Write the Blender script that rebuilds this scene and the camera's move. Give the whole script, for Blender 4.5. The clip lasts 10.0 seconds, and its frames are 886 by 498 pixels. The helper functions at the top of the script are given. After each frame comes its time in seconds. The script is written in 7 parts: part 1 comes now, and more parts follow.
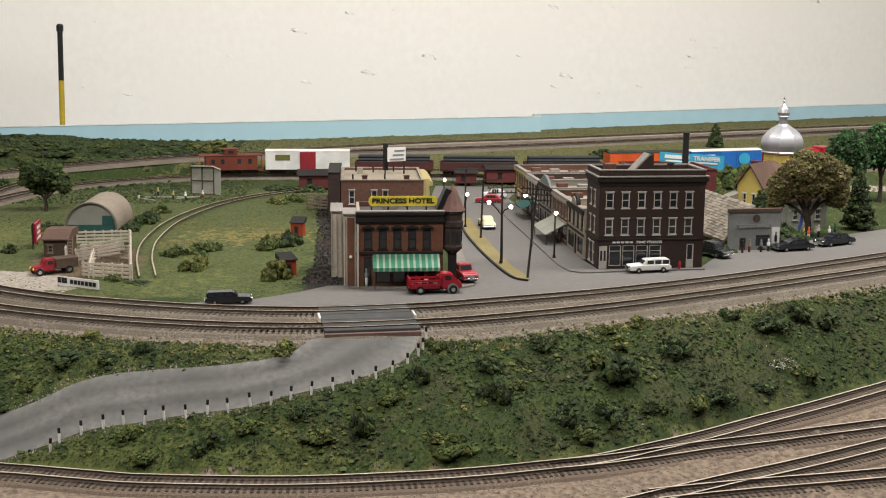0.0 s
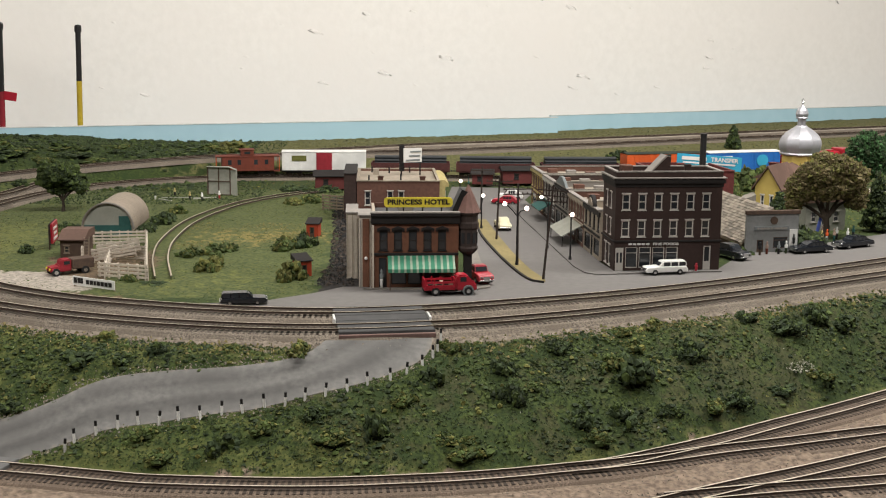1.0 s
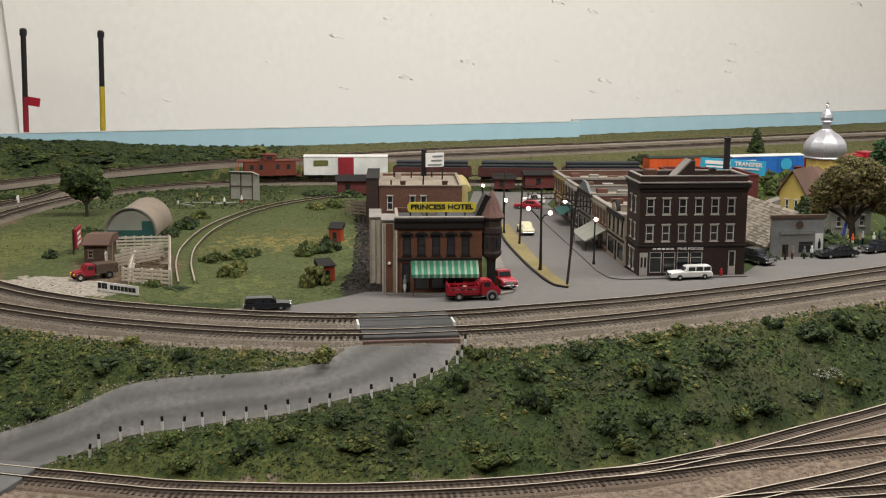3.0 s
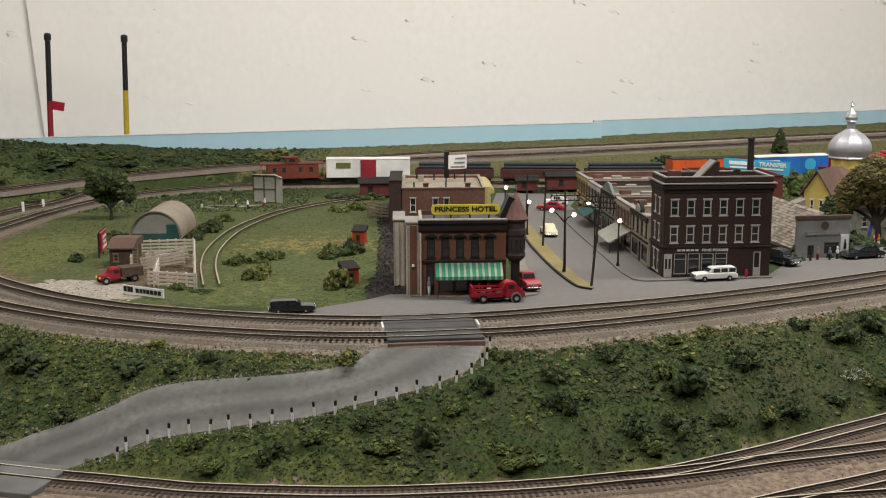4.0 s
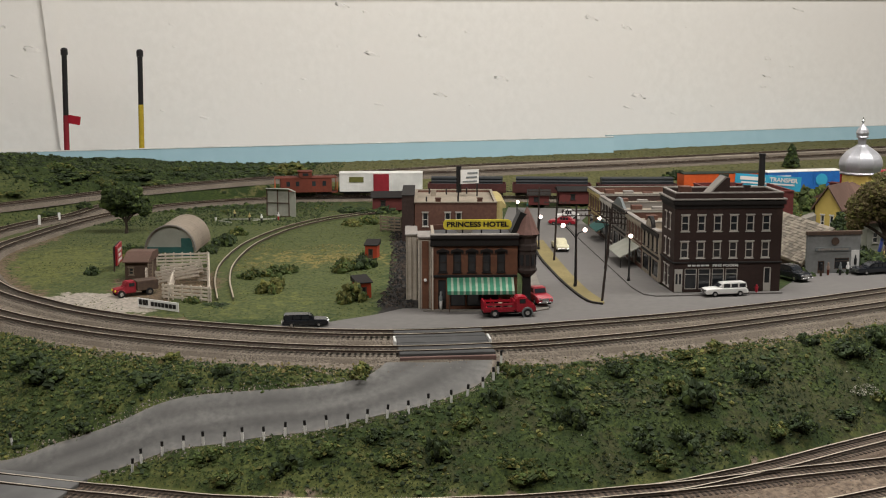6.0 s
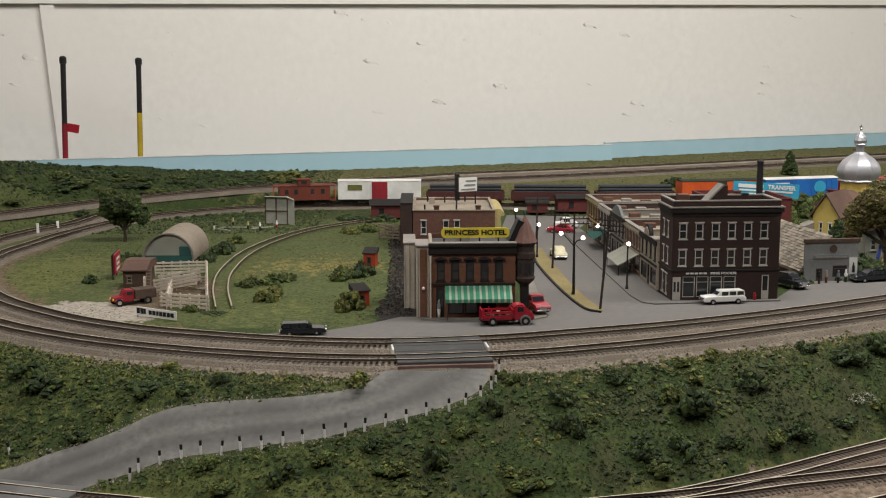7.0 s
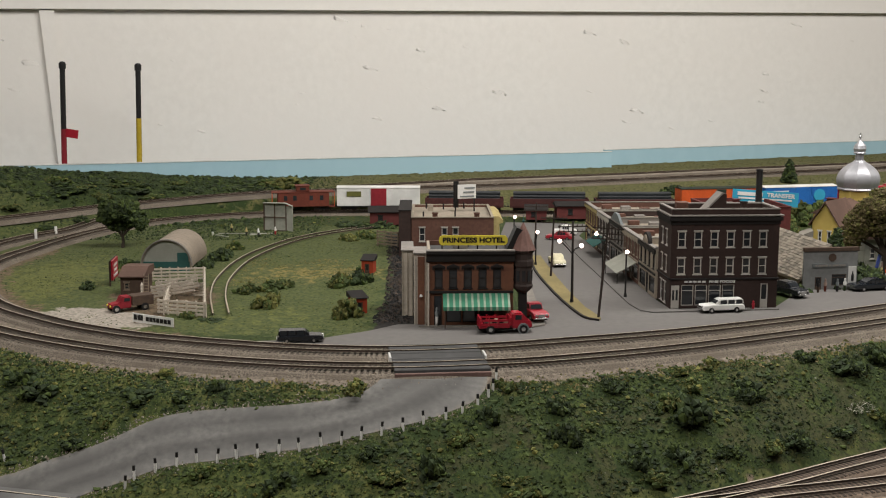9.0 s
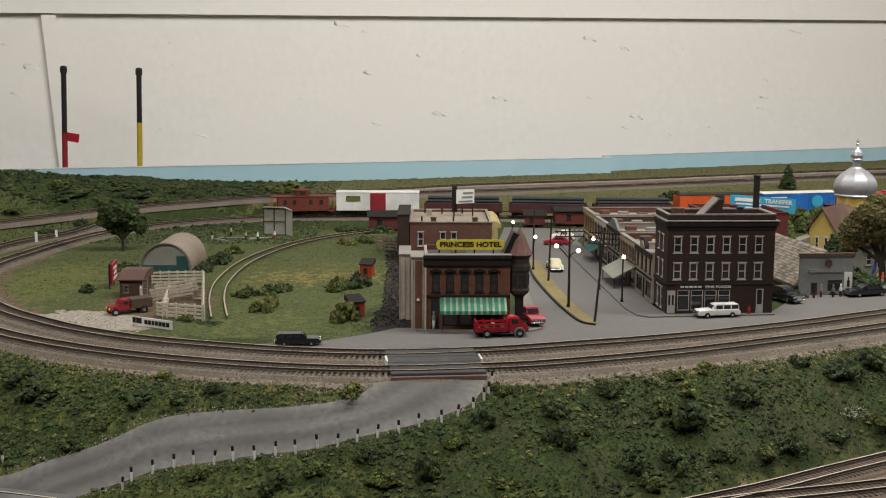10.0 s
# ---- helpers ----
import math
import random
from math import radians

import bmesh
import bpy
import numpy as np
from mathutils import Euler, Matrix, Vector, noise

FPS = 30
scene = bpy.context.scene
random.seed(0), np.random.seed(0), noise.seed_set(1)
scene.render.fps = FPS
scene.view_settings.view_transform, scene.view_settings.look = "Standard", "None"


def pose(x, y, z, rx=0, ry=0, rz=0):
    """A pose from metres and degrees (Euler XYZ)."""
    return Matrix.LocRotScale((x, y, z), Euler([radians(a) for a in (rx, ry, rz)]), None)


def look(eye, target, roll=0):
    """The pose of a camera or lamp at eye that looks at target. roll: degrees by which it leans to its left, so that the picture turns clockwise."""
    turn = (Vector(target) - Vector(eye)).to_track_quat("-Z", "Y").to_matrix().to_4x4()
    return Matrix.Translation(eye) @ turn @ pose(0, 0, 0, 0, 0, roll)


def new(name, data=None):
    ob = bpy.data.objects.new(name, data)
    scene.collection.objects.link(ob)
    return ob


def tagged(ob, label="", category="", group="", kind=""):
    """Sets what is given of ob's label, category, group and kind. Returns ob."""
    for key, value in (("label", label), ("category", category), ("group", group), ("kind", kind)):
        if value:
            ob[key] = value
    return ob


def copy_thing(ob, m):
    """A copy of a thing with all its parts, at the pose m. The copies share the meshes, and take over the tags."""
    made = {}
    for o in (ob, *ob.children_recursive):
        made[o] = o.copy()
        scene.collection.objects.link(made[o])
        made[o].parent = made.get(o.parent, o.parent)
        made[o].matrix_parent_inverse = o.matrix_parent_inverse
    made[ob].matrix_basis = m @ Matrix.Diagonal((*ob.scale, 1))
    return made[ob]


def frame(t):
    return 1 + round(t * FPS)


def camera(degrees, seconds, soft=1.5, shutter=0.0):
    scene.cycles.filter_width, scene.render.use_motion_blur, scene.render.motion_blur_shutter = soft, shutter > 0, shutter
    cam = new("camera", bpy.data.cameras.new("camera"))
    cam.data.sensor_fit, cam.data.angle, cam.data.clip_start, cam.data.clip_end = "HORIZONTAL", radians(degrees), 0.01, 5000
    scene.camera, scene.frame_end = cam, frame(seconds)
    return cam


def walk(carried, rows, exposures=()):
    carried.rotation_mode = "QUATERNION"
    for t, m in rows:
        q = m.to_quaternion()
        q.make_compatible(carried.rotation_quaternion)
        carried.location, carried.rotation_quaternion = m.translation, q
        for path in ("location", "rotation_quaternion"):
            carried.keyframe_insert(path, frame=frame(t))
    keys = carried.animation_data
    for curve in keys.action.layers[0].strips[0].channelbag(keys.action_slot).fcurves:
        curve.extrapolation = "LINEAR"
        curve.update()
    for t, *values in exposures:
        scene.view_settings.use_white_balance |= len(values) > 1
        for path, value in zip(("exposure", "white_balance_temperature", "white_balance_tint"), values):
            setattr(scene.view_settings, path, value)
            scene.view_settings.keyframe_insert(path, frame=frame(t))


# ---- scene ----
cam = camera(41.0, 10.0, soft=1.1)
PATH = [
    (0, (0.007, 0.0, 0.254), (0.114, 1.964, -0.107), 0.5),
    (0.5, (0.007, -0.001, 0.255), (0.096, 1.965, -0.103), 0.4),
    (1, (0.009, 0.003, 0.254), (0.087, 1.969, -0.106), 0.5),
    (1.5, (0.008, 0.004, 0.254), (0.08, 1.97, -0.107), 0.6),
    (2, (0.007, 0.004, 0.254), (0.07, 1.971, -0.103), 0.6),
    (2.5, (0.006, 0.007, 0.254), (0.063, 1.974, -0.1), 0.5),
    (4, (0.002, 0.007, 0.255), (0.012, 1.976, -0.096), -0.1),
    (4.5, (0.0, -0.001, 0.255), (-0.004, 1.97, -0.085), -0.1),
    (5, (0.001, -0.001, 0.257), (-0.009, 1.971, -0.082), -0.0),
    (5.5, (0.002, -0.003, 0.258), (-0.009, 1.969, -0.078), -0.0),
    (7, (0.004, -0.003, 0.26), (-0.006, 1.971, -0.058), -0.1),
    (7.5, (0.005, -0.003, 0.259), (-0.002, 1.972, -0.058), 0.1),
    (8, (0.005, -0.002, 0.26), (-0.002, 1.972, -0.058), 0.0),
    (8.5, (0.006, -0.001, 0.26), (-0.001, 1.974, -0.054), 0.0),
    (9, (0.006, 0.0, 0.261), (-0.004, 1.976, -0.047), 0.1),
    (9.5, (0.007, -0.005, 0.261), (-0.005, 1.972, -0.04), 0.2),
    (10, (0.01, -0.007, 0.261), (-0.002, 1.97, -0.038), 0.3),
]
EXPOSURES = [(0, 0.42), (1.5, 0.36), (2.7, 0.22), (4.0, 0.20), (4.7, 0.05), (10, 0.0)]
walk(cam, [(t, look(eye, target, roll)) for t, eye, target, roll in PATH], EXPOSURES)

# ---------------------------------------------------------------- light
# Faint even ambient fill from all round.
world = bpy.data.worlds.new("ambient_fill")
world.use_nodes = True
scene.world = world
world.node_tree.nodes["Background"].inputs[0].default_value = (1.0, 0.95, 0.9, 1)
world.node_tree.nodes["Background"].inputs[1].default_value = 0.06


# Area lamp out of view above the layout, tilted towards the back.
def unseen_lamp(x, y, z, sx, sy, watts):
    data = bpy.data.lights.new("unseen_area_light", "AREA")
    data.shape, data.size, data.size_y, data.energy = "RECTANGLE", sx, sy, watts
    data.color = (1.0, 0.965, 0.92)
    ob = new("unseen_area_light", data)
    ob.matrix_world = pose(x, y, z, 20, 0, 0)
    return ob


# First an added fill for bank and facades, then the main overhead light.
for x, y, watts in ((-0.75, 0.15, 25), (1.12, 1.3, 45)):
    unseen_lamp(x, y, 1.34, 2.6, 0.30, watts)


# ---------------------------------------------------------------- materials
def mat(name, c1, c2=None, scale=200.0, rough=0.8, metal=0.0, bump=0.3, c3=None, scale2=25.0, emit=None, strength=0.0,
        detail=6.0, spread=0.18, island=0.0, spec=0.3):
    """Two scales of noise between two or three colours, with fine relief."""
    m = bpy.data.materials.new(name)
    m.use_nodes = True
    nt = m.node_tree
    n, l = nt.nodes, nt.links
    bsdf = n["Principled BSDF"]
    bsdf.inputs["Roughness"].default_value = rough
    bsdf.inputs["Metallic"].default_value = metal
    bsdf.inputs["Specular IOR Level"].default_value = spec
    tc = n.new("ShaderNodeTexCoord")
    geo = n.new("ShaderNodeNewGeometry")
    fine = n.new("ShaderNodeTexNoise")
    fine.inputs["Scale"].default_value, fine.inputs["Detail"].default_value = scale, detail
    l.new(geo.outputs["Position"], fine.inputs["Vector"])
    ramp = n.new("ShaderNodeValToRGB")
    c2 = c2 or tuple(v * 0.75 for v in c1)
    ramp.color_ramp.elements[0].position, ramp.color_ramp.elements[1].position = 0.5 - spread, 0.5 + spread
    ramp.color_ramp.elements[0].color, ramp.color_ramp.elements[1].color = (*c2, 1), (*c1, 1)
    l.new(fine.outputs["Fac"], ramp.inputs["Fac"])
    col = ramp.outputs["Color"]
    broad = n.new("ShaderNodeTexNoise")
    broad.inputs["Scale"].default_value, broad.inputs["Detail"].default_value = scale2, 4.0
    l.new(geo.outputs["Position"], broad.inputs["Vector"])
    mix = n.new("ShaderNodeMix")
    mix.data_type = "RGBA"
    r2 = n.new("ShaderNodeMapRange")
    r2.inputs["From Min"].default_value, r2.inputs["From Max"].default_value = 0.42, 0.66
    l.new(broad.outputs["Fac"], r2.inputs["Value"])
    c3 = c3 or tuple(0.8 * (a + b) / 2 for a, b in zip(c1, c2))
    l.new(r2.outputs["Result"], mix.inputs["Factor"])
    l.new(col, mix.inputs["A"])
    mix.inputs["B"].default_value = (*c3, 1)
    col = mix.outputs["Result"]
    if island:
        hsv = n.new("ShaderNodeHueSaturation")
        mr = n.new("ShaderNodeMapRange")
        mr.inputs["To Min"].default_value, mr.inputs["To Max"].default_value = 1 - island, 1 + island
        l.new(geo.outputs["Random Per Island"], mr.inputs["Value"])
        l.new(mr.outputs["Result"], hsv.inputs["Value"])
        l.new(col, hsv.inputs["Color"])
        col = hsv.outputs["Color"]
    l.new(col, bsdf.inputs["Base Color"])
    if bump:
        b = n.new("ShaderNodeBump")
        b.inputs["Strength"].default_value, b.inputs["Distance"].default_value = bump, 0.0006
        l.new(fine.outputs["Fac"], b.inputs["Height"])
        l.new(b.outputs["Normal"], bsdf.inputs["Normal"])
    if emit:
        bsdf.inputs["Emission Color"].default_value = (*emit, 1)
        bsdf.inputs["Emission Strength"].default_value = strength
    return m


M = {}
M["wall"] = mat("white_wall_paint", (0.82, 0.79, 0.745), (0.78, 0.75, 0.705), 60, 0.9, bump=0.8, c3=(0.80, 0.765, 0.72), scale2=4)
# For walls and ceiling out of view, dark so shadows stay deep.
M["shade"] = mat("unseen_room_dark_brown", (0.20, 0.17, 0.14), (0.15, 0.13, 0.11), 20, 0.9)
M["blue"] = mat("sky_blue_board_paint", (0.36, 0.53, 0.60), (0.33, 0.50, 0.57), 30, 0.85, bump=0.05, c3=(0.35, 0.52, 0.59), scale2=4)
M["whiteedge"] = mat("board_edge", (0.78, 0.78, 0.74), bump=0.05)
# Yard rail heads: steel tan with bright highlights put into the base colour.
M["steel"] = mat("highlit_rail_steel", (0.66, 0.58, 0.47), (0.48, 0.41, 0.32), 300, 0.5, 0.35, 0.1)
M["steeltan"] = mat("dull_rail_steel", (0.52, 0.45, 0.34), (0.38, 0.31, 0.23), 300, 0.45, 0.4, 0.1)
# Weathered brown, darkened further to take in the shadow beside the rail.
M["railbrown"] = mat("weathered_shadowed_rail", (0.075, 0.052, 0.038), (0.045, 0.031, 0.023), 300, 0.6, 0.3, 0.2)
M["tie"] = mat("dark_tie", (0.075, 0.056, 0.043), (0.035, 0.027, 0.021), 400, 0.9, island=0.4)
M["tieworn"] = mat("weathered_tie", (0.135, 0.110, 0.088), (0.058, 0.046, 0.037), 300, 0.9, island=0.4)
M["ballast"] = mat("grey_ballast", (0.26, 0.220, 0.175), (0.105, 0.086, 0.068), 700, 0.95, bump=1.0, spread=0.12, c3=(0.155, 0.128, 0.100), scale2=30, detail=3, island=0.35)
M["ballast2"] = mat("brown_ballast", (0.185, 0.138, 0.102), (0.075, 0.056, 0.042), 700, 0.95, bump=1.0, spread=0.12, c3=(0.12, 0.09, 0.067), scale2=30, detail=3)
for _n, _a, _b, _k in (
        ("brickdark", (0.052, 0.03, 0.025), (0.032, 0.02, 0.017), {}), ("brickhotel", (0.17, 0.075, 0.042), (0.12, 0.052, 0.032), {}), ("brickbrown", (0.14, 0.068, 0.048), (0.10, 0.048, 0.035), {}),
        ("brickred", (0.13, 0.03, 0.027), (0.09, 0.022, 0.02), {}), ("darktrim", (0.02, 0.017, 0.016), None, {}), ("greytrim", (0.28, 0.255, 0.23), None, {}), ("cream", (0.36, 0.31, 0.245), (0.27, 0.23, 0.18), {}),
        ("roofgrey", (0.27, 0.25, 0.215), (0.20, 0.18, 0.15), {}), ("rooftan", (0.33, 0.285, 0.22), (0.24, 0.20, 0.155), {}), ("window", (0.58, 0.55, 0.50), (0.46, 0.43, 0.39), {}),
        ("yellow", (0.62, 0.47, 0.13), (0.54, 0.40, 0.11), {}), ("paleyellow", (0.46, 0.38, 0.17), (0.36, 0.29, 0.12), {}), ("yellowsign", (0.75, 0.62, 0.06), (0.66, 0.54, 0.055), {}), ("black", (0.018, 0.017, 0.017), None, {"rough": 0.5}), ("shingle", (0.27, 0.235, 0.185), (0.17, 0.145, 0.115), {"island": 0.18}),
        ("shingleroof", (0.135, 0.08, 0.06), (0.10, 0.06, 0.046), {}), ("office", (0.27, 0.275, 0.27), (0.22, 0.225, 0.22), {}), ("silver", (0.50, 0.50, 0.52), (0.42, 0.42, 0.45), {"rough": 0.42, "metal": 0.55, "bump": 0.05}),
        ("copper", (0.17, 0.09, 0.072), (0.12, 0.062, 0.05), {"rough": 0.6}), ("turret", (0.05, 0.035, 0.03), None, {}), ("shingle2", (0.20, 0.175, 0.14), (0.13, 0.11, 0.09), {}), ("shingle3", (0.33, 0.29, 0.23), (0.22, 0.19, 0.15), {}), ("wood", (0.28, 0.22, 0.16), (0.18, 0.14, 0.10), {}), ("darkwood", (0.10, 0.065, 0.045), (0.06, 0.04, 0.03), {}),
        ("whitewood", (0.54, 0.475, 0.395), (0.40, 0.35, 0.29), {"island": 0.15}), ("tin", (0.29, 0.235, 0.18), (0.22, 0.18, 0.14), {"rough": 0.55}), ("tinfront", (0.19, 0.21, 0.21), (0.15, 0.165, 0.165), {}), ("teal", (0.03, 0.10, 0.09), None, {}),
        ("redpaint", (0.38, 0.013, 0.028), (0.31, 0.011, 0.024), {"rough": 0.35, "bump": 0.03, "spec": 0.5}), ("orangered", (0.42, 0.06, 0.024), (0.34, 0.05, 0.02), {}), ("whitepaint", (0.74, 0.73, 0.70), (0.68, 0.67, 0.64), {"rough": 0.4, "bump": 0.03}),
        ("blackpaint", (0.014, 0.017, 0.022), (0.010, 0.012, 0.016), {"rough": 0.22, "bump": 0.0, "spec": 0.6}), ("palepaint", (0.66, 0.61, 0.42), None, {"rough": 0.4, "bump": 0.03}), ("rubber", (0.015, 0.015, 0.015), None, {}), ("chrome", (0.6, 0.6, 0.6), None, {"rough": 0.25, "metal": 0.9, "bump": 0.0}),
        ("bluecar", (0.02, 0.13, 0.42), (0.018, 0.11, 0.36), {"rough": 0.5, "bump": 0.05}), ("orangecar", (0.60, 0.10, 0.025), (0.5, 0.085, 0.02), {"rough": 0.5, "bump": 0.05}), ("gondola", (0.085, 0.028, 0.025), (0.06, 0.02, 0.018), {}), ("caboose", (0.17, 0.04, 0.022), (0.12, 0.03, 0.018), {}),
        ("pipe", (0.03, 0.033, 0.036), None, {"rough": 0.45}), ("greencar", (0.025, 0.032, 0.022), None, {}), ("signblue", (0.04, 0.36, 0.55), (0.035, 0.32, 0.50), {}), ("awngreen", (0.05, 0.22, 0.13), (0.04, 0.18, 0.11), {}), ("awnwhite", (0.32, 0.40, 0.30), None, {}),
        ("canvas", (0.33, 0.33, 0.28), (0.27, 0.27, 0.23), {}), ("leaf", (0.066, 0.092, 0.021), (0.030, 0.047, 0.011), {"island": 0.4, "scale": 120}), ("leafyellow", (0.145, 0.140, 0.034), (0.076, 0.080, 0.022), {"island": 0.4, "scale": 120}),
        ("leafdark", (0.034, 0.052, 0.018), (0.016, 0.027, 0.010), {"island": 0.4, "scale": 120}), ("leafbright", (0.055, 0.135, 0.042), (0.026, 0.070, 0.022), {"island": 0.5, "scale": 120}), ("leafbrown", (0.150, 0.120, 0.052), (0.085, 0.068, 0.030), {"island": 0.28, "scale": 120}),
        ("bark", (0.06, 0.045, 0.033), None, {}), ("polewood", (0.045, 0.032, 0.026), None, {}), ("kerbyellow", (0.25, 0.20, 0.085), (0.19, 0.155, 0.07), {}), ("concrete", (0.22, 0.20, 0.175), (0.17, 0.155, 0.135), {}), ("cloth", (0.35, 0.25, 0.20), None, {}),
        ("lichen", (0.52, 0.50, 0.42), (0.36, 0.35, 0.28), {"island": 0.3}), ("poleyellow", (0.50, 0.36, 0.03), None, {}), ("polered", (0.28, 0.02, 0.03), None, {}), ("pinkrail", (0.17, 0.105, 0.09), None, {}), ("flagblue", (0.15, 0.22, 0.75), None, {})):
    M[_n] = mat(_n, _a, _b, **({"scale": 260, "bump": 0.2} | _k))
M["glass"] = mat("window_glass", (0.03, 0.035, 0.04), (0.02, 0.022, 0.026), 20, 0.08, bump=0.0, spec=0.6)
M["bulb"] = mat("lit_bulb", (1.0, 0.85, 0.7), bump=0, emit=(1.0, 0.72, 0.62), strength=6.0)
M["bulbdim"] = mat("dim_bulb", (1.0, 0.95, 0.85), bump=0, emit=(1.0, 0.92, 0.8), strength=2.5)
M["asphalt"] = mat("grey_road", (0.150, 0.147, 0.142), (0.105, 0.103, 0.100), 45, 0.85, bump=0.12, c3=(0.088, 0.086, 0.084), scale2=11)
M["asphaltdark"] = mat("dark_crossing", (0.075, 0.074, 0.073), (0.055, 0.054, 0.053), 120, 0.85, bump=0.1)
M["pave"] = mat("grey_street", (0.151, 0.142, 0.133), (0.131, 0.124, 0.116), 120, 0.85, bump=0.1, c3=(0.133, 0.124, 0.118), scale2=8)


# ---------------------------------------------------------------- mesh helpers
def link(name, bm, material, parent=None, label="", smooth=False):
    me = bpy.data.meshes.new(name)
    bm.to_mesh(me)
    bm.free()
    for m in (material if isinstance(material, (list, tuple)) else [material]):
        me.materials.append(m)
    if smooth:
        me.polygons.foreach_set("use_smooth", [True] * len(me.polygons))
    ob = new(name, me)
    if parent is not None:
        ob.parent = parent
    if label:
        ob["label"] = label
    return ob


def part(name, bm, material, parent, label="", smooth=False):
    return link(name, bm, material, parent, label, smooth)


def thing(name, label, category, m=None, group="", kind=""):
    ob = new(name)
    ob.empty_display_size = 0.01
    if m is not None:
        ob.matrix_world = m
    return tagged(ob, label, category, group, kind)


def box(bm, x0, x1, y0, y1, z0, z1, bevel=0.0, m=None):
    r = bmesh.ops.create_cube(bm, size=1)
    vs = r["verts"]
    bmesh.ops.transform(bm, matrix=Matrix.LocRotScale(((x0 + x1) / 2, (y0 + y1) / 2, (z0 + z1) / 2), None,
                                                      (max(abs(x1 - x0), 1e-6), max(abs(y1 - y0), 1e-6), max(abs(z1 - z0), 1e-6))), verts=vs)
    if bevel:
        es = list({e for v in vs for e in v.link_edges})
        rr = bmesh.ops.bevel(bm, geom=es, offset=bevel, segments=1, affect="EDGES")
        vs = list({v for f in rr["faces"] for v in f.verts} | {v for v in vs if v.is_valid})
    if m is not None:
        bmesh.ops.transform(bm, matrix=m, verts=[v for v in vs if v.is_valid])
    return bm


def bx(*a, **k):
    return box(bmesh.new(), *a, **k)


def cyl(bm, p0, p1, r0, r1=None, seg=10, caps=True):
    p0, p1 = Vector(p0), Vector(p1)
    r1 = r0 if r1 is None else r1
    d = p1 - p0
    r = bmesh.ops.create_cone(bm, cap_ends=caps, segments=seg, radius1=r0, radius2=max(r1, 1e-6), depth=d.length)
    bmesh.ops.transform(bm, matrix=Matrix.Translation((p0 + p1) / 2) @ d.to_track_quat("Z", "Y").to_matrix().to_4x4(), verts=r["verts"])
    return bm


def prism(bm, poly, axis, a, b):
    """Extrudes a polygon, given in the two other axes, along an axis from a to b."""
    def at(p, c):
        q = list(p)
        q.insert(axis, c)
        return bm.verts.new(q)
    lo, hi = [at(p, a) for p in poly], [at(p, b) for p in poly]
    bm.faces.new(lo)
    bm.faces.new(hi[::-1])
    n = len(poly)
    for i in range(n):
        bm.faces.new((lo[i], hi[i], hi[(i + 1) % n], lo[(i + 1) % n]))
    bmesh.ops.recalc_face_normals(bm, faces=bm.faces[:])
    return bm


def lathe(bm, profile, seg=24, at=(0, 0, 0)):
    rings = []
    for r, z in profile:
        rings.append([bm.verts.new((at[0] + r * math.cos(2 * math.pi * i / seg), at[1] + r * math.sin(2 * math.pi * i / seg), at[2] + z)) for i in range(seg)])
    for a, b in zip(rings, rings[1:]):
        for i in range(seg):
            bm.faces.new((a[i], a[(i + 1) % seg], b[(i + 1) % seg], b[i]))
    bm.faces.new(rings[0][::-1])
    bm.faces.new(rings[-1])
    return bm


def spline(pts, step=0.004):
    """Catmull-Rom curve through the points, resampled evenly."""
    P = np.array(pts, float)
    P = np.vstack([2 * P[0] - P[1], P, 2 * P[-1] - P[-2]])
    out = []
    for i in range(1, len(P) - 2):
        for t in np.linspace(0, 1, 24, endpoint=False):
            a, b, c, d = P[i - 1], P[i], P[i + 1], P[i + 2]
            out.append(0.5 * (2 * b + (c - a) * t + (2 * a - 5 * b + 4 * c - d) * t * t + (3 * b - a - 3 * c + d) * t ** 3))
    out.append(P[-2])
    out = np.array(out)
    for _ in range(2):
        s = np.concatenate([[0], np.cumsum(np.linalg.norm(np.diff(out[:, :2], axis=0), axis=1))])
        q = np.linspace(0, s[-1], max(2, int(s[-1] / step)))
        out = np.stack([np.interp(q, s, out[:, k]) for k in range(out.shape[1])], 1)
    return out


def frames_of(c):
    """Unit tangents and left normals in plan."""
    t = np.gradient(c[:, :2], axis=0)
    t /= np.linalg.norm(t, axis=1)[:, None]
    return t, np.stack([-t[:, 1], t[:, 0]], 1)


def sweep(bm, c, profile):
    """Sweeps an open or closed profile of (offset to the left, height) along a curve."""
    t, n = frames_of(c)
    rows = [[bm.verts.new((p[0] + n[i][0] * o, p[1] + n[i][1] * o, p[2] + h)) for o, h in profile] for i, p in enumerate(c)]
    for a, b in zip(rows, rows[1:]):
        for j in range(len(profile) - 1):
            bm.faces.new((a[j], a[j + 1], b[j + 1], b[j]))
    return bm


# ---------------------------------------------------------------- plan of the land
T1 = [(0.95, 1.47), (0.80, 1.372), (0.60, 1.255), (0.444, 1.169), (0.332, 1.110), (0.212, 1.052), (0.105, 1.012), (0.04, 0.996), (-0.048, 0.985), (-0.141, 0.993),
      (-0.244, 1.02), (-0.337, 1.06), (-0.432, 1.122), (-0.54, 1.225), (-0.62, 1.36), (-0.655, 1.52), (-0.643, 1.68)]
T2 = [(0.95, 1.555), (0.80, 1.445), (0.60, 1.315), (0.471, 1.241), (0.35, 1.175), (0.225, 1.118), (0.112, 1.079), (0.042, 1.058), (-0.05, 1.045), (-0.149, 1.055),
      (-0.26, 1.087), (-0.32, 1.114), (-0.39, 1.161), (-0.479, 1.247), (-0.548, 1.36), (-0.583, 1.46), (-0.588, 1.544), (-0.578, 1.625)]
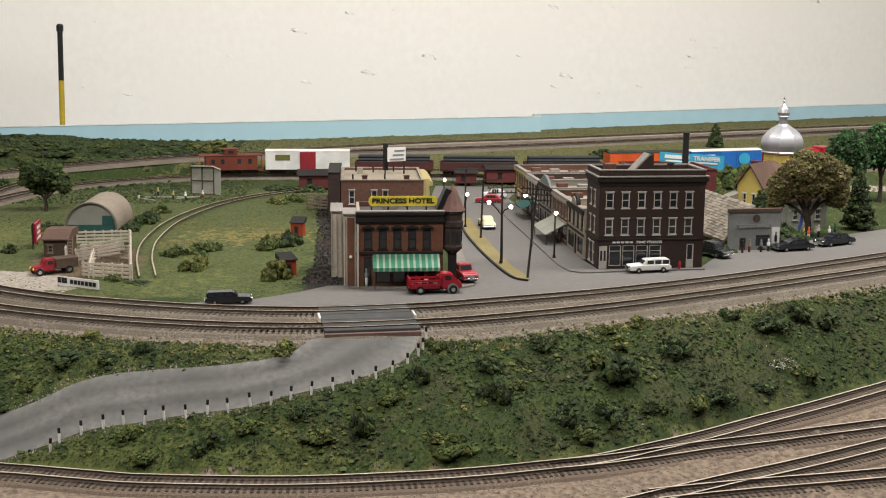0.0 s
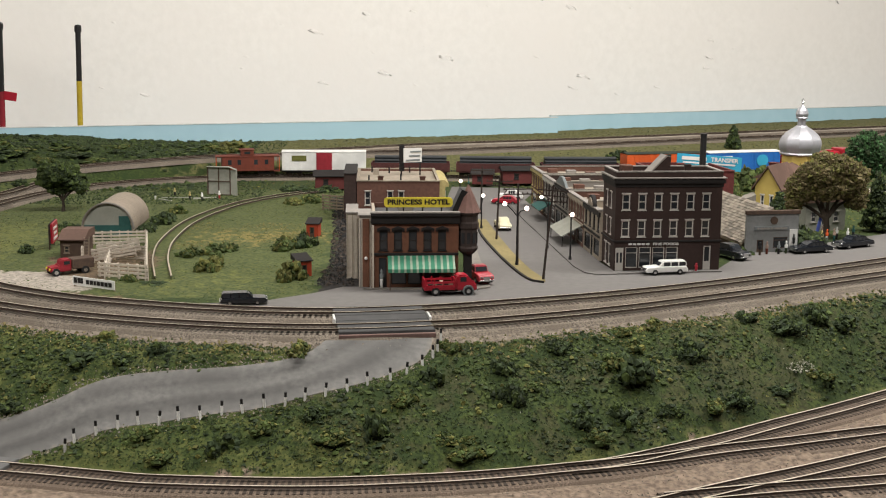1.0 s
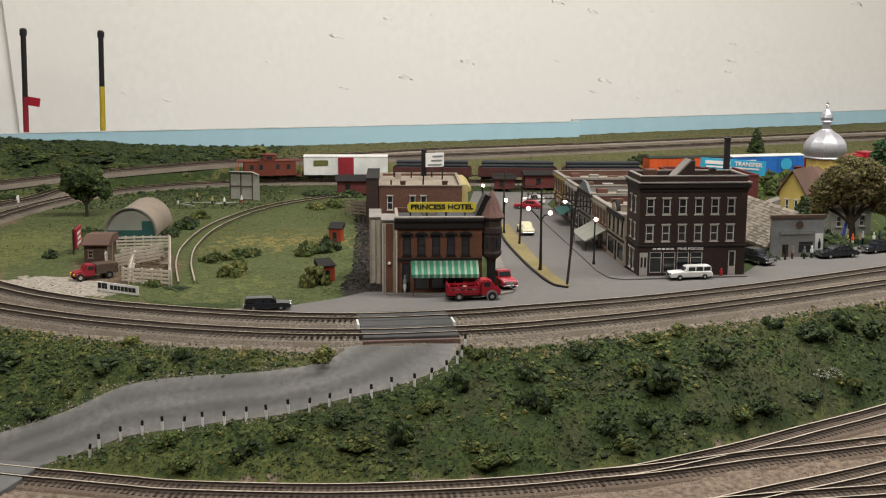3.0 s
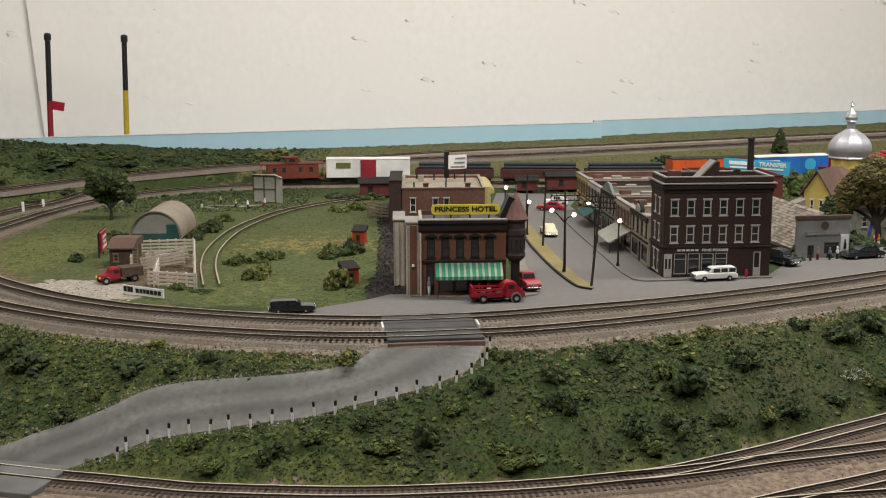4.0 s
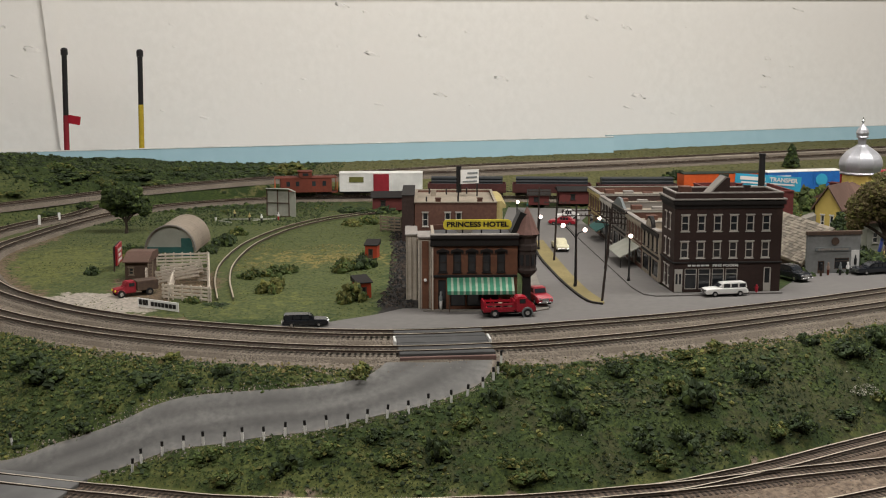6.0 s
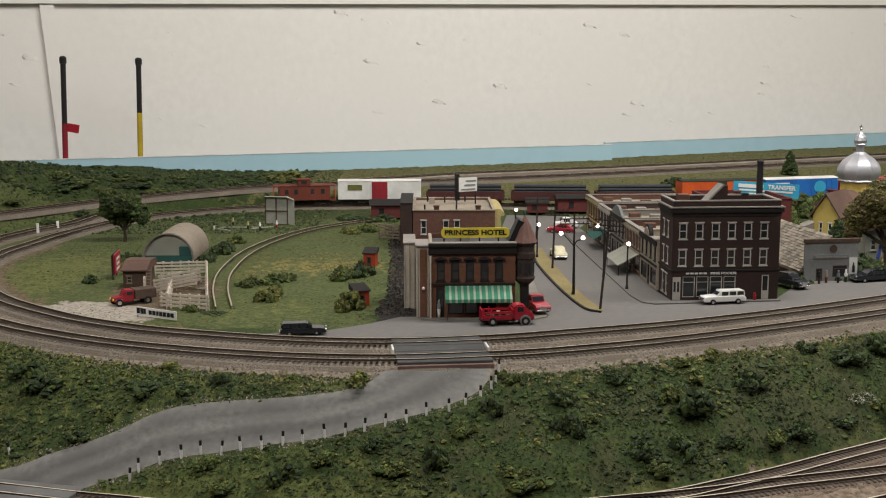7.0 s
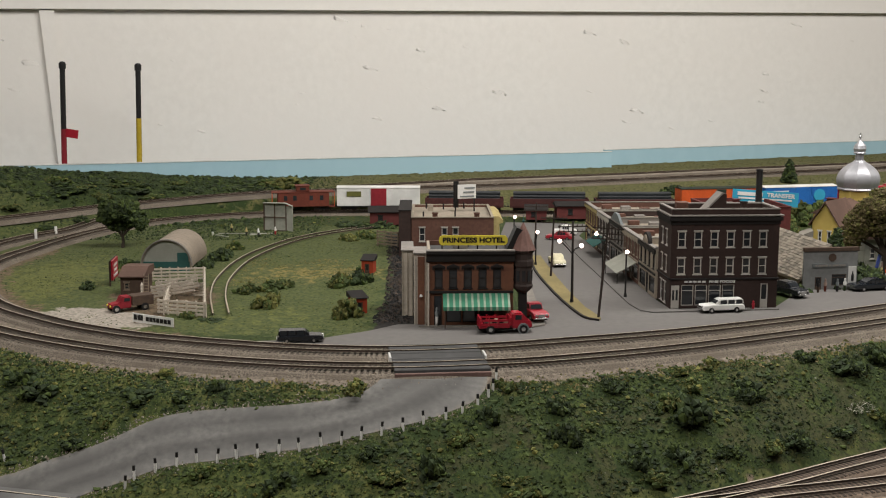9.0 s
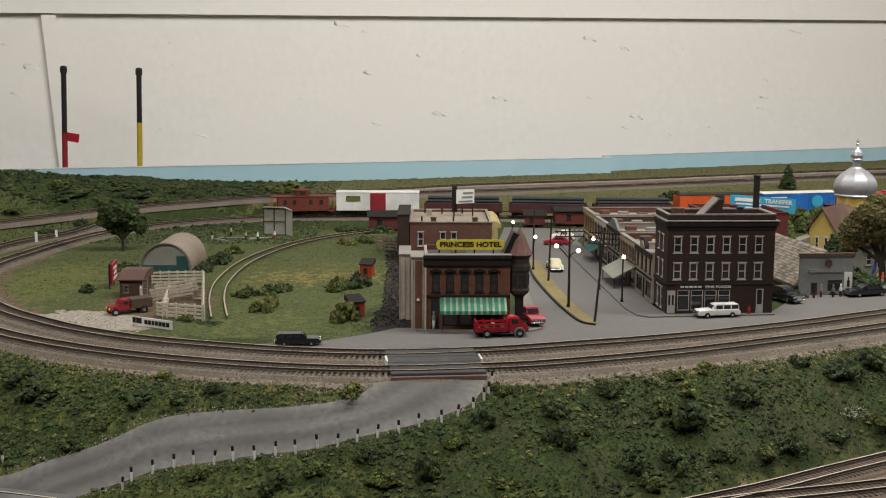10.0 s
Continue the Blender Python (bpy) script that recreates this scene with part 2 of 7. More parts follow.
YARD = [(-0.60, 0.955), (-0.45, 0.900), (-0.295, 0.854), (-0.25, 0.843), (-0.206, 0.832), (-0.163, 0.823), (-0.06, 0.816), (0.03, 0.822), (0.084, 0.830), (0.127, 0.840),
        (0.171, 0.852), (0.22, 0.877), (0.272, 0.906), (0.33, 0.943), (0.391, 0.980), (0.437, 1.01), (0.60, 1.115), (0.90, 1.30)]
YZ = -0.072
BACK = [(-0.566, 1.709), (-0.536, 1.825), (-0.489, 1.92), (-0.39, 2.0), (-0.28, 2.04), (-0.14, 2.06), (0.07, 2.055), (0.29, 2.045), (0.49, 2.06), (0.80, 2.15), (1.2, 2.32), (1.45, 2.44)]
OUT1 = [(-1.1, 1.50), (-0.82, 1.69), (-0.69, 1.80), (-0.58, 1.925), (-0.505, 1.985), (-0.375, 2.07), (-0.25, 2.115), (-0.14, 2.145), (0.06, 2.20), (0.27, 2.28), (0.45, 2.36), (1.2, 2.70)]


BOARD = [(-1.6, 1.857), (-0.79, 2.132), (0.351, 2.516), (0.342, 2.570), (1.083, 2.921), (1.7, 3.213)]


def board_y(x):
    return np.interp(x, [p[0] for p in BOARD], [p[1] for p in BOARD])


_a = np.array(sorted(T1[:14]))
_b = np.array(YARD)
_k = np.array([(-1.1, 1.40), (-0.82, 1.60), (-0.69, 1.70), (-0.60, 1.80)] + BACK[1:])
_o = np.array(OUT1)


_lat = np.random.RandomState(77).rand(256, 256)


def vnoise(x, y, f, seed=0):
    """Smooth value noise in -1..1 at f cycles a metre."""
    x, y = np.asarray(x) * f + seed * 17.3 + 500, np.asarray(y) * f + seed * 9.1 + 500
    i, j = np.floor(x).astype(int), np.floor(y).astype(int)
    u, v = x - i, y - j
    u, v = u * u * (3 - 2 * u), v * v * (3 - 2 * v)
    g = lambda p, q: _lat[p % 256, q % 256]
    return 2 * ((g(i, j) * (1 - u) + g(i + 1, j) * u) * (1 - v) + (g(i, j + 1) * (1 - u) + g(i + 1, j + 1) * u) * v) - 1


def heights(x, y):
    """Height of the bare land, from front to back."""
    x, y = np.asarray(x, float), np.asarray(y, float)
    ya, yb = np.interp(x, _a[:, 0], _a[:, 1]) - 0.022, np.interp(x, _b[:, 0], _b[:, 1]) + 0.022
    u = np.clip((ya - y) / (ya - yb), 0, 1)
    front = YZ * u ** 1.25
    yk, yo = np.interp(x, _k[:, 0], _k[:, 1]), np.interp(x, _o[:, 0], _o[:, 1])
    zk = np.interp(x, [-0.55, -0.3, 1.2], [0.0, 0.001, 0.001])
    zo = np.interp(x, [-0.7, -0.3, 1.2], [0.020, 0.031, 0.035])
    back = np.where(y < yk - 0.02, zk * np.clip((y - 1.5) / (yk - 0.02 - 1.5), 0, 1) ** 1.5,
                    np.where(y < yk + 0.02, zk, np.where(y < yo - 0.02, zk + (zo - zk) * np.clip((y - yk - 0.02) / np.maximum(yo - yk - 0.04, 0.01), 0, 1), zo + 0.01 * np.clip((y - yo - 0.02) / 0.1, 0, 1))))
    tall = np.interp(x, [-1.0, -0.78, -0.65, -0.56, -0.48, -0.38, -0.28], [0.055, 0.044, 0.028, 0.021, 0.013, 0.005, 0.0])
    hill = tall * np.clip((y - yo - 0.03) / 0.13, 0, 1) ** 0.8
    bumps = 0.003 * vnoise(x, y, 18) * np.clip(u * 4, 0, 1) * np.clip((1 - u) * 5, 0, 1)
    bumps = bumps + 0.005 * vnoise(x, y, 14, 3) * np.clip(hill * 40, 0, 1)
    return front + back + hill + bumps


def height(x, y):
    return float(heights(x, y))


def track(name, pts, label, zoff=0.0, z=None, ballast="ballast", wide=0.019, rails="steeltan", bed=0.003, sunk=0.0004, tie="tie", buried=False):
    """Ballast bed, ties and two rails along a curve."""
    c = spline([(p[0], p[1], 0) for p in pts], 0.005)
    c[:, 2] = [(height(p[0], p[1]) if z is None else z) + zoff for p in c]
    k = np.ones(9) / 9
    pad = np.pad(c[:, 2], 4, mode="edge")
    c[:, 2] = np.convolve(pad, k, "valid")
    ob = thing(name, label, "railway track", kind="structure")
    if ballast:
        bm = bmesh.new()
        sweep(bm, c, [(-wide - 0.006, -0.004), (-wide, bed * 0.6), (-0.012, bed), (0.012, bed), (wide, bed * 0.6), (wide + 0.006, -0.004)])
        part("ballast_bed", bm, M[ballast], ob)
    bm = bmesh.new()
    t, n = frames_of(c)
    r = random.Random(3)
    for i in range(0, 0 if buried else len(c)):
        a = math.atan2(t[i][1], t[i][0]) + r.uniform(-0.03, 0.03)
        for q in (0.0,):
            m = Matrix.Translation((c[i][0], c[i][1], c[i][2] + bed - 0.0004 - sunk)) @ Matrix.Rotation(a, 4, "Z")
            vs = [bm.verts.new(m @ Vector(p)) for p in ((-0.0013, -0.0155, -0.001), (0.0013, -0.0155, -0.001), (0.0013, 0.0155, -0.001), (-0.0013, 0.0155, -0.001),
                                                       (-0.0012, -0.015, 0.0009), (0.0012, -0.015, 0.0009), (0.0012, 0.015, 0.0009), (-0.0012, 0.015, 0.0009))]
            for f in ((4, 5, 6, 7), (0, 1, 5, 4), (1, 2, 6, 5), (2, 3, 7, 6), (3, 0, 4, 7)):
                bm.faces.new([vs[k] for k in f])
    if buried:
        bm.free()
    else:
        tagged(part("ties", bm, M[tie], ob), kind="stuff")
    for s in (-1, 1):
        bm = bmesh.new()
        o = s * 0.00825
        h = bed + 0.0014
        sweep(bm, c, [(o - 0.0010, h), (o - 0.0004, h + 0.0006), (o - 0.0008, h + 0.0022), (o + 0.0008, h + 0.0022), (o + 0.0004, h + 0.0006), (o + 0.0010, h)])
        rail = part("rail", bm, [M["railbrown"], M[rails]], ob)
        rail.data.polygons.foreach_set("material_index", [1 if i % 5 == 2 else 0 for i in range(len(rail.data.polygons))])
    return ob, c
# ---------------------------------------------------------------- room
def slab(name, label, category, corners, z0, z1, material):
    bm = bmesh.new()
    prism(bm, corners, 2, z0, z1)
    ob = link(name, bm, material)
    return tagged(ob, label, category, kind="structure")


WA, WB = (-1.8, 1.90), (2.2, 3.52)


def on_wall(x, w=0.0):
    """A place on the back wall's face, w metres in front of it."""
    k = (WB[1] - WA[1]) / (WB[0] - WA[0])
    return (x + w * k / math.hypot(1, k), WA[1] + k * (x - WA[0]) - w / math.hypot(1, k))


slab("wall_north", "cream painted rough plaster wall behind the layout", "wall", [on_wall(-2.6), on_wall(3.2), on_wall(3.2, -0.12), on_wall(-2.6, -0.12)], -1.1, 1.4, M["wall"])
# The other walls and the ceiling are unseen, added dark to limit bounce light.
slab("unseen_wall_south", "unseen dark brown wall behind the camera, cuts bounce light", "wall", [(-3.5, -2.6), (4.0, -2.6), (4.0, -2.7), (-3.5, -2.7)], -1.1, 1.4, M["shade"])
slab("unseen_wall_west", "unseen dark brown side wall, cuts bounce light", "wall", [(-2.4, -2.6), (-2.4, 1.5), (-2.5, 1.5), (-2.5, -2.6)], -1.1, 1.4, M["shade"])
slab("unseen_wall_east", "unseen dark brown side wall, cuts bounce light", "wall", [(3.0, -2.6), (3.0, 3.8), (3.1, 3.8), (3.1, -2.6)], -1.1, 1.4, M["shade"])
slab("floor", "plain dark floor under the layout", "floor", [(-3.5, -2.7), (4, -2.7), (4, 4.2), (-3.5, 4.2)], -1.2, -1.1, M["tie"])
slab("ceiling", "unseen dark ceiling, cuts bounce light", "ceiling", [(-3.5, -2.7), (4, -2.7), (4, 4.2), (-3.5, 4.2)], 1.4, 1.5, M["shade"])

# backdrop boards
for i, (a, b) in enumerate(((BOARD[0], BOARD[2]), (BOARD[3], BOARD[5]))):
    slab("backdrop_%d" % (i + 1), "low sky-blue painted backdrop board", "backdrop", [a, b, (b[0] - 0.002, b[1] + 0.006), (a[0] - 0.002, a[1] + 0.006)], -0.1, 0.078, M["blue"])
    slab("backdrop_edge_%d" % (i + 1), "white raw top edge of the backdrop board", "trim", [(a[0], a[1] - 0.001), (b[0], b[1] - 0.001), (b[0] - 0.002, b[1] + 0.007), (a[0] - 0.002, a[1] + 0.007)], 0.078, 0.0795, M["whiteedge"])

# ---------------------------------------------------------------- ground
ROAD_L = [(-0.70, 0.975), (-0.48, 0.925), (-0.357, 0.905), (-0.313, 0.912), (-0.27, 0.922), (-0.226, 0.933), (-0.18, 0.935), (-0.133, 0.933), (-0.087, 0.938), (-0.06, 0.95), (-0.045, 0.975), (-0.046, 0.985)]
ROAD_R = [(-0.70, 0.80), (-0.40, 0.80), (-0.31, 0.857), (-0.28, 0.875), (-0.242, 0.882), (-0.203, 0.888), (-0.142, 0.893), (-0.084, 0.898), (-0.044, 0.907), (0.001, 0.925), (0.029, 0.944), (0.039, 0.966), (0.036, 0.985)]
_rl, _rr = spline([(*p, 0) for p in ROAD_L], 0.01)[:, :2], spline([(*p, 0) for p in ROAD_R], 0.01)[:, :2]
SIDING = [(-0.232, 1.211), (-0.256, 1.321), (-0.269, 1.431), (-0.266, 1.571), (-0.238, 1.70), (-0.198, 1.79), (-0.133, 1.87), (-0.05, 1.95)]
PAVE = [(-0.205, 1.090), (-0.15, 1.0775), (-0.05, 1.066), (0.042, 1.080), (0.112, 1.101), (0.225, 1.140), (0.35, 1.197), (0.471, 1.263), (0.60, 1.337), (0.80, 1.467), (0.95, 1.60),
        (0.75, 1.56), (0.60, 1.47), (0.50, 1.40), (0.42, 1.365), (0.36, 1.262), (0.242, 1.25), (0.238, 1.293), (0.205, 1.80), (0.24, 1.93), (0.10, 1.95), (0.085, 1.80), (0.09, 1.25), (0.085, 1.18), (-0.045, 1.17), (-0.074, 1.139), (-0.12, 1.105)]


def inside(poly, x, y):
    """Which of the points lie inside a polygon."""
    x, y = np.asarray(x, float), np.asarray(y, float)
    hit = np.zeros(x.shape, bool)
    for (x0, y0), (x1, y1) in zip(poly, list(poly[1:]) + [poly[0]]):
        if y0 != y1:
            hit ^= ((y0 > y) != (y1 > y)) & (x < (x1 - x0) * (y - y0) / (y1 - y0) + x0)
    return hit


def free_map():
    """How far the turf stands clear of tracks, roads and streets, on a coarse grid, in metres up to 0.05."""
    q, x0, y0 = 0.004, -1.4, 0.4
    gx, gy = np.arange(x0, 1.6, q), np.arange(y0, 3.2, q)
    D = np.full((len(gx), len(gy)), 0.05)
    yard2 = [(0.05, 0.70), (0.15, 0.752), (0.23, 0.793), (0.316, 0.834), (0.5, 0.93), (0.8, 1.10)]
    lines = [(p, 0.021) for p in (T1, T2 + BACK, OUT1, YARD, yard2)] + [(SIDING, 0.006)]
    pts = [(x, y, w) for p, w in lines for x, y, _ in spline([(*a, 0) for a in p], 0.006)]
    pts += [(*p, 0.001) for c in (_rl, _rr, spline([(*p, 0) for p in PAVE + PAVE[:1]], 0.008)[:, :2]) for p in c]
    n = 18
    for x, y, w in pts:
        i, j = int((x - x0) / q), int((y - y0) / q)
        a, b, c, d = max(i - n, 0), max(i + n, 0), max(j - n, 0), max(j + n, 0)
        if b > a and d > c and a < len(gx) and c < len(gy):
            D[a:b, c:d] = np.minimum(D[a:b, c:d], np.hypot(gx[a:b, None] - x, gy[None, c:d] - y) - w)
    X, Y = np.meshgrid(gx, gy, indexing="ij")
    D[inside([tuple(p) for p in _rl] + [tuple(p) for p in _rr[::-1]], X, Y) | inside(PAVE, X, Y)] = 0
    return np.clip(D, 0, 0.05), q, x0, y0


_free, _fq, _fx, _fy = free_map()


def free(x, y):
    u, v = np.clip((np.asarray(x) - _fx) / _fq, 0, _free.shape[0] - 2), np.clip((np.asarray(y) - _fy) / _fq, 0, _free.shape[1] - 2)
    i, j = u.astype(int), v.astype(int)
    u, v = u - i, v - j
    return (_free[i, j] * (1 - u) + _free[i + 1, j] * u) * (1 - v) + (_free[i, j + 1] * (1 - u) + _free[i + 1, j + 1] * u) * v


def lumps(x, y):
    """Lumpy relief of the ground foam, coarse on the banks and hill and short in the field."""
    near = np.interp(x, _a[:, 0], _a[:, 1])
    bank = np.clip((near - 0.03 - y) / 0.02, 0, 1)
    yo = np.interp(x, _o[:, 0], _o[:, 1])
    wild = np.maximum(bank, np.clip((y - yo) / 0.05, 0, 1))
    k = np.clip(free(x, y) / 0.012, 0, 1)
    n1, n2, n3 = vnoise(x, y, 75, 1), vnoise(x + y * 0.3, y, 150, 2), vnoise(x, y + x * 0.4, 290, 4)
    rough = 0.0022 * np.abs(n1) ** 0.8 * (0.6 + 0.6 * vnoise(x, y, 24, 9)) + 0.0016 * np.abs(n2) + 0.0011 * np.abs(n3)
    short = 0.0005 * n2 + 0.0005 * n3 + 0.0006 * n1
    return k * (wild * rough * 1.5 + (1 - wild) * (short + 0.0004))


def build_ground():
    xs = np.concatenate([np.arange(-1.3, -0.5, 0.008), np.arange(-0.5, 0.62, 0.0034), np.arange(0.62, 1.5, 0.008)])
    ys = np.concatenate([np.arange(0.45, 0.78, 0.012), np.arange(0.78, 1.16, 0.0032), np.arange(1.16, 3.1, 0.007)])
    X, Y = np.meshgrid(xs, ys, indexing="ij")
    Z = heights(X, Y) + lumps(X, Y)
    keep = Y <= board_y(X) + 0.02
    idx = np.where(keep, np.cumsum(keep.ravel()).reshape(keep.shape) - 1, -1)
    V = np.stack([X[keep], Y[keep], Z[keep]], 1)
    q = np.stack([idx[:-1, :-1], idx[1:, :-1], idx[1:, 1:], idx[:-1, 1:]], -1).reshape(-1, 4)
    faces = q[(q >= 0).all(1)]
    me = bpy.data.meshes.new("ground")
    me.from_pydata(V.tolist(), [], faces.tolist())
    yard_y = np.interp(V[:, 0], _b[:, 0], _b[:, 1])
    def attr(name, values):
        me.attributes.new(name, "FLOAT", "POINT").data.foreach_set("value", np.clip(values, 0, 1).astype(np.float32))
    attr("yard", (yard_y + 0.027 + 0.006 * vnoise(V[:, 0], V[:, 1], 30, 6) - V[:, 1]) / 0.02)
    # cinders beside the hotel
    cin = np.minimum((V[:, 0] - np.interp(V[:, 1], [1.15, 1.3, 1.5, 1.7, 1.9], [-0.075, -0.066, -0.072, -0.085, -0.10])) / 0.012, (0.03 - V[:, 0]) / 0.01)
    attr("cinder", np.minimum(cin, np.minimum((1.85 - V[:, 1]) / 0.05, (V[:, 1] - 1.09) / 0.02)))
    gx, gy = (V[:, 0] + 0.365) / 0.075, (V[:, 1] - 1.20 - (V[:, 0] + 0.365) * -0.35) / 0.05
    sx, sy = (V[:, 0] - 0.87) / 0.14, (V[:, 1] - 1.93) / 0.05
    attr("gravel", np.maximum(1.6 - 1.3 * (gx * gx + gy * gy), 1.2 - sx * sx - sy * sy))
    dx, dy = (V[:, 0] + 0.155) / 0.13, (V[:, 1] - 1.47) / 0.08
    attr("dry", 0.62 - 0.5 * (dx * dx + dy * dy))
    field = np.minimum((-0.05 - V[:, 0]) / 0.03, np.minimum((V[:, 1] - 1.09) / 0.05, (1.96 - V[:, 1]) / 0.06))
    attr("meadow", field * 0.75)
    # bright grass at the open west end and a brown strip of dirt inside the curve and in the pens
    dx, dy = (V[:, 0] + 0.49) / 0.09, (V[:, 1] - 1.42) / 0.19
    ex, ey = (V[:, 0] + 0.19) / 0.10, (V[:, 1] - 1.20) / 0.10
    east = np.clip((V[:, 0] - 0.58) / 0.05, 0, 1) * np.clip((V[:, 1] - 1.45) / 0.05, 0, 1) * np.clip((1.95 - V[:, 1]) / 0.05, 0, 1)
    attr("lush", 0.5 * east + np.minimum(field, np.maximum(0.75 - 0.5 * (dx * dx + dy * dy), 0.45 - 0.4 * (ex * ex + ey * ey))))
    curve = spline([(*p, 0) for p in T2[9:]], 0.01)
    d2 = np.full(len(V), 9.0)
    for p in curve:
        d2 = np.minimum(d2, np.hypot(V[:, 0] - p[0], V[:, 1] - p[1]))
    px, py = (V[:, 0] + 0.315) / 0.055, (V[:, 1] - 1.30) / 0.09
    attr("dirt", np.minimum(field, np.maximum((0.050 - d2) / 0.030, 1.3 - 0.7 * (px * px + py * py))))
    # dull olive land behind the town and the brown scrubby hill
    yo = np.interp(V[:, 0], _k[:, 0], _k[:, 1])
    attr("olive", np.minimum((V[:, 1] - yo) / 0.05, (V[:, 0] + 0.45) / 0.2) * 0.8 + np.clip((V[:, 0] - 0.5) / 0.1, 0, 1) * np.clip((V[:, 1] - 1.5) / 0.1, 0, 1) * 0.6)
    near = np.interp(V[:, 0], _a[:, 0], _a[:, 1])
    bank = np.clip((near - 0.02 - V[:, 1]) / 0.02, 0, 1)
    ub = np.clip((near - V[:, 1]) / np.maximum(near - yard_y, 0.02), 0, 1)
    # West term: olive turf tone, lightened further in place of lamp light there.
    foot = np.clip((ub - 0.70) / 0.2, 0, 1) * 0.62 + 0.40 * np.clip((0.02 - V[:, 0]) / 0.12, 0, 1) + 0.35 * np.clip((0.36 - ub) / 0.1, 0, 1)
    attr("foot", bank * (foot + 0.12 * vnoise(V[:, 0], V[:, 1], 22, 14)))
    attr("soil", bank * (0.42 + 0.5 * vnoise(V[:, 0], V[:, 1], 26, 12)))
    t2 = np.interp(V[:, 0], np.array(sorted(T2[:14]))[:, 0], np.array(sorted(T2[:14]))[:, 1])
    attr("stone", np.minimum((V[:, 1] - near + 0.048) / 0.02, (t2 + 0.030 - V[:, 1]) / 0.012))
    me.materials.append(M["ground"])
    me.polygons.foreach_set("use_smooth", [True] * len(faces))
    return tagged(new("ground", me), "model landscape with green turf, dirt yard and black cinders", "ground", kind="structure")


def ground_material():
    m = mat("turf_ground", (0.056, 0.076, 0.018), (0.018, 0.030, 0.008), 320, 0.95, bump=1.0, c3=(0.024, 0.040, 0.011), scale2=30, spread=0.12)
    nt = m.node_tree
    n, l = nt.nodes, nt.links
    bsdf = n["Principled BSDF"]
    col = bsdf.inputs["Base Color"].links[0].from_socket
    geo = n.new("ShaderNodeNewGeometry")
    edge = n.new("ShaderNodeTexNoise")
    edge.inputs["Scale"].default_value, edge.inputs["Detail"].default_value = 65, 9
    l.new(geo.outputs["Position"], edge.inputs["Vector"])
    grain = n.new("ShaderNodeTexNoise")
    grain.inputs["Scale"].default_value, grain.inputs["Detail"].default_value = 210, 8
    l.new(geo.outputs["Position"], grain.inputs["Vector"])
    for name, a, b, most in (("soil", (0.085, 0.066, 0.036), (0.034, 0.032, 0.016), 0.4), ("foot", (0.118, 0.128, 0.036), (0.050, 0.066, 0.018), 0.75), ("olive", (0.155, 0.140, 0.056), (0.062, 0.068, 0.024), 0.85),
                             ("meadow", (0.100, 0.112, 0.036), (0.040, 0.056, 0.019), 0.9), ("lush", (0.160, 0.156, 0.044), (0.076, 0.092, 0.026), 0.7), ("dry", (0.30, 0.215, 0.070), (0.110, 0.105, 0.032), 0.7), ("dirt", (0.185, 0.125, 0.082), (0.080, 0.058, 0.038), 0.9),
                             ("stone", (0.235, 0.196, 0.155), (0.090, 0.073, 0.056), 1.0), ("gravel", (0.40, 0.355, 0.30), (0.22, 0.195, 0.165), 1.0),
                             ("cinder", (0.032, 0.028, 0.026), (0.010, 0.009, 0.008), 1.0), ("yard", (0.25, 0.190, 0.140), (0.105, 0.078, 0.058), 1.0)):
        at = n.new("ShaderNodeAttribute")
        at.attribute_name = name
        add = n.new("ShaderNodeMath")
        add.operation = "ADD"
        sub = n.new("ShaderNodeMapRange")
        sub.inputs["From Min"].default_value, sub.inputs["From Max"].default_value = 0.3, 0.7
        sub.inputs["To Min"].default_value, sub.inputs["To Max"].default_value = -0.45, 0.45
        l.new(edge.outputs["Fac"], sub.inputs["Value"])
        l.new(at.outputs["Fac"], add.inputs[0])
        l.new(sub.outputs["Result"], add.inputs[1])
        step = n.new("ShaderNodeMapRange")
        step.inputs["From Min"].default_value, step.inputs["From Max"].default_value, step.inputs["To Max"].default_value = 0.4, 0.62, most
        l.new(add.outputs["Value"], step.inputs["Value"])
        gate = n.new("ShaderNodeMath")
        gate.operation = "MULTIPLY"
        g2 = n.new("ShaderNodeMapRange")
        g2.inputs["From Max"].default_value = 0.05
        l.new(at.outputs["Fac"], g2.inputs["Value"])
        l.new(step.outputs["Result"], gate.inputs[0])
        l.new(g2.outputs["Result"], gate.inputs[1])
        cr = n.new("ShaderNodeValToRGB")
        cr.color_ramp.elements[0].position, cr.color_ramp.elements[1].position = 0.34, 0.66
        cr.color_ramp.elements[0].color, cr.color_ramp.elements[1].color = (*b, 1), (*a, 1)
        l.new(grain.outputs["Fac"], cr.inputs["Fac"])
        mx = n.new("ShaderNodeMix")
        mx.data_type = "RGBA"
        l.new(gate.outputs["Value"], mx.inputs["Factor"])
        l.new(col, mx.inputs["A"])
        l.new(cr.outputs["Color"], mx.inputs["B"])
        col = mx.outputs["Result"]
    l.new(col, bsdf.inputs["Base Color"])
    return m


M["ground"] = ground_material()
build_ground()

track("track_main_near", T1, "curved model railway track with brown ties on grey ballast", 0.001, tie="tieworn", sunk=0.0005)
LOOP = T2 + BACK
track("track_main_far", LOOP, "looping model railway track with brown ties on grey ballast", 0.001, tie="tieworn", sunk=0.0005)
track("track_back_join", [(-0.643, 1.68), (-0.615, 1.77), (-0.555, 1.87), (-0.489, 1.925)], "short joining track of the loop", 0.0012)
track("track_hill", OUT1, "raised model railway track along the hill", 0.001)
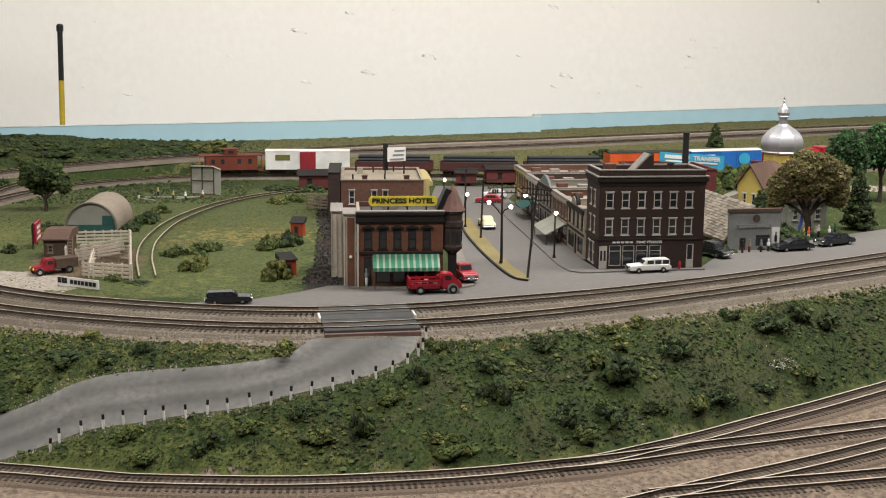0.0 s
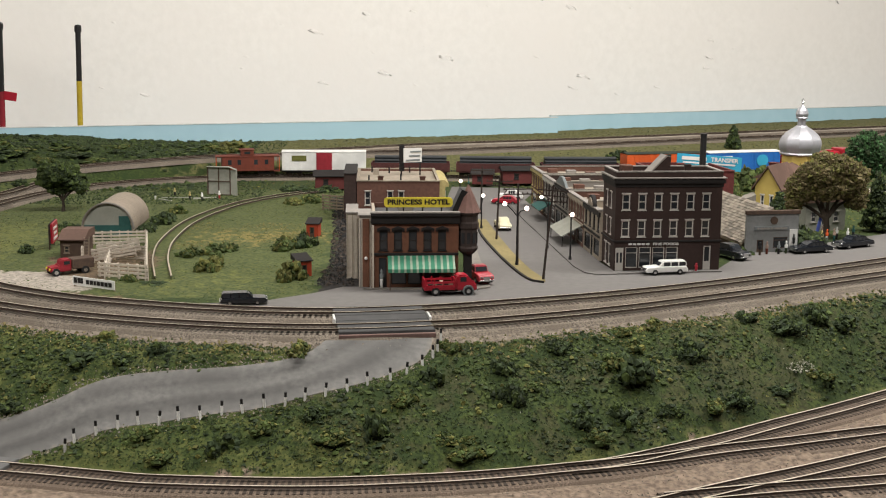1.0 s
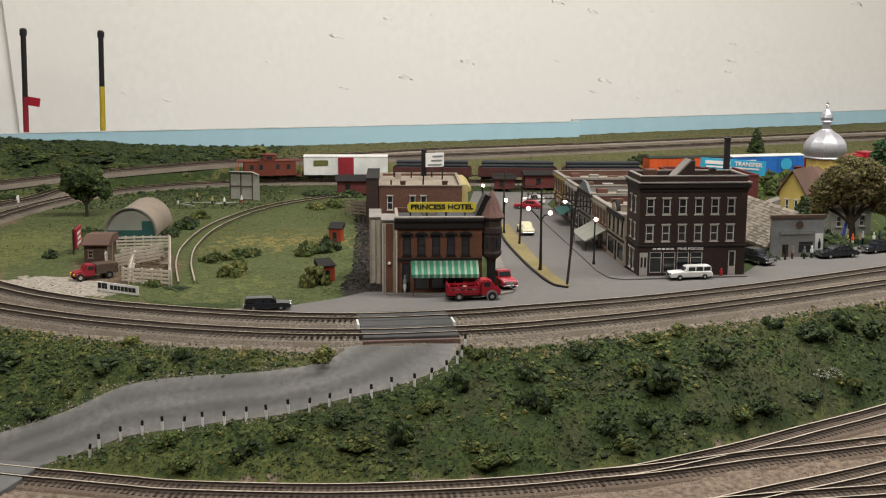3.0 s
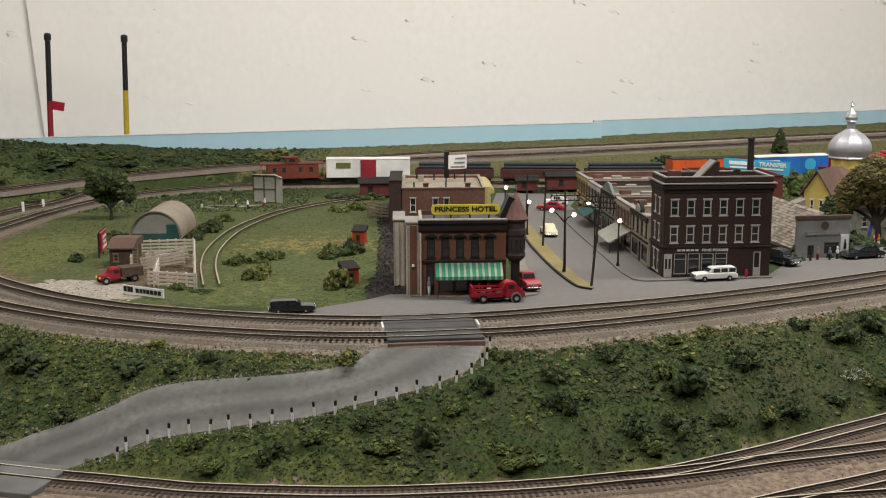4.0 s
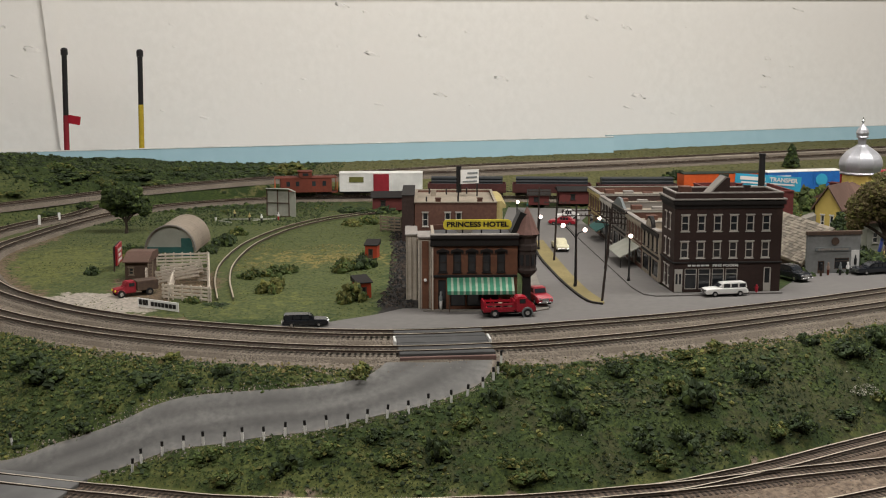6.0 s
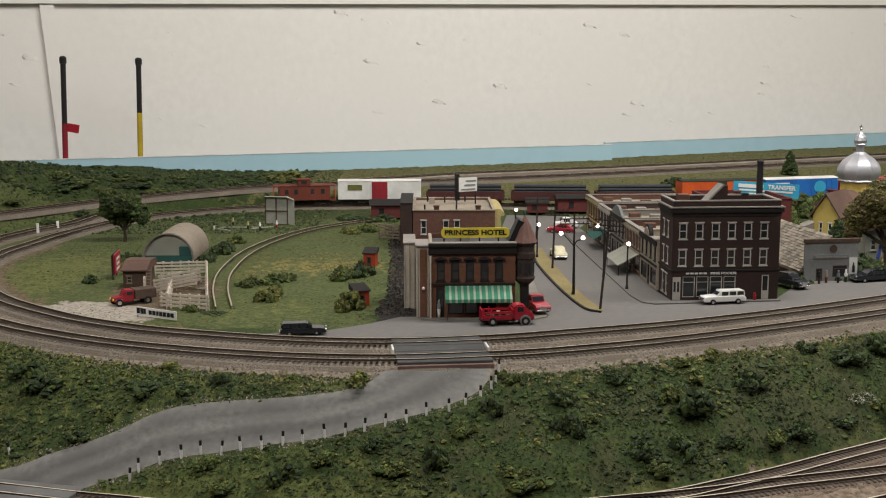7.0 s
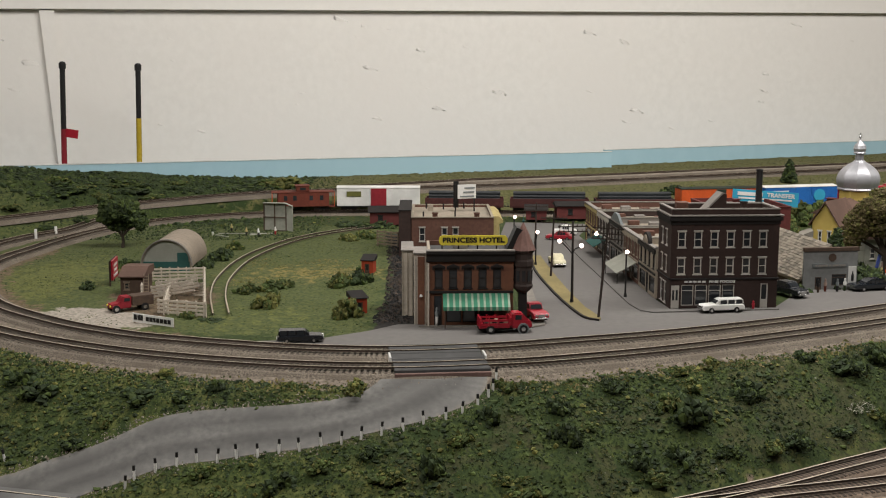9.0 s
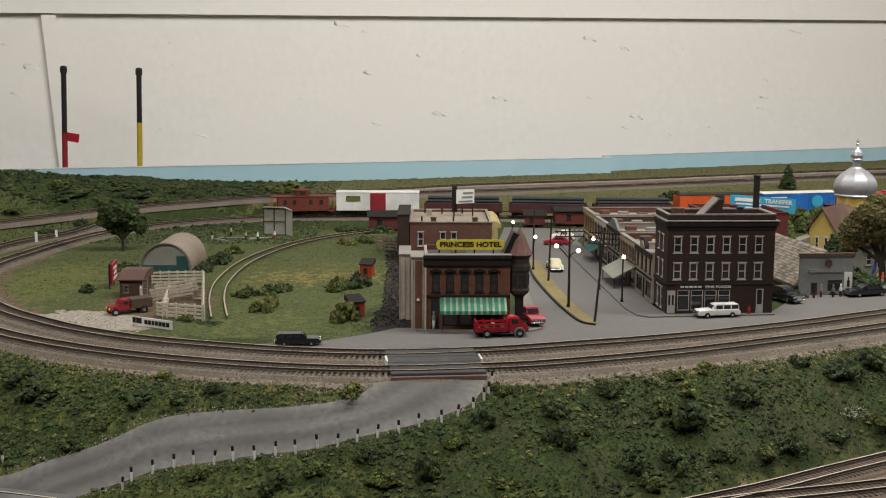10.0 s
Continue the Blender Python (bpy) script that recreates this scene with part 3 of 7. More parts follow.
track("track_backdrop", [(-0.16, 2.16), (0.05, 2.25), (0.333, 2.36), (0.62, 2.49), (1.2, 2.75)], "pale raised track by the backdrop", 0.004, tie="whitewood", sunk=-0.0004)
track("track_siding", SIDING, "grass-grown curving siding track", 0.0, ballast=None, bed=0.0006, buried=True)
track("track_yard", YARD, "yard lead track with dark ties in brown dirt", 0.0, z=YZ, ballast="ballast2", rails="steel")
track("track_yard_branch", [(0.14, 0.842), (0.171, 0.849), (0.217, 0.863), (0.265, 0.880), (0.314, 0.894), (0.401, 0.921), (0.6, 0.98), (0.9, 1.06)], "yard branch track with dark ties", 0.0005, z=YZ, ballast="ballast2", rails="steel")
track("track_yard_second", [(0.05, 0.70), (0.15, 0.752), (0.23, 0.793), (0.268, 0.812), (0.316, 0.834), (0.38, 0.866), (0.5, 0.93), (0.8, 1.10)], "second yard track in brown dirt", 0.0, z=YZ, ballast="ballast2", rails="steel")
track("track_yard_second_branch", [(0.2, 0.782), (0.271, 0.797), (0.358, 0.812), (0.5, 0.84), (0.8, 0.90)], "second yard branch in brown dirt", 0.0005, z=YZ, ballast="ballast2", rails="steel")


def draped(name, label, category, outline, lift, material, step=0.006):
    """A thin sheet that follows the land inside an outline."""
    bm = bmesh.new()
    vs = [bm.verts.new((x, y, 0)) for x, y in outline]
    bm.faces.new(vs)
    lo = [min(p[k] for p in outline) for k in (0, 1)]
    hi = [max(p[k] for p in outline) for k in (0, 1)]
    for k in (0, 1):
        c = lo[k] + step
        while c < hi[k]:
            no = (1, 0, 0) if k == 0 else (0, 1, 0)
            co = (c, 0, 0) if k == 0 else (0, c, 0)
            bmesh.ops.bisect_plane(bm, geom=bm.verts[:] + bm.edges[:] + bm.faces[:], plane_co=co, plane_no=no)
            c += step
    bmesh.ops.triangulate(bm, faces=bm.faces[:])
    for v in bm.verts:
        v.co.z = height(v.co.x, v.co.y) + lift
    r = bmesh.ops.extrude_face_region(bm, geom=bm.faces[:])
    for v in r["geom"]:
        if isinstance(v, bmesh.types.BMVert):
            v.co.z += 0.0012
    bmesh.ops.recalc_face_normals(bm, faces=bm.faces[:])
    ob = link(name, bm, material, smooth=False)
    return tagged(ob, label, category, kind="structure")

# wall trim: sloping top board and one upright batten
def trim_boards():
    for name, x0, x1, za, zb, h, w in (("trim_top", -2.3, 2.6, 0.343, 0.412, 0.10, 0.014),):
        bm = bmesh.new()
        a, b, c, d = on_wall(x0, 0), on_wall(x1, 0), on_wall(x1, w), on_wall(x0, w)
        vs = [bm.verts.new((*p, z)) for p, z in ((a, za), (b, zb), (c, zb), (d, za), (a, za + h), (b, zb + h), (c, zb + h), (d, za + h))]
        for f in ((0, 1, 2, 3), (4, 5, 6, 7), (0, 1, 5, 4), (1, 2, 6, 5), (2, 3, 7, 6), (3, 0, 4, 7)):
            bm.faces.new([vs[k] for k in f])
        bmesh.ops.recalc_face_normals(bm, faces=bm.faces[:])
        tagged(link(name, bm, M["wall"]), "white painted board along the top of the wall panel", "trim", kind="structure")
    bm = bmesh.new()
    lo, hi = [(on_wall(-0.7570, w), on_wall(-0.7490, w)) for w in (0, 0.010)], [(on_wall(-0.782, w), on_wall(-0.757, w)) for w in (0, 0.010)]
    vs = [bm.verts.new((*p, z)) for z, e in ((0.0, lo), (0.362, hi)) for p in (e[0][0], e[0][1], e[1][1], e[1][0])]
    for f in ((0, 1, 2, 3), (4, 5, 6, 7), (0, 1, 5, 4), (1, 2, 6, 5), (2, 3, 7, 6), (3, 0, 4, 7)):
        bm.faces.new([vs[k] for k in f])
    bmesh.ops.recalc_face_normals(bm, faces=bm.faces[:])
    tagged(link("trim_batten", bm, M["wall"]), "white painted leaning batten on the wall", "trim", kind="structure")
    # scuffs of lumpy plaster
    r = random.Random(8)
    for k in range(70):
        x, z = r.uniform(-1.0, 1.15), r.uniform(0.1, 0.36)
        a = on_wall(x, 0.0)
        bm = bmesh.new()
        bmesh.ops.create_icosphere(bm, subdivisions=3, radius=1)
        s = r.choice((0.002, 0.002, 0.003, 0.004, 0.006, 0.010, 0.016))
        for v in bm.verts:
            v.co *= 1 + 0.9 * noise.noise(v.co * 2.6 + Vector((k, 0, 0)))
        bmesh.ops.transform(bm, matrix=Matrix.Translation((a[0], a[1], z)) @ Matrix.Rotation(math.atan(0.405), 4, "Y") @ Matrix.Rotation(math.atan(0.405), 4, "Z") @ Matrix.Diagonal((s, 0.00025, s * r.uniform(0.12, 0.5), 1)), verts=bm.verts)
        tagged(link("plaster_scuff", bm, M["wall"], smooth=True), "small raised scuff in the wall plaster", "trim", kind="structure")


trim_boards()

# ---------------------------------------------------------------- roads
def road_material():
    m = mat("worn_grey_road", (0.168, 0.162, 0.152), (0.120, 0.117, 0.111), 190, 0.85, bump=0.35, c3=(0.118, 0.114, 0.108), scale2=22)
    n, l = m.node_tree.nodes, m.node_tree.links
    bsdf = n["Principled BSDF"]
    at = n.new("ShaderNodeAttribute")
    at.attribute_name = "across"
    geo = n.new("ShaderNodeNewGeometry")
    ns = n.new("ShaderNodeTexNoise")
    ns.inputs["Scale"].default_value, ns.inputs["Detail"].default_value = 28, 5
    l.new(geo.outputs["Position"], ns.inputs["Vector"])
    wob = n.new("ShaderNodeMath")
    wob.operation = "MULTIPLY_ADD"
    wob.inputs[1].default_value, wob.inputs[2].default_value = 0.10, -0.05
    l.new(ns.outputs["Fac"], wob.inputs[0])
    add = n.new("ShaderNodeMath")
    add.operation = "ADD"
    l.new(at.outputs["Fac"], add.inputs[0])
    l.new(wob.outputs["Value"], add.inputs[1])
    cr = n.new("ShaderNodeValToRGB")
    e = cr.color_ramp.elements
    e[0].position, e[0].color = 0.0, (1.45, 1.36, 1.22, 1)
    e[1].position, e[1].color = 1.0, (1.5, 1.4, 1.25, 1)
    for p, c in ((0.07, 1.12), (0.18, 0.86), (0.30, 0.70), (0.42, 0.93), (0.52, 1.0), (0.62, 0.72), (0.72, 0.68), (0.82, 0.92), (0.93, 1.12)):
        k = e.new(p)
        k.color = (c, c, c, 1)
    l.new(add.outputs["Value"], cr.inputs["Fac"])
    mx = n.new("ShaderNodeMix")
    mx.data_type, mx.blend_type = "RGBA", "MULTIPLY"
    mx.inputs["Factor"].default_value = 1.0
    l.new(bsdf.inputs["Base Color"].links[0].from_socket, mx.inputs["A"])
    l.new(cr.outputs["Color"], mx.inputs["B"])
    l.new(mx.outputs["Result"], bsdf.inputs["Base Color"])
    return m


draped("road", "worn grey model road curving down the bank", "road", [tuple(p) for p in _rl] + [tuple(p) for p in _rr[::-1]], -0.0006, road_material())


def mark_road():
    """Stores how far across the road each point lies, for the tyre wear and the dusty edges."""
    me = bpy.data.objects["road"].data
    V = np.array([v.co[:2] for v in me.vertices])
    dl = np.array([np.min(np.hypot(*(_rl - p).T)) for p in V])
    dr = np.array([np.min(np.hypot(*(_rr - p).T)) for p in V])
    me.attributes.new("across", "FLOAT", "POINT").data.foreach_set("value", (dl / (dl + dr + 1e-9)).astype(np.float32))


mark_road()
draped("pavement", "pale grey model street and forecourt", "street", PAVE, 0.0004, M["pave"], 0.012)


def crossing(name, m, w, d):
    ob = thing(name, "grey grade crossing slab set between the rails", "level crossing", m, kind="structure")
    for y0, y1 in ((-d / 2, -d / 2 + 0.021), (-d / 2 + 0.0225, -d / 2 + 0.0365), (-d / 2 + 0.038, d / 2 - 0.0345), (d / 2 - 0.033, d / 2 - 0.019), (d / 2 - 0.0175, d / 2)):
        part("slab", bx(-w / 2, w / 2, y0, y1, 0.0005, 0.0066, 0.0006), M["asphaltdark"], ob)
    for x in (-w / 2 - 0.001, w / 2 + 0.001):
        part("kerb_stone", bx(x - 0.001, x + 0.001, d / 2 - 0.055, d / 2 - 0.035, 0.0, 0.0085, 0.0004), M["whitepaint"], ob, "white painted marker stone")
    part("end_plank", bx(-w / 2, w / 2, -d / 2 - 0.004, -d / 2 - 0.0005, 0.0, 0.0042, 0.0004), M["pinkrail"], ob, "pinkish timber plank")
    return ob


crossing("grade_crossing", pose(-0.004, 1.019, 0.0, 0, 0, 6.5), 0.082, 0.092)
_c = thing("yard_crossing", "grey timber crossing over the yard track", "level crossing", pose(-0.325, 0.863, YZ, 0, 0, -14), kind="structure")
part("slab", bx(-0.045, 0.045, -0.0068, 0.0068, 0.0005, 0.0062, 0.0006), M["asphalt"], _c)
part("near_slab", bx(-0.05, 0.045, -0.040, -0.0098, 0.0003, 0.0056, 0.0006), M["asphalt"], _c)
part("far_plank", bx(-0.045, 0.045, 0.0098, 0.018, 0.0003, 0.0058, 0.0005), M["asphalt"], _c)

# traffic island and kerbs in the street
slab("street_island", "straw-coloured raised verge island with a dark kerb", "kerb", [tuple(p) for p in spline([(x, y, 0) for x, y in ((0.118, 1.60), (0.117, 1.483), (0.125, 1.368), (0.135, 1.275), (0.147, 1.206), (0.160, 1.190), (0.163, 1.20))], 0.006)[:, :2]] +
     [(0.153, 1.253), (0.144, 1.35), (0.137, 1.461), (0.131, 1.60)], 0.0008, 0.0032, M["kerbyellow"])
slab("island_kerb", "thin dark kerb beside the verge", "kerb", [tuple(p) for p in spline([(x, y, 0) for x, y in ((0.1155, 1.60), (0.1145, 1.483), (0.1225, 1.368), (0.1325, 1.275), (0.145, 1.204), (0.160, 1.1875))], 0.006)[:, :2]] +
     [tuple(p) for p in spline([(x, y, 0) for x, y in ((0.118, 1.60), (0.117, 1.483), (0.125, 1.368), (0.135, 1.275), (0.147, 1.206), (0.160, 1.190))], 0.006)[:, :2][::-1]], 0.0008, 0.0036, M["darktrim"])
slab("sidewalk_stores", "grey raised sidewalk along the shops", "pavement", [(0.176, 1.75), (0.183, 1.593), (0.203, 1.274), (0.210, 1.238), (0.222, 1.228), (0.36, 1.246), (0.36, 1.256), (0.243, 1.243), (0.236, 1.293), (0.208, 1.75)], 0.0008, 0.0030, M["pave"])
slab("sidewalk_hotel", "pale raised sidewalk at the hotel corner", "pavement", [(-0.024, 1.1555), (0.090, 1.1555), (0.103, 1.166), (0.103, 1.45), (0.086, 1.45), (0.086, 1.18), (-0.015, 1.162)], 0.0008, 0.0030, M["concrete"])


# ---------------------------------------------------------------- buildings
def lettering(parent, words, m, size, material, label, name="lettering", wide=None):
    cu = bpy.data.curves.new("lettering", "FONT")
    cu.body, cu.size, cu.align_x, cu.align_y, cu.extrude = words, size, "CENTER", "CENTER", 0.0002
    cu.offset = size * 0.035
    tmp = bpy.data.objects.new("tmp_text", cu)
    scene.collection.objects.link(tmp)
    bpy.context.view_layer.update()
    me = bpy.data.meshes.new_from_object(tmp)
    bpy.data.objects.remove(tmp)
    if wide:
        span = max(v.co.x for v in me.vertices) - min(v.co.x for v in me.vertices)
        me.transform(Matrix.Diagonal((wide / span, 1, 1, 1)))
    me.transform(m)
    me.materials.clear()
    me.materials.append(material)
    ob = new(name, me)
    ob.parent = parent
    ob["label"] = label
    return ob


UP = Matrix.Rotation(radians(90), 4, "X")      # text that lies flat is stood up to face the front


def wall_with_holes(w, h, holes, thick):
    xs = sorted({0.0, w, *[v for o in holes for v in o[:2]]})
    zs = sorted({0.0, h, *[v for o in holes for v in o[2:4]]})
    bm = bmesh.new()
    for x0, x1 in zip(xs, xs[1:]):
        z = 0
        run = None
        for z0, z1 in list(zip(zs, zs[1:])) + [(None, None)]:
            solid = z0 is not None and not any(o[0] < (x0 + x1) / 2 < o[1] and o[2] < (z0 + z1) / 2 < o[3] for o in holes)
            if solid:
                run = (run[0], z1) if run else (z0, z1)
            elif run:
                box(bm, x0, x1, 0, thick, *run)
                run = None
    return bm


def facade(parent, w, h, m, wallmat, windows=(), trim=None, thick=0.003, kind="sash", door=()):
    """One wall with openings through it, and windows and doors in them."""
    trim = trim or M["window"]
    bm = wall_with_holes(w, h, [*windows, *door], thick)
    bmesh.ops.transform(bm, matrix=m, verts=bm.verts)
    part("wall", bm, wallmat, parent)
    for x0, x1, z0, z1 in windows:
        f = 0.0011 if kind != "shop" else 0.0008
        bm = bmesh.new()
        for a in ((x0, x0 + f, z0, z1), (x1 - f, x1, z0, z1), (x0 + f, x1 - f, z1 - f, z1), (x0 + f, x1 - f, z0, z0 + f)):
            box(bm, a[0], a[1], 0.0004, 0.0018, a[2], a[3])
        mid = (z0 + z1) / 2 if kind == "sash" else z0 + 0.72 * (z1 - z0)
        box(bm, x0 + f, x1 - f, 0.0006, 0.0016, mid - f * 0.4, mid + f * 0.4)
        if kind == "sash":
            box(bm, x0 - 0.0008, x1 + 0.0008, -0.0008, 0.0004, z0 - 0.0010, z0)
            box(bm, x0 - 0.0008, x1 + 0.0008, -0.0007, 0.0004, z1, z1 + 0.0014)
        bmesh.ops.transform(bm, matrix=m, verts=bm.verts)
        win = part("window", bm, trim, parent)
        bm = bx(x0 + f, x1 - f, 0.0011, 0.0014, z0 + f, z1 - f)
        bmesh.ops.transform(bm, matrix=m, verts=bm.verts)
        part("pane", bm, M["glass"], win)
        if kind == "sash" and (int(x0 * 9000) + int(z0 * 7000)) % 3:
            bm = bx(x0 + f, x1 - f, 0.0020, 0.0023, mid, z1 - f)
            bmesh.ops.transform(bm, matrix=m, verts=bm.verts)
            part("blind", bm, M["canvas"], win)
    for x0, x1, z0, z1 in door:
        bm = bmesh.new()
        box(bm, x0, x1, 0.0006, 0.0016, z0, z0 + (z1 - z0) * 0.35)
        for a in ((x0, x0 + 0.0012, z0, z1), (x1 - 0.0012, x1, z0, z1), (x0, x1, z1 - 0.0012, z1)):
            box(bm, a[0], a[1], 0.0003, 0.0018, a[2], a[3])
        bmesh.ops.transform(bm, matrix=m, verts=bm.verts)
        d = part("door", bm, trim, parent)
        bm = bx(x0 + 0.0012, x1 - 0.0012, 0.0010, 0.0013, z0 + (z1 - z0) * 0.35, z1 - 0.0012)
        bmesh.ops.transform(bm, matrix=m, verts=bm.verts)
        part("pane", bm, M["glass"], d)


def rz(x, y, a, z=0.0):
    return Matrix.Translation((x, y, z)) @ Matrix.Rotation(radians(a), 4, "Z")


def shell(parent, w, d, h, wallmat, front=(), left=(), right=(), trim=None, roof="roofgrey", roof_drop=0.004, door=(), side=None, kind="sash", shop=()):
    """Four walls and a flat roof behind a parapet; the front faces -y, its left corner is at the origin."""
    t = 0.003
    side = side or wallmat
    facade(parent, w, h, Matrix(), wallmat, [*front], trim, door=[*door], kind=kind) if not shop else facade(parent, w, h, Matrix(), wallmat, [*front], trim, door=[*door, *[]], kind=kind)
    facade(parent, d - 2 * t, h, rz(0, d - t, -90), side, left, trim)
    facade(parent, d - 2 * t, h, rz(w, t, 90), side, right, trim)
    facade(parent, w, h, rz(w, d, 180), side, (), trim)
    part("roof", bx(t, w - t, t, d - t, h - roof_drop - 0.002, h - roof_drop), M[roof], parent)


def cap(parent, w, d, h, material, out=0.0008, name="parapet_cap"):
    bm = bmesh.new()
    for a in ((-out, w + out, -out, 0.0032), (-out, w + out, d - 0.0032, d + out), (-out, 0.0032, 0.0032, d - 0.0032), (w - 0.0032, w + out, 0.0032, d - 0.0032)):
        box(bm, *a, h, h + 0.0013)
    part(name, bm, material, parent)


def chimney(parent, x, y, z, s=0.004, h=0.008, material="brickbrown"):
    bm = bx(x - s / 2, x + s / 2, y - s / 2, y + s / 2, z, z + h, 0.0003)
    box(bm, x - s * 0.62, x + s * 0.62, y - s * 0.62, y + s * 0.62, z + h - 0.0012, z + h, 0.0002)
    part("chimney", bm, M[material], parent)


def hotel():
    ob = thing("hotel", "two-storey brick corner hotel with a striped green awning", "building", rz(-0.015, 1.160, 2.0, 0.003))
    W, D, Hh = 0.0855, 0.078, 0.0735
    win = [(x, x + 0.0082, 0.0375, 0.0575) for x in (0.0068, 0.0212, 0.0358, 0.0505, 0.0650)]
    shop = [(0.0185, 0.0335, 0.003, 0.024), (0.035, 0.050, 0.003, 0.024), (0.0515, 0.0665, 0.003, 0.024)]
    facade(ob, W, 0.0335, Matrix(), M["brickhotel"], shop, M["darktrim"], kind="shop", door=[(0.0062, 0.0140, 0.0, 0.030)])
    up = Matrix.Translation((0, 0, 0.0335))
    facade(ob, W, Hh - 0.0335, up, M["brickhotel"], [(a, b, c - 0.0335, d - 0.0335) for a, b, c, d in win], M["darktrim"])
    for a, b, c, d in win:                                  # peaked hoods over the windows
        bm = bmesh.new()
        prism(bm, [(a - 0.0022, d - 0.001), (a - 0.0022, d + 0.0022), ((a + b) / 2, d + 0.0046), (b + 0.0022, d + 0.0022), (b + 0.0022, d - 0.001), (b + 0.0004, d - 0.001), (b + 0.0004, d + 0.0012), (a - 0.0004, d + 0.0012), (a - 0.0004, d - 0.001)], 1, -0.0016, 0.0)
        part("window_hood", bm, M["darktrim"], ob)
    for x0, x1 in ((-0.001, 0.0022), (0.0150, 0.0172)):
        part("pilaster", bx(x0, x1, -0.0016, 0.0, 0.0, 0.0335, 0.0003), M["brickhotel"], ob)
    part("belt_course", bx(-0.001, W, -0.0018, 0.0, 0.0325, 0.0350, 0.0003), M["darktrim"], ob)
    bm = bmesh.new()
    prism(bm, [(-0.0005, 0.0638), (-0.0025, 0.0650), (-0.0030, 0.0700), (-0.0050, 0.0725), (-0.0050, 0.0752), (0.003, 0.0752), (0.003, 0.0735), (0.0, 0.0735), (0.0, 0.0638)], 0, -0.0015, W + 0.001)
    part("cornice", bm, M["darktrim"], ob)
    part("cornice_cap", bx(-0.002, W + 0.001, -0.0052, 0.0034, 0.0753, 0.0764), M["greytrim"], ob)
    facade(ob, D, Hh, rz(0, D + 0.003, -90), M["cream"], (), M["window"])
    facade(ob, D, Hh, rz(W, 0.003, 90), M["brickhotel"], [(x, x + 0.008, 0.04, 0.058) for x in (0.028, 0.050)], M["darktrim"])
    facade(ob, W, Hh, rz(W, D + 0.006, 180), M["brickbrown"])
    part("roof", bx(0.003, W - 0.003, 0.003, D, 0.067, 0.069), M["asphaltdark"], ob, "dark tarred flat roof")
    # rear wings, stepped back, of pale plaster with one brick strip
    for x0, x1, y0, y1, h in ((-0.0135, -0.0004, 0.010, 0.052, 0.0705), (-0.026, -0.0139, 0.055, 0.115, 0.0665)):
        part("wing", bx(x0, x1, y0, y1, -0.003, h, 0.0004), M["whitewood"], ob, "pale plastered rear wing")
        part("wing_cap", bx(x0 - 0.0008, x1 + 0.0002, y0 - 0.0016, y1, h + 0.0001, h + 0.0014), M["greytrim"], ob)
    part("brick_strip", bx(-0.0098, -0.0030, 0.0088, 0.0098, -0.003, 0.068), M["brickhotel"], ob, "brick strip between plaster quoins")
    part("wall_pipe", bx(-0.0121, -0.0113, 0.0090, 0.0098, -0.003, 0.066), M["greytrim"], ob)
    for x in (-0.0255, -0.0205, -0.0155):
        part("plaster_rib", bx(x, x + 0.0010, 0.0540, 0.0549, -0.003, 0.0655), M["cream"], ob)
    part("corner_quoin", bx(-0.0004, 0.0014, -0.0030, -0.0018, 0.0, 0.0630), M["whitewood"], ob, "pale corner strip")
    bm = bmesh.new()
    lathe(bm, [(0.0004, 0.0), (0.0017, 0.0006), (0.0015, 0.0022), (0.0005, 0.0030)], 10, (-0.0065, 0.0070, 0.0270))
    part("wall_lamp", bm, M["whitepaint"], ob, "white bracket lamp")
    # striped awning
    n = 22
    for k in range(n):
        q = 0.0665 / n
        a, b = 0.0150 + (k + (0.28 if k % 2 else 0)) * q, 0.0150 + (k + (1 if k % 2 else 1.28)) * q
        bm = bmesh.new()
        prism(bm, [(-0.0005, 0.0332), (-0.0005, 0.0322), (-0.0150, 0.0205), (-0.0155, 0.0180), (-0.0162, 0.0180), (-0.0160, 0.0215)], 0, a, b)
        part("awning_strip", bm, M["awngreen"] if k % 2 == 0 else M["awnwhite"], ob)
    for x in (0.017, 0.079):
        bm = bmesh.new()
        cyl(bm, (x, -0.0145, 0.0), (x, -0.0145, 0.021), 0.0006, seg=6)
        part("awning_post", bm, M["darkwood"], ob)
    # corner turret
    tx, ty = 0.0955, 0.008
    bm = bmesh.new()
    lathe(bm, [(0.004, 0.031), (0.0095, 0.036), (0.0105, 0.039), (0.0095, 0.041), (0.0095, 0.0575), (0.0108, 0.0595), (0.0108, 0.064), (0.0098, 0.066), (0.0098, 0.0715), (0.0118, 0.0735), (0.0118, 0.0752)], 10, (tx, ty, 0))
    tur = part("turret", bm, M["turret"], ob, "dark panelled corner oriel")
    for k in range(10):
        an = 2 * math.pi * (k + 0.5) / 10
        m = Matrix.Translation((tx + 0.0093 * math.cos(an), ty + 0.0093 * math.sin(an), 0.0495)) @ Matrix.Rotation(an, 4, "Z")
        part("pane", bx(-0.0004, 0.0004, -0.0016, 0.0016, -0.0055, 0.0055, m=m), M["glass"], tur)
    bm = bmesh.new()
    lathe(bm, [(0.0128, 0.0752), (0.0100, 0.081), (0.0060, 0.091), (0.0012, 0.101), (0.0003, 0.103)], 10, (tx, ty, 0))
    part("turret_roof", bm, M["copper"], ob, "conical dull-red turret roof")
    bm = bmesh.new()
    lathe(bm, [(0.0004, 0.102), (0.0013, 0.104), (0.0004, 0.106), (0.0002, 0.110)], 8, (tx, ty, 0))
    part("finial", bm, M["teal"], ob)
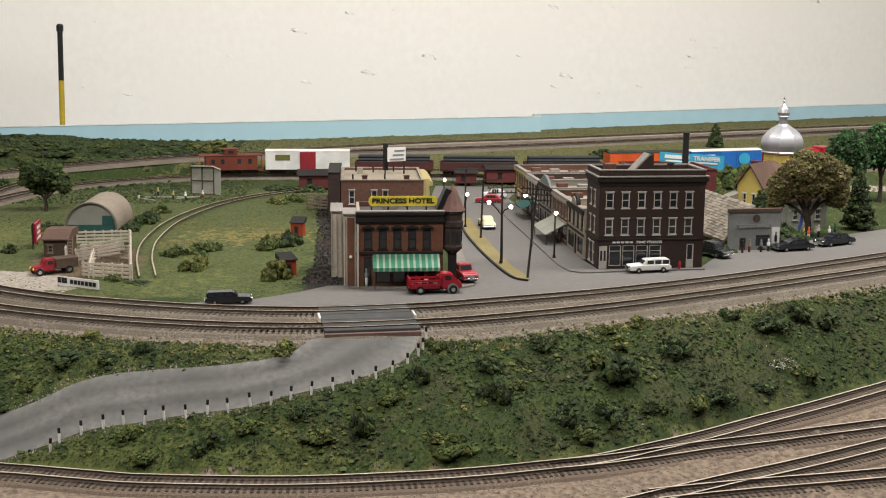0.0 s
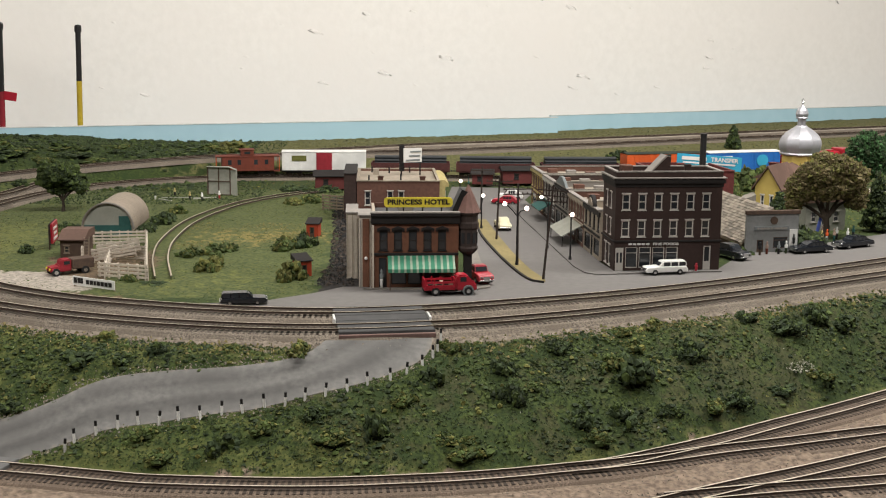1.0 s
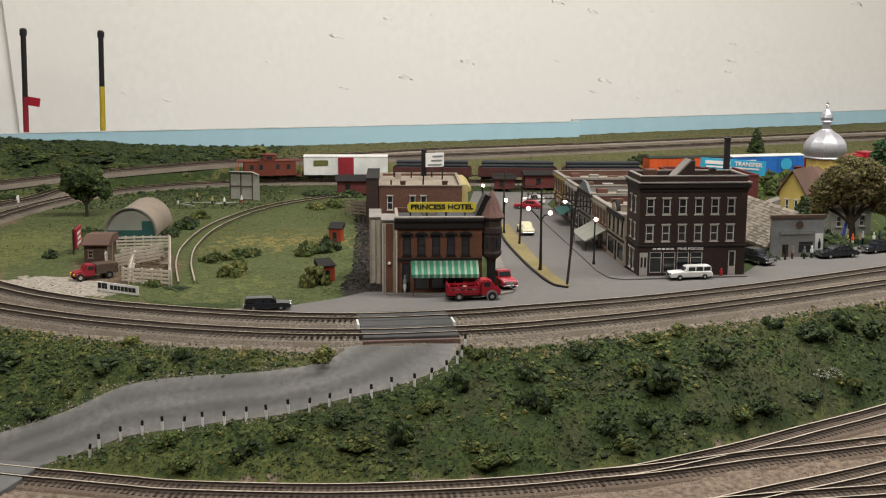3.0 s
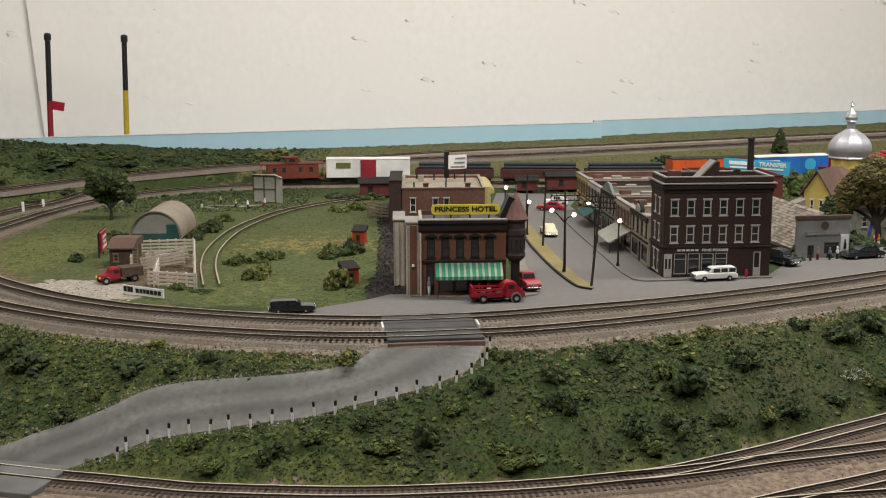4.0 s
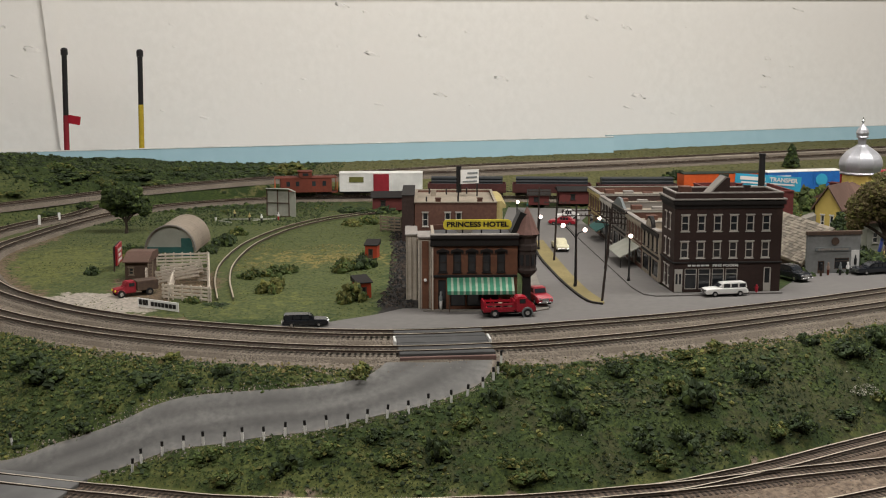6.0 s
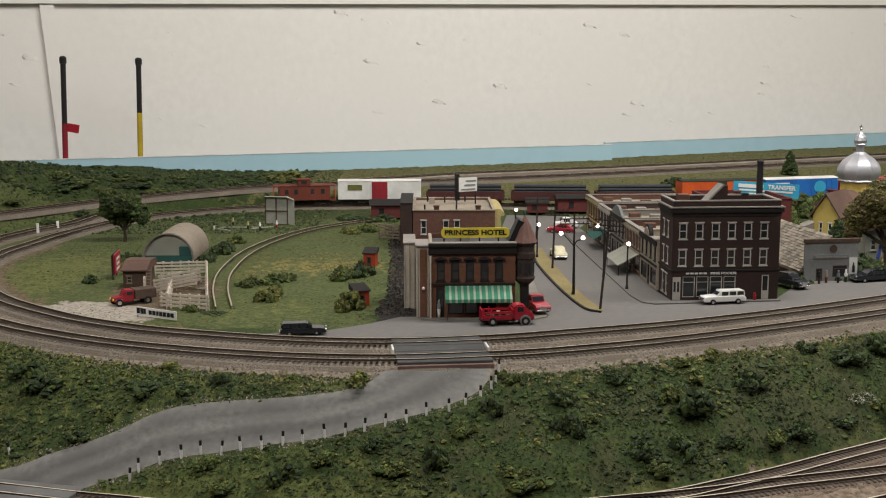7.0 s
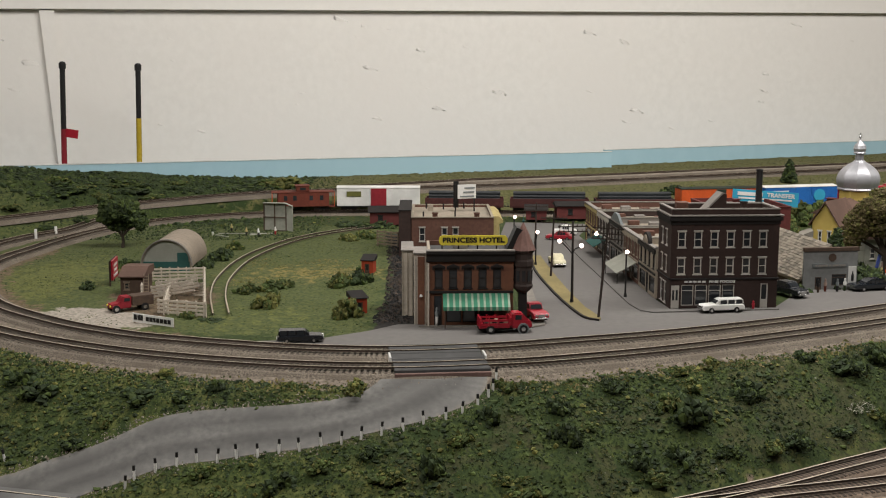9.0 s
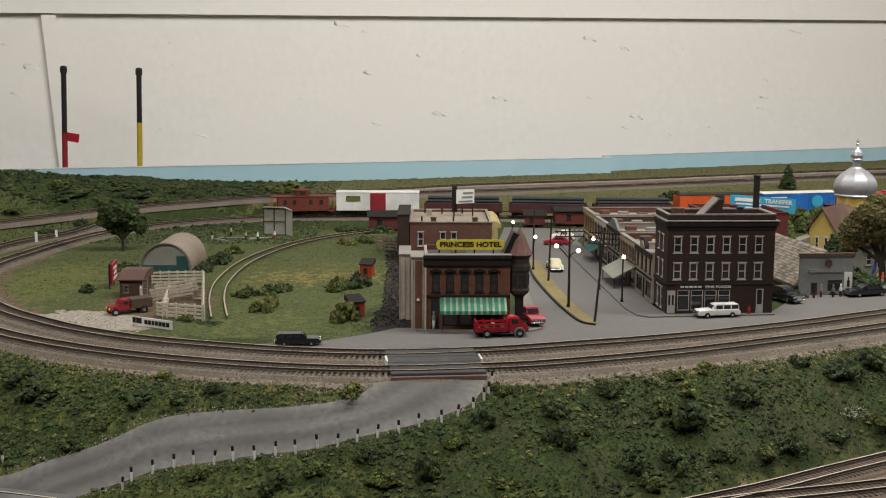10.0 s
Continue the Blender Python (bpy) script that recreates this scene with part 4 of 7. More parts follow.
    part("turret_post", bx(tx - 0.004, tx + 0.004, ty - 0.004, ty + 0.004, -0.003, 0.034), M["darktrim"], ob)
    # roof sign on struts
    bm = bmesh.new()
    x0, x1, z0, z1, r = 0.0115, 0.0800, 0.0795, 0.0895, 0.004
    poly = []
    for cx, cz, a0 in ((x1 - r, z1 - r, 0), (x0 + r, z1 - r, 90), (x0 + r, z0 + r, 180), (x1 - r, z0 + r, 270)):
        poly += [(cx + r * math.cos(radians(a0 + k * 22.5)), cz + r * math.sin(radians(a0 + k * 22.5))) for k in range(5)]
    prism(bm, poly, 1, 0.008, 0.0095)
    sg = part("roof_sign", bm, M["yellowsign"], ob, "yellow sign board with black lettering")
    lettering(sg, "PRINCESS HOTEL", Matrix.Translation((0.0458, 0.0077, 0.0846)) @ UP, 0.0068, M["black"], "black serif lettering", wide=0.062)
    for x in (0.0145, 0.031, 0.050, 0.069):
        part("sign_strut", bx(x - 0.0007, x + 0.0007, 0.0097, 0.0107, 0.069, 0.088), M["darktrim"], ob)
    m = Matrix.Translation((0.0845, 0.016, 0.080)) @ Matrix.Rotation(radians(24), 4, "Y")
    part("billboard_back", bx(-0.0035, 0.0035, -0.012, 0.012, -0.006, 0.018, m=m), M["black"], ob, "leaning black board behind the sign")
    m = Matrix.Translation((0.036, 0.05, 0.0705)) @ Matrix.Rotation(radians(8), 4, "Z")
    part("roof_hatch", bx(-0.009, 0.006, -0.005, 0.005, 0, 0.004, m=m), M["greytrim"], ob)
    return ob


hotel()


def brick_block():
    ob = thing("grocery_building", "three-storey dark brick grocery building with pale sash windows", "building", rz(0.2420, 1.2455, 3.5, 0.003))
    W, D, Hh = 0.1165, 0.056, 0.0995
    xs = [0.0072 + k * 0.01755 for k in range(6)]
    win = [(x, x + 0.0086, 0.066, 0.083) for x in xs] + [(x, x + 0.0086, 0.037, 0.0545) for x in xs]
    facade(ob, W, Hh - 0.032, Matrix.Translation((0, 0, 0.032)), M["brickdark"], [(a, b, c - 0.032, d - 0.032) for a, b, c, d in win])
    shopw = [(0.0125 + k * 0.0148, 0.0125 + k * 0.0148 + 0.0132, 0.003, 0.0255) for k in range(4)]
    facade(ob, W, 0.032, Matrix(), M["brickdark"], shopw, kind="shop", door=[(0.0985, 0.1065, 0.0, 0.0265)])
    part("corner_door", bx(0.0015, 0.0100, -0.0006, -0.0001, 0.0, 0.0250), M["window"], ob, "pale double corner door")
    for x in (0.0026, 0.0064):
        part("door_pane", bx(x, x + 0.0022, -0.0009, -0.0007, 0.009, 0.020), M["glass"], ob)
    for k in range(4):                                      # goods and blinds behind the shop panes
        part("shop_blind", bx(0.0135 + k * 0.0148, 0.0247 + k * 0.0148, 0.0020, 0.0024, 0.0175, 0.0225), M["window"], ob)
        part("goods_stand", bx(0.0140 + k * 0.0148, 0.0235 + k * 0.0148, 0.0020, 0.0035, 0.0035, 0.0085), M["cream"] if k != 2 else M["tinfront"], ob)
    lw = [(0.012, 0.0195, 0.066, 0.083), (0.030, 0.0375, 0.066, 0.083), (0.012, 0.0195, 0.037, 0.0545), (0.030, 0.0375, 0.037, 0.0545)]
    facade(ob, D - 0.006, Hh, rz(0, D - 0.003, -90), M["brickdark"], lw + [(0.010, 0.020, 0.003, 0.0255), (0.026, 0.036, 0.003, 0.0255)])
    facade(ob, D - 0.006, Hh, rz(W, 0.003, 90), M["brickdark"])
    facade(ob, W, Hh, rz(W, D, 180), M["brickdark"])
    part("roof", bx(0.003, W - 0.003, 0.003, D - 0.003, 0.0955, 0.0975), M["roofgrey"], ob)
    part("belt_course", bx(-0.0014, W + 0.0014, -0.0016, -0.0002, 0.0310, 0.0330, 0.0003), M["darktrim"], ob)
    part("side_belt_course", bx(-0.0016, -0.0002, -0.0002, D, 0.0310, 0.0330, 0.0003), M["darktrim"], ob)
    bm = bmesh.new()
    for z0, z1, o in ((0.0905, 0.0945, 0.0010), (0.0945, 0.0985, 0.0028)):
        box(bm, -o, W + o, -o, -0.0002, z0, z1)
        box(bm, -o, -0.0002, -0.0002, D, z0, z1)
        box(bm, W + 0.0002, W + o, -0.0002, D, z0, z1)
    part("cornice", bm, M["darktrim"], ob)
    cap(ob, W, D, 0.0996, M["greytrim"], 0.0036, "cornice_cap")
    bm = bmesh.new()
    for a in ((0, W, 0, 0.003), (0, 0.003, 0.003, D), (W - 0.003, W, 0.003, D), (0.003, W - 0.003, D - 0.003, D)):
        box(bm, *a, 0.1010, 0.1062)
    part("parapet", bm, M["brickdark"], ob)
    cap(ob, W, D, 0.1063, M["greytrim"], 0.0005)
    bm = bmesh.new()
    prism(bm, [(0.036, 0.0976), (0.064, 0.0976), (0.064, 0.121), (0.060, 0.121)], 1, 0.020, 0.040)
    part("skylight", bm, M["brickdark"], ob, "wedge-shaped rooftop stair head")
    bm = bmesh.new()
    prism(bm, [(0.0355, 0.0978), (0.0360, 0.0965), (0.0605, 0.1215), (0.0590, 0.1225)], 1, 0.0195, 0.0405)
    part("stair_roof", bm, M["greytrim"], ob)
    part("roof_box", bx(0.010, 0.022, 0.018, 0.030, 0.0975, 0.112, 0.0005), M["brickbrown"], ob)
    chimney(ob, 0.086, 0.03, 0.0975, 0.006, 0.014, "brickdark")
    lettering(ob, "FINE FOODS", Matrix.Translation((0.0560, -0.0019, 0.0290)) @ UP, 0.0036, M["whitepaint"], "white shop sign lettering", wide=0.028)
    for k in range(5):
        part("sign_bar", bx(0.0155 + k * 0.0048, 0.0191 + k * 0.0048, -0.0010, -0.0002, 0.0280, 0.0299), M["whitepaint"], ob)
    return ob


brick_block()


def store(y_back, w, h, d, wallmat, trim, style, label):
    """A shop of the row; its front faces the street to the west."""
    x = 0.2365 - 0.0653 * (y_back - 1.293)
    ob = thing("shop", label, "shop", rz(x, y_back, -86.3, 0.003), group="row of street shops")
    n = max(2, int(w / 0.017))
    step = w / n
    win = [(step * k + step * 0.26, step * k + step * 0.74, 0.032, 0.048) for k in range(n)]
    facade(ob, w, 0.028, Matrix(), wallmat, [(0.004, w * 0.42, 0.004, 0.022), (w * 0.62, w - 0.004, 0.004, 0.022)], trim, kind="shop", door=[(w * 0.45, w * 0.58, 0.0, 0.023)])
    facade(ob, w, h - 0.028, Matrix.Translation((0, 0, 0.028)), wallmat, [(a, b, c - 0.028, e - 0.028) for a, b, c, e in win], trim)
    facade(ob, d, h, rz(0, d + 0.003, -90), wallmat)
    facade(ob, d, h, rz(w, 0.003, 90), wallmat)
    facade(ob, w, h - 0.006, rz(w, d + 0.006, 180), wallmat)
    part("roof", bx(0.003, w - 0.003, 0.003, d, h - 0.009, h - 0.007), M["rooftan"], ob)
    part("cornice", bx(-0.0005, w + 0.0005, -0.0022, -0.0002, h - 0.006, h - 0.001, 0.0005), trim, ob)
    part("parapet_cap", bx(0, w, -0.0024, 0.0036, h + 0.0001, h + 0.0014), M["greytrim"], ob)
    part("side_cap", bx(-0.0004, 0.0034, 0.0040, d, h + 0.0001, h + 0.0012), M["roofgrey"], ob)
    part("side_cap", bx(w - 0.0034, w + 0.0004, 0.0040, d, h + 0.0001, h + 0.0012), M["roofgrey"], ob)
    part("belt_course", bx(0, w, -0.0012, -0.0002, 0.0255, 0.0280), trim, ob)
    if style == "arch":
        bm = bmesh.new()
        prism(bm, [(w / 2 + 0.014 * math.cos(a), h + 0.0016 + 0.012 * math.sin(a)) for a in np.linspace(0, math.pi, 14)], 1, -0.002, 0.002)
        arch = part("arched_gable", bm, trim, ob, "round-headed parapet")
        bm = bmesh.new()
        prism(bm, [(w / 2 + 0.010 * math.cos(a), h + 0.0022 + 0.008 * math.sin(a)) for a in np.linspace(0, math.pi, 14)], 1, -0.0032, -0.0022)
        part("arch_panel", bm, M["cream"], arch)
    if style == "gable":
        bm = bmesh.new()
        prism(bm, [(0.01, h + 0.0015), (w - 0.01, h + 0.0015), (w / 2 + 0.008, h + 0.012), (w / 2 - 0.008, h + 0.012)], 1, -0.002, 0.0015)
        part("stepped_gable", bm, M["tinfront"], ob)
    for k in range(3):
        part("roof_vent", bx(w * (0.15 + 0.28 * k), w * (0.15 + 0.28 * k) + 0.010, 0.02 + 0.022 * k, 0.034 + 0.022 * k, h - 0.007, h - 0.001 + 0.001 * k, 0.0004), M["greytrim"] if k % 2 else M["brickbrown"], ob)
    if style in ("awning", "arch2"):
        bm = bmesh.new()
        prism(bm, [(-0.0005, 0.0262), (-0.0005, 0.0252), (-0.0245, 0.0120), (-0.0255, 0.0130)], 0, 0.006, w - 0.006)
        part("awning", bm, M["canvas"], ob, "sloping pale canvas awning")
        for q in (0.008, w - 0.008):
            bm = bmesh.new()
            cyl(bm, (q, -0.0235, 0.0), (q, -0.0235, 0.0125), 0.0005, seg=6)
            part("awning_post", bm, M["darktrim"], ob)
    if style == "dark":
        bm = bmesh.new()
        prism(bm, [(-0.0005, 0.0262), (-0.0005, 0.0252), (-0.0175, 0.0150), (-0.0185, 0.0160)], 0, 0.006, w - 0.02)
        part("awning", bm, M["teal"], ob, "dark green canvas awning")
    return ob


store(1.383, 0.083, 0.0560, 0.10, M["cream"], M["darktrim"], "arch", "shop with tan front and arched parapet")
store(1.470, 0.086, 0.0560, 0.11, M["brickbrown"], M["cream"], "awning", "brown brick shop with a pale canvas awning")
store(1.555, 0.084, 0.0575, 0.12, M["greytrim"], M["darktrim"], "gable", "grey plastered shop with stepped gable")
store(1.640, 0.084, 0.0560, 0.15, M["brickdark"], M["window"], "dark", "dark brick shop with a green awning")
store(1.735, 0.094, 0.0575, 0.15, M["brickbrown"], M["paleyellow"], "plain", "brown brick end shop with pale yellow trim")


def rear_block():
    ob = thing("brown_building", "two-storey brown brick building with tan flat roof", "building", rz(-0.045, 1.600, 1.0, 0.0))
    W, D, Hh = 0.112, 0.15, 0.0545
    shell(ob, W, D, Hh, M["brickbrown"], [(0.0105, 0.0185, 0.022, 0.041), (0.041, 0.049, 0.022, 0.041), (0.056, 0.064, 0.022, 0.041)], roof="rooftan", roof_drop=0.003)
    cap(ob, W, D, Hh, M["rooftan"])
    for x in (0.032, 0.089):
        chimney(ob, x, 0.004, Hh, 0.007, 0.0065)
    for x, y in ((0.02, 0.13), (0.045, 0.12), (0.075, 0.13), (0.016, 0.02), (0.06, 0.03)):
        bm = bmesh.new()
        cyl(bm, (x, y, Hh - 0.004), (x, y, Hh + 0.006), 0.0011, seg=8)
        part("vent_pipe", bm, M["darktrim"], ob)
    part("roof_crate", bx(0.022, 0.030, 0.10, 0.108, Hh - 0.003, Hh + 0.006), M["cream"], ob)
    # yellow street front
    bm = bmesh.new()
    prism(bm, [(W + 0.0002, 0.0), (W + 0.008, 0.0), (W + 0.008, 0.046), (W + 0.013, 0.047), (W + 0.013, 0.051), (W + 0.007, 0.056), (W + 0.0002, 0.056)], 1, 0.004, D - 0.03)
    part("yellow_front", bm, M["paleyellow"], ob, "pale yellow painted false front")
    for k in range(4):
        part("front_window", bx(W + 0.0082, W + 0.0090, 0.012 + k * 0.026, 0.022 + k * 0.026, 0.024, 0.040), M["window"], ob)
    # roof billboard
    for x in (0.062, 0.089):
        part("billboard_post", bx(x - 0.001, x + 0.001, 0.098, 0.100, Hh - 0.004, Hh + 0.036), M["darktrim"], ob)
    m = Matrix.Translation((0.078, 0.094, Hh + 0.026)) @ Matrix.Rotation(radians(22), 4, "Z")
    bb = part("billboard", bx(-0.014, 0.014, -0.001, 0.001, -0.010, 0.010, m=m), M["whitepaint"], ob, "white rooftop billboard with dark lines of writing")
    for k, (a, b) in enumerate(((-0.004, 0.012), (-0.006, 0.011), (-0.011, 0.011))):
        part("writing_bar", bx(a, b, -0.0016, -0.0011, 0.004 - k * 0.006, 0.0062 - k * 0.006, m=m), M["tinfront"], bb)
    part("board_back", bx(0.059, 0.0665, 0.100, 0.102, Hh + 0.002, Hh + 0.040), M["black"], ob)
    tall = thing("brown_annex", "tall narrow dark brick annex", "building", rz(-0.0625, 1.60, 1.0, 0.0))
    part("wall", bx(0, 0.0165, 0, 0.12, 0, 0.0640, 0.0003), M["brickdark"], tall)
    part("parapet_cap", bx(-0.0006, 0.0171, -0.0006, 0.1206, 0.0641, 0.0653), M["darktrim"], tall)


rear_block()


def transfer_building():
    ob = thing("warehouse", "dark red brick warehouse with a tall black stack", "building", rz(0.372, 1.62, 6.0, 0.0))
    W, D, Hh = 0.108, 0.11, 0.0665
    shell(ob, W, D, Hh, M["brickred"], [(x, x + 0.010, 0.03, 0.046) for x in (0.012, 0.034, 0.056, 0.078)], right=[(0.02, 0.03, 0.03, 0.046), (0.06, 0.07, 0.03, 0.046)])
    cap(ob, W, D, Hh, M["brickred"])
    bm = bmesh.new()
    cyl(bm, (0.078, 0.045, Hh - 0.006), (0.078, 0.045, Hh + 0.048), 0.0048, 0.0043, 14)
    part("smokestack", bm, M["black"], ob, "tall black smokestack")
    bm = bmesh.new()
    cyl(bm, (0.078, 0.045, Hh + 0.046), (0.078, 0.045, Hh + 0.049), 0.0050, seg=14)
    part("stack_rim", bm, M["black"], ob)
    m = Matrix.Translation((0.107, 0.096, 0.0675)) @ Matrix.Rotation(radians(-15), 4, "Z") @ Matrix.Rotation(radians(3.0), 4, "Y")
    sg = part("billboard", bx(-0.047, 0.047, -0.001, 0.001, -0.0095, 0.0115, m=m), M["signblue"], ob, "light-blue billboard with white lettering")
    lettering(sg, "TRANSFER", m @ Matrix.Translation((0.022, -0.0012, 0.0055)) @ UP, 0.0085, M["whitepaint"], "white slanted lettering", wide=0.040)
    part("writing_bar", bx(-0.040, -0.004, -0.0015, -0.0011, 0.0030, 0.0082, m=m), M["whitepaint"], sg)
    part("writing_bar", bx(-0.038, 0.038, -0.0015, -0.0011, -0.0018, 0.0006, m=m), M["whitepaint"], sg)
    part("writing_bar", bx(-0.024, 0.022, -0.0015, -0.0011, -0.0068, -0.0044, m=m), M["whitepaint"], sg)
    for x in (-0.04, 0.0, 0.04):
        part("billboard_leg", bx(x - 0.001, x + 0.001, 0.0012, 0.0030, -0.0085, 0.009, m=m), M["darktrim"], ob)
    chimney(ob, 0.04, 0.03, Hh - 0.004, 0.008, 0.013, "brickred")


transfer_building()


def office():
    ob = thing("shingled_shop", "grey false-fronted shop with a shingled side roof", "building", rz(0.4185, 1.360, 8.0, 0.0))
    W, D = 0.066, 0.15
    facade(ob, W, 0.050, Matrix(), M["office"], [(0.035, 0.053, 0.006, 0.0195)], M["darkwood"], kind="shop", door=[(0.0145, 0.0225, 0.0, 0.0165)])
    part("parapet_band", bx(-0.001, W + 0.001, -0.0018, 0.0032, 0.0470, 0.0515, 0.0003), M["darkwood"], ob)
    bm = bmesh.new()
    cyl(bm, (0.0345, 0.0, 0.0395), (0.0345, -0.0012, 0.0395), 0.0046, seg=20)
    part("round_plaque", bm, M["darkwood"], ob, "round dark plaque")
    bd = part("sign_board", bx(0.0105, 0.0535, -0.0012, -0.0001, 0.0280, 0.0325), M["tinfront"], ob, "long dull blue sign board")
    for k, (a, b) in enumerate(((0.0135, 0.0160), (0.0170, 0.0290), (0.0305, 0.0330), (0.0345, 0.0425), (0.0435, 0.0510))):
        part("writing_bar", bx(a, b, -0.0016, -0.0013, 0.0290, 0.0313), M["greytrim"], bd)
    pb = part("poster_board", bx(0.0550, 0.0645, -0.0012, -0.0001, 0.0040, 0.0285), M["whitepaint"], ob, "white poster panel with a dark bottle shape")
    bm = bmesh.new()
    lathe(bm, [(0.0004, 0.011), (0.0016, 0.012), (0.0017, 0.018), (0.0008, 0.020), (0.0008, 0.0225), (0.0004, 0.023)], 10, (0.0600, -0.0014, 0))
    part("bottle_shape", bm, M["black"], pb)
    facade(ob, D, 0.012, rz(0.0, D + 0.003, -90), M["darkwood"])
    facade(ob, D, 0.034, rz(W, 0.003, 90), M["office"])
    facade(ob, W, 0.034, rz(W, D + 0.006, 180), M["office"])
    # shingled lean roof: rows of overlapping boards
    prof = [(-0.004, 0.0130), (0.0345, 0.0540), (0.066, 0.0330)]
    rnd = random.Random(5)
    roof = part("roof_deck", prism(bmesh.new(), [(-0.004, 0.0115), (0.0345, 0.0525), (0.068, 0.0310), (0.068, 0.0295), (0.0345, 0.0505), (-0.004, 0.0095)], 1, 0.0034, D + 0.01), M["wood"], ob)
    rows, cols = 15, 20
    me_cache = []
    for v in range(3):
        bm = bx(-0.5, 0.5, 0, 1, 0, 1)
        me = bpy.data.meshes.new("shingle")
        bm.to_mesh(me)
        bm.free()
        me.materials.append(M[("shingle", "shingle2", "shingle3")[v]])
        me_cache.append(me)
    for i in range(rows):
        u = i / rows
        x0, z0 = prof[0][0] + u * (prof[1][0] - prof[0][0]), prof[0][1] + u * (prof[1][1] - prof[0][1])
        for j in range(cols):
            y0 = 0.0036 + j * ((D + 0.006) / cols)
            s = new("shingle", rnd.choice(me_cache))
            s.parent = roof
            ang = math.atan2(prof[1][1] - prof[0][1], prof[1][0] - prof[0][0])
            s.matrix_basis = Matrix.Translation((x0, y0 + (D + 0.006) / cols / 2, z0 - 0.0006)) @ Matrix.Rotation(-ang + 0.16, 4, "Y") @ Matrix.Rotation(radians(-90), 4, "Z") @ Matrix.Diagonal(((D + 0.006) / cols * 0.985, 0.0046, 0.0009 + rnd.random() * 0.0005, 1))


office()


def church():
    ob = thing("church", "yellow wooden church with a silver onion dome", "church", rz(0.507, 1.622, -40.0, 0.0))
    W, D, h, top = 0.036, 0.062, 0.048, 0.0745
    facade(ob, W, h, Matrix(), M["yellow"], [(0.0085, 0.0140, 0.018, 0.036), (0.0215, 0.0270, 0.018, 0.036)], M["whitepaint"])
    bm = bmesh.new()
    prism(bm, [(0.0, h), (W, h), (W / 2, top)], 1, 0.0, 0.003)
    part("gable", bm, M["yellow"], ob)
    facade(ob, D, h, rz(0, D + 0.003, -90), M["yellow"])
    facade(ob, D, h, rz(W, 0.003, 90), M["yellow"], [(0.014, 0.021, 0.018, 0.036), (0.040, 0.047, 0.018, 0.036)], M["whitepaint"])
    facade(ob, W, h, rz(W, D + 0.006, 180), M["yellow"])
    for s in (0, 1):
        e = [(-0.004, h - 0.006), (W / 2, top + 0.0005), (W / 2, top + 0.0028), (-0.0045, h - 0.0035)]
        bm = bmesh.new()
        prism(bm, e if s == 0 else [(W - x, z) for x, z in e], 1, -0.004, D + 0.006)
        part("roof_slope", bm, M["shingleroof"], ob, "brown shingled roof slope")
    chimney(ob, 0.004, 0.052, top - 0.012, 0.010, 0.014, "brickred")
    cx, cy = 0.007, 0.1396
    part("nave", bx(-0.030, 0.044, 0.072, 0.18, 0, 0.050, 0.0004), M["yellow"], ob)
    bm = bmesh.new()
    prism(bm, [(-0.034, 0.0502), (0.048, 0.0502), (0.007, 0.072)], 1, 0.070, 0.184)
    part("nave_roof", bm, M["shingleroof"], ob)
    bm = bmesh.new()
    lathe(bm, [(0.0270, 0.04), (0.0270, 0.0815)], 8, (cx, cy, 0))
    part("drum", bm, M["yellow"], ob)
    bm = bmesh.new()
    curve = spline([(a, b, 0) for a, b in ((0.0290, 0.0812), (0.0302, 0.0830), (0.0288, 0.0850), (0.0297, 0.0875), (0.0314, 0.0935), (0.0312, 0.0995), (0.0287, 0.1060), (0.0237, 0.1120), (0.0167, 0.1175), (0.0102, 0.1215), (0.0078, 0.1240))], 0.0011)
    lathe(bm, [(p[0], p[1]) for p in curve], 10, (cx, cy, 0))
    part("dome", bm, M["silver"], ob, "faceted silver onion dome", smooth=False)
    bm = bmesh.new()
    lathe(bm, [(0.0062, 0.1235), (0.0062, 0.1345)], 8, (cx, cy, 0))
    part("lantern", bm, M["silver"], ob)
    bm = bmesh.new()
    lathe(bm, [(0.0085, 0.1340), (0.0088, 0.1352), (0.0078, 0.1365), (0.0092, 0.1410), (0.0078, 0.1460), (0.0040, 0.1505), (0.0016, 0.1535), (0.0010, 0.1555)], 16, (cx, cy, 0))
    part("small_dome", bm, M["silver"], ob)
    bm = bmesh.new()
    lathe(bm, [(0.0006, 0.1550), (0.0026, 0.1575), (0.0006, 0.1605)], 10, (cx, cy, 0))
    box(bm, cx - 0.0026, cx + 0.0026, cy - 0.0004, cy + 0.0004, 0.1605, 0.1613)
    box(bm, cx - 0.0004, cx + 0.0004, cy - 0.0004, cy + 0.0004, 0.1590, 0.1640)
    part("finial", bm, M["chrome"], ob)
    sh = thing("lean_to", "small white shed with a grey roof", "shed", rz(0.488, 1.60, -10, 0))
    part("wall", bx(0, 0.0135, 0, 0.03, 0, 0.030), M["whitepaint"], sh)
    bm = bmesh.new()
    prism(bm, [(-0.002, 0.0302), (0.0135, 0.0302), (0.0135, 0.0385), (-0.002, 0.0320)], 1, -0.002, 0.032)
    part("roof", bm, M["roofgrey"], sh)
    part("door", bx(0.004, 0.010, -0.0006, -0.0001, 0.0, 0.022), M["darkwood"], sh)


church()


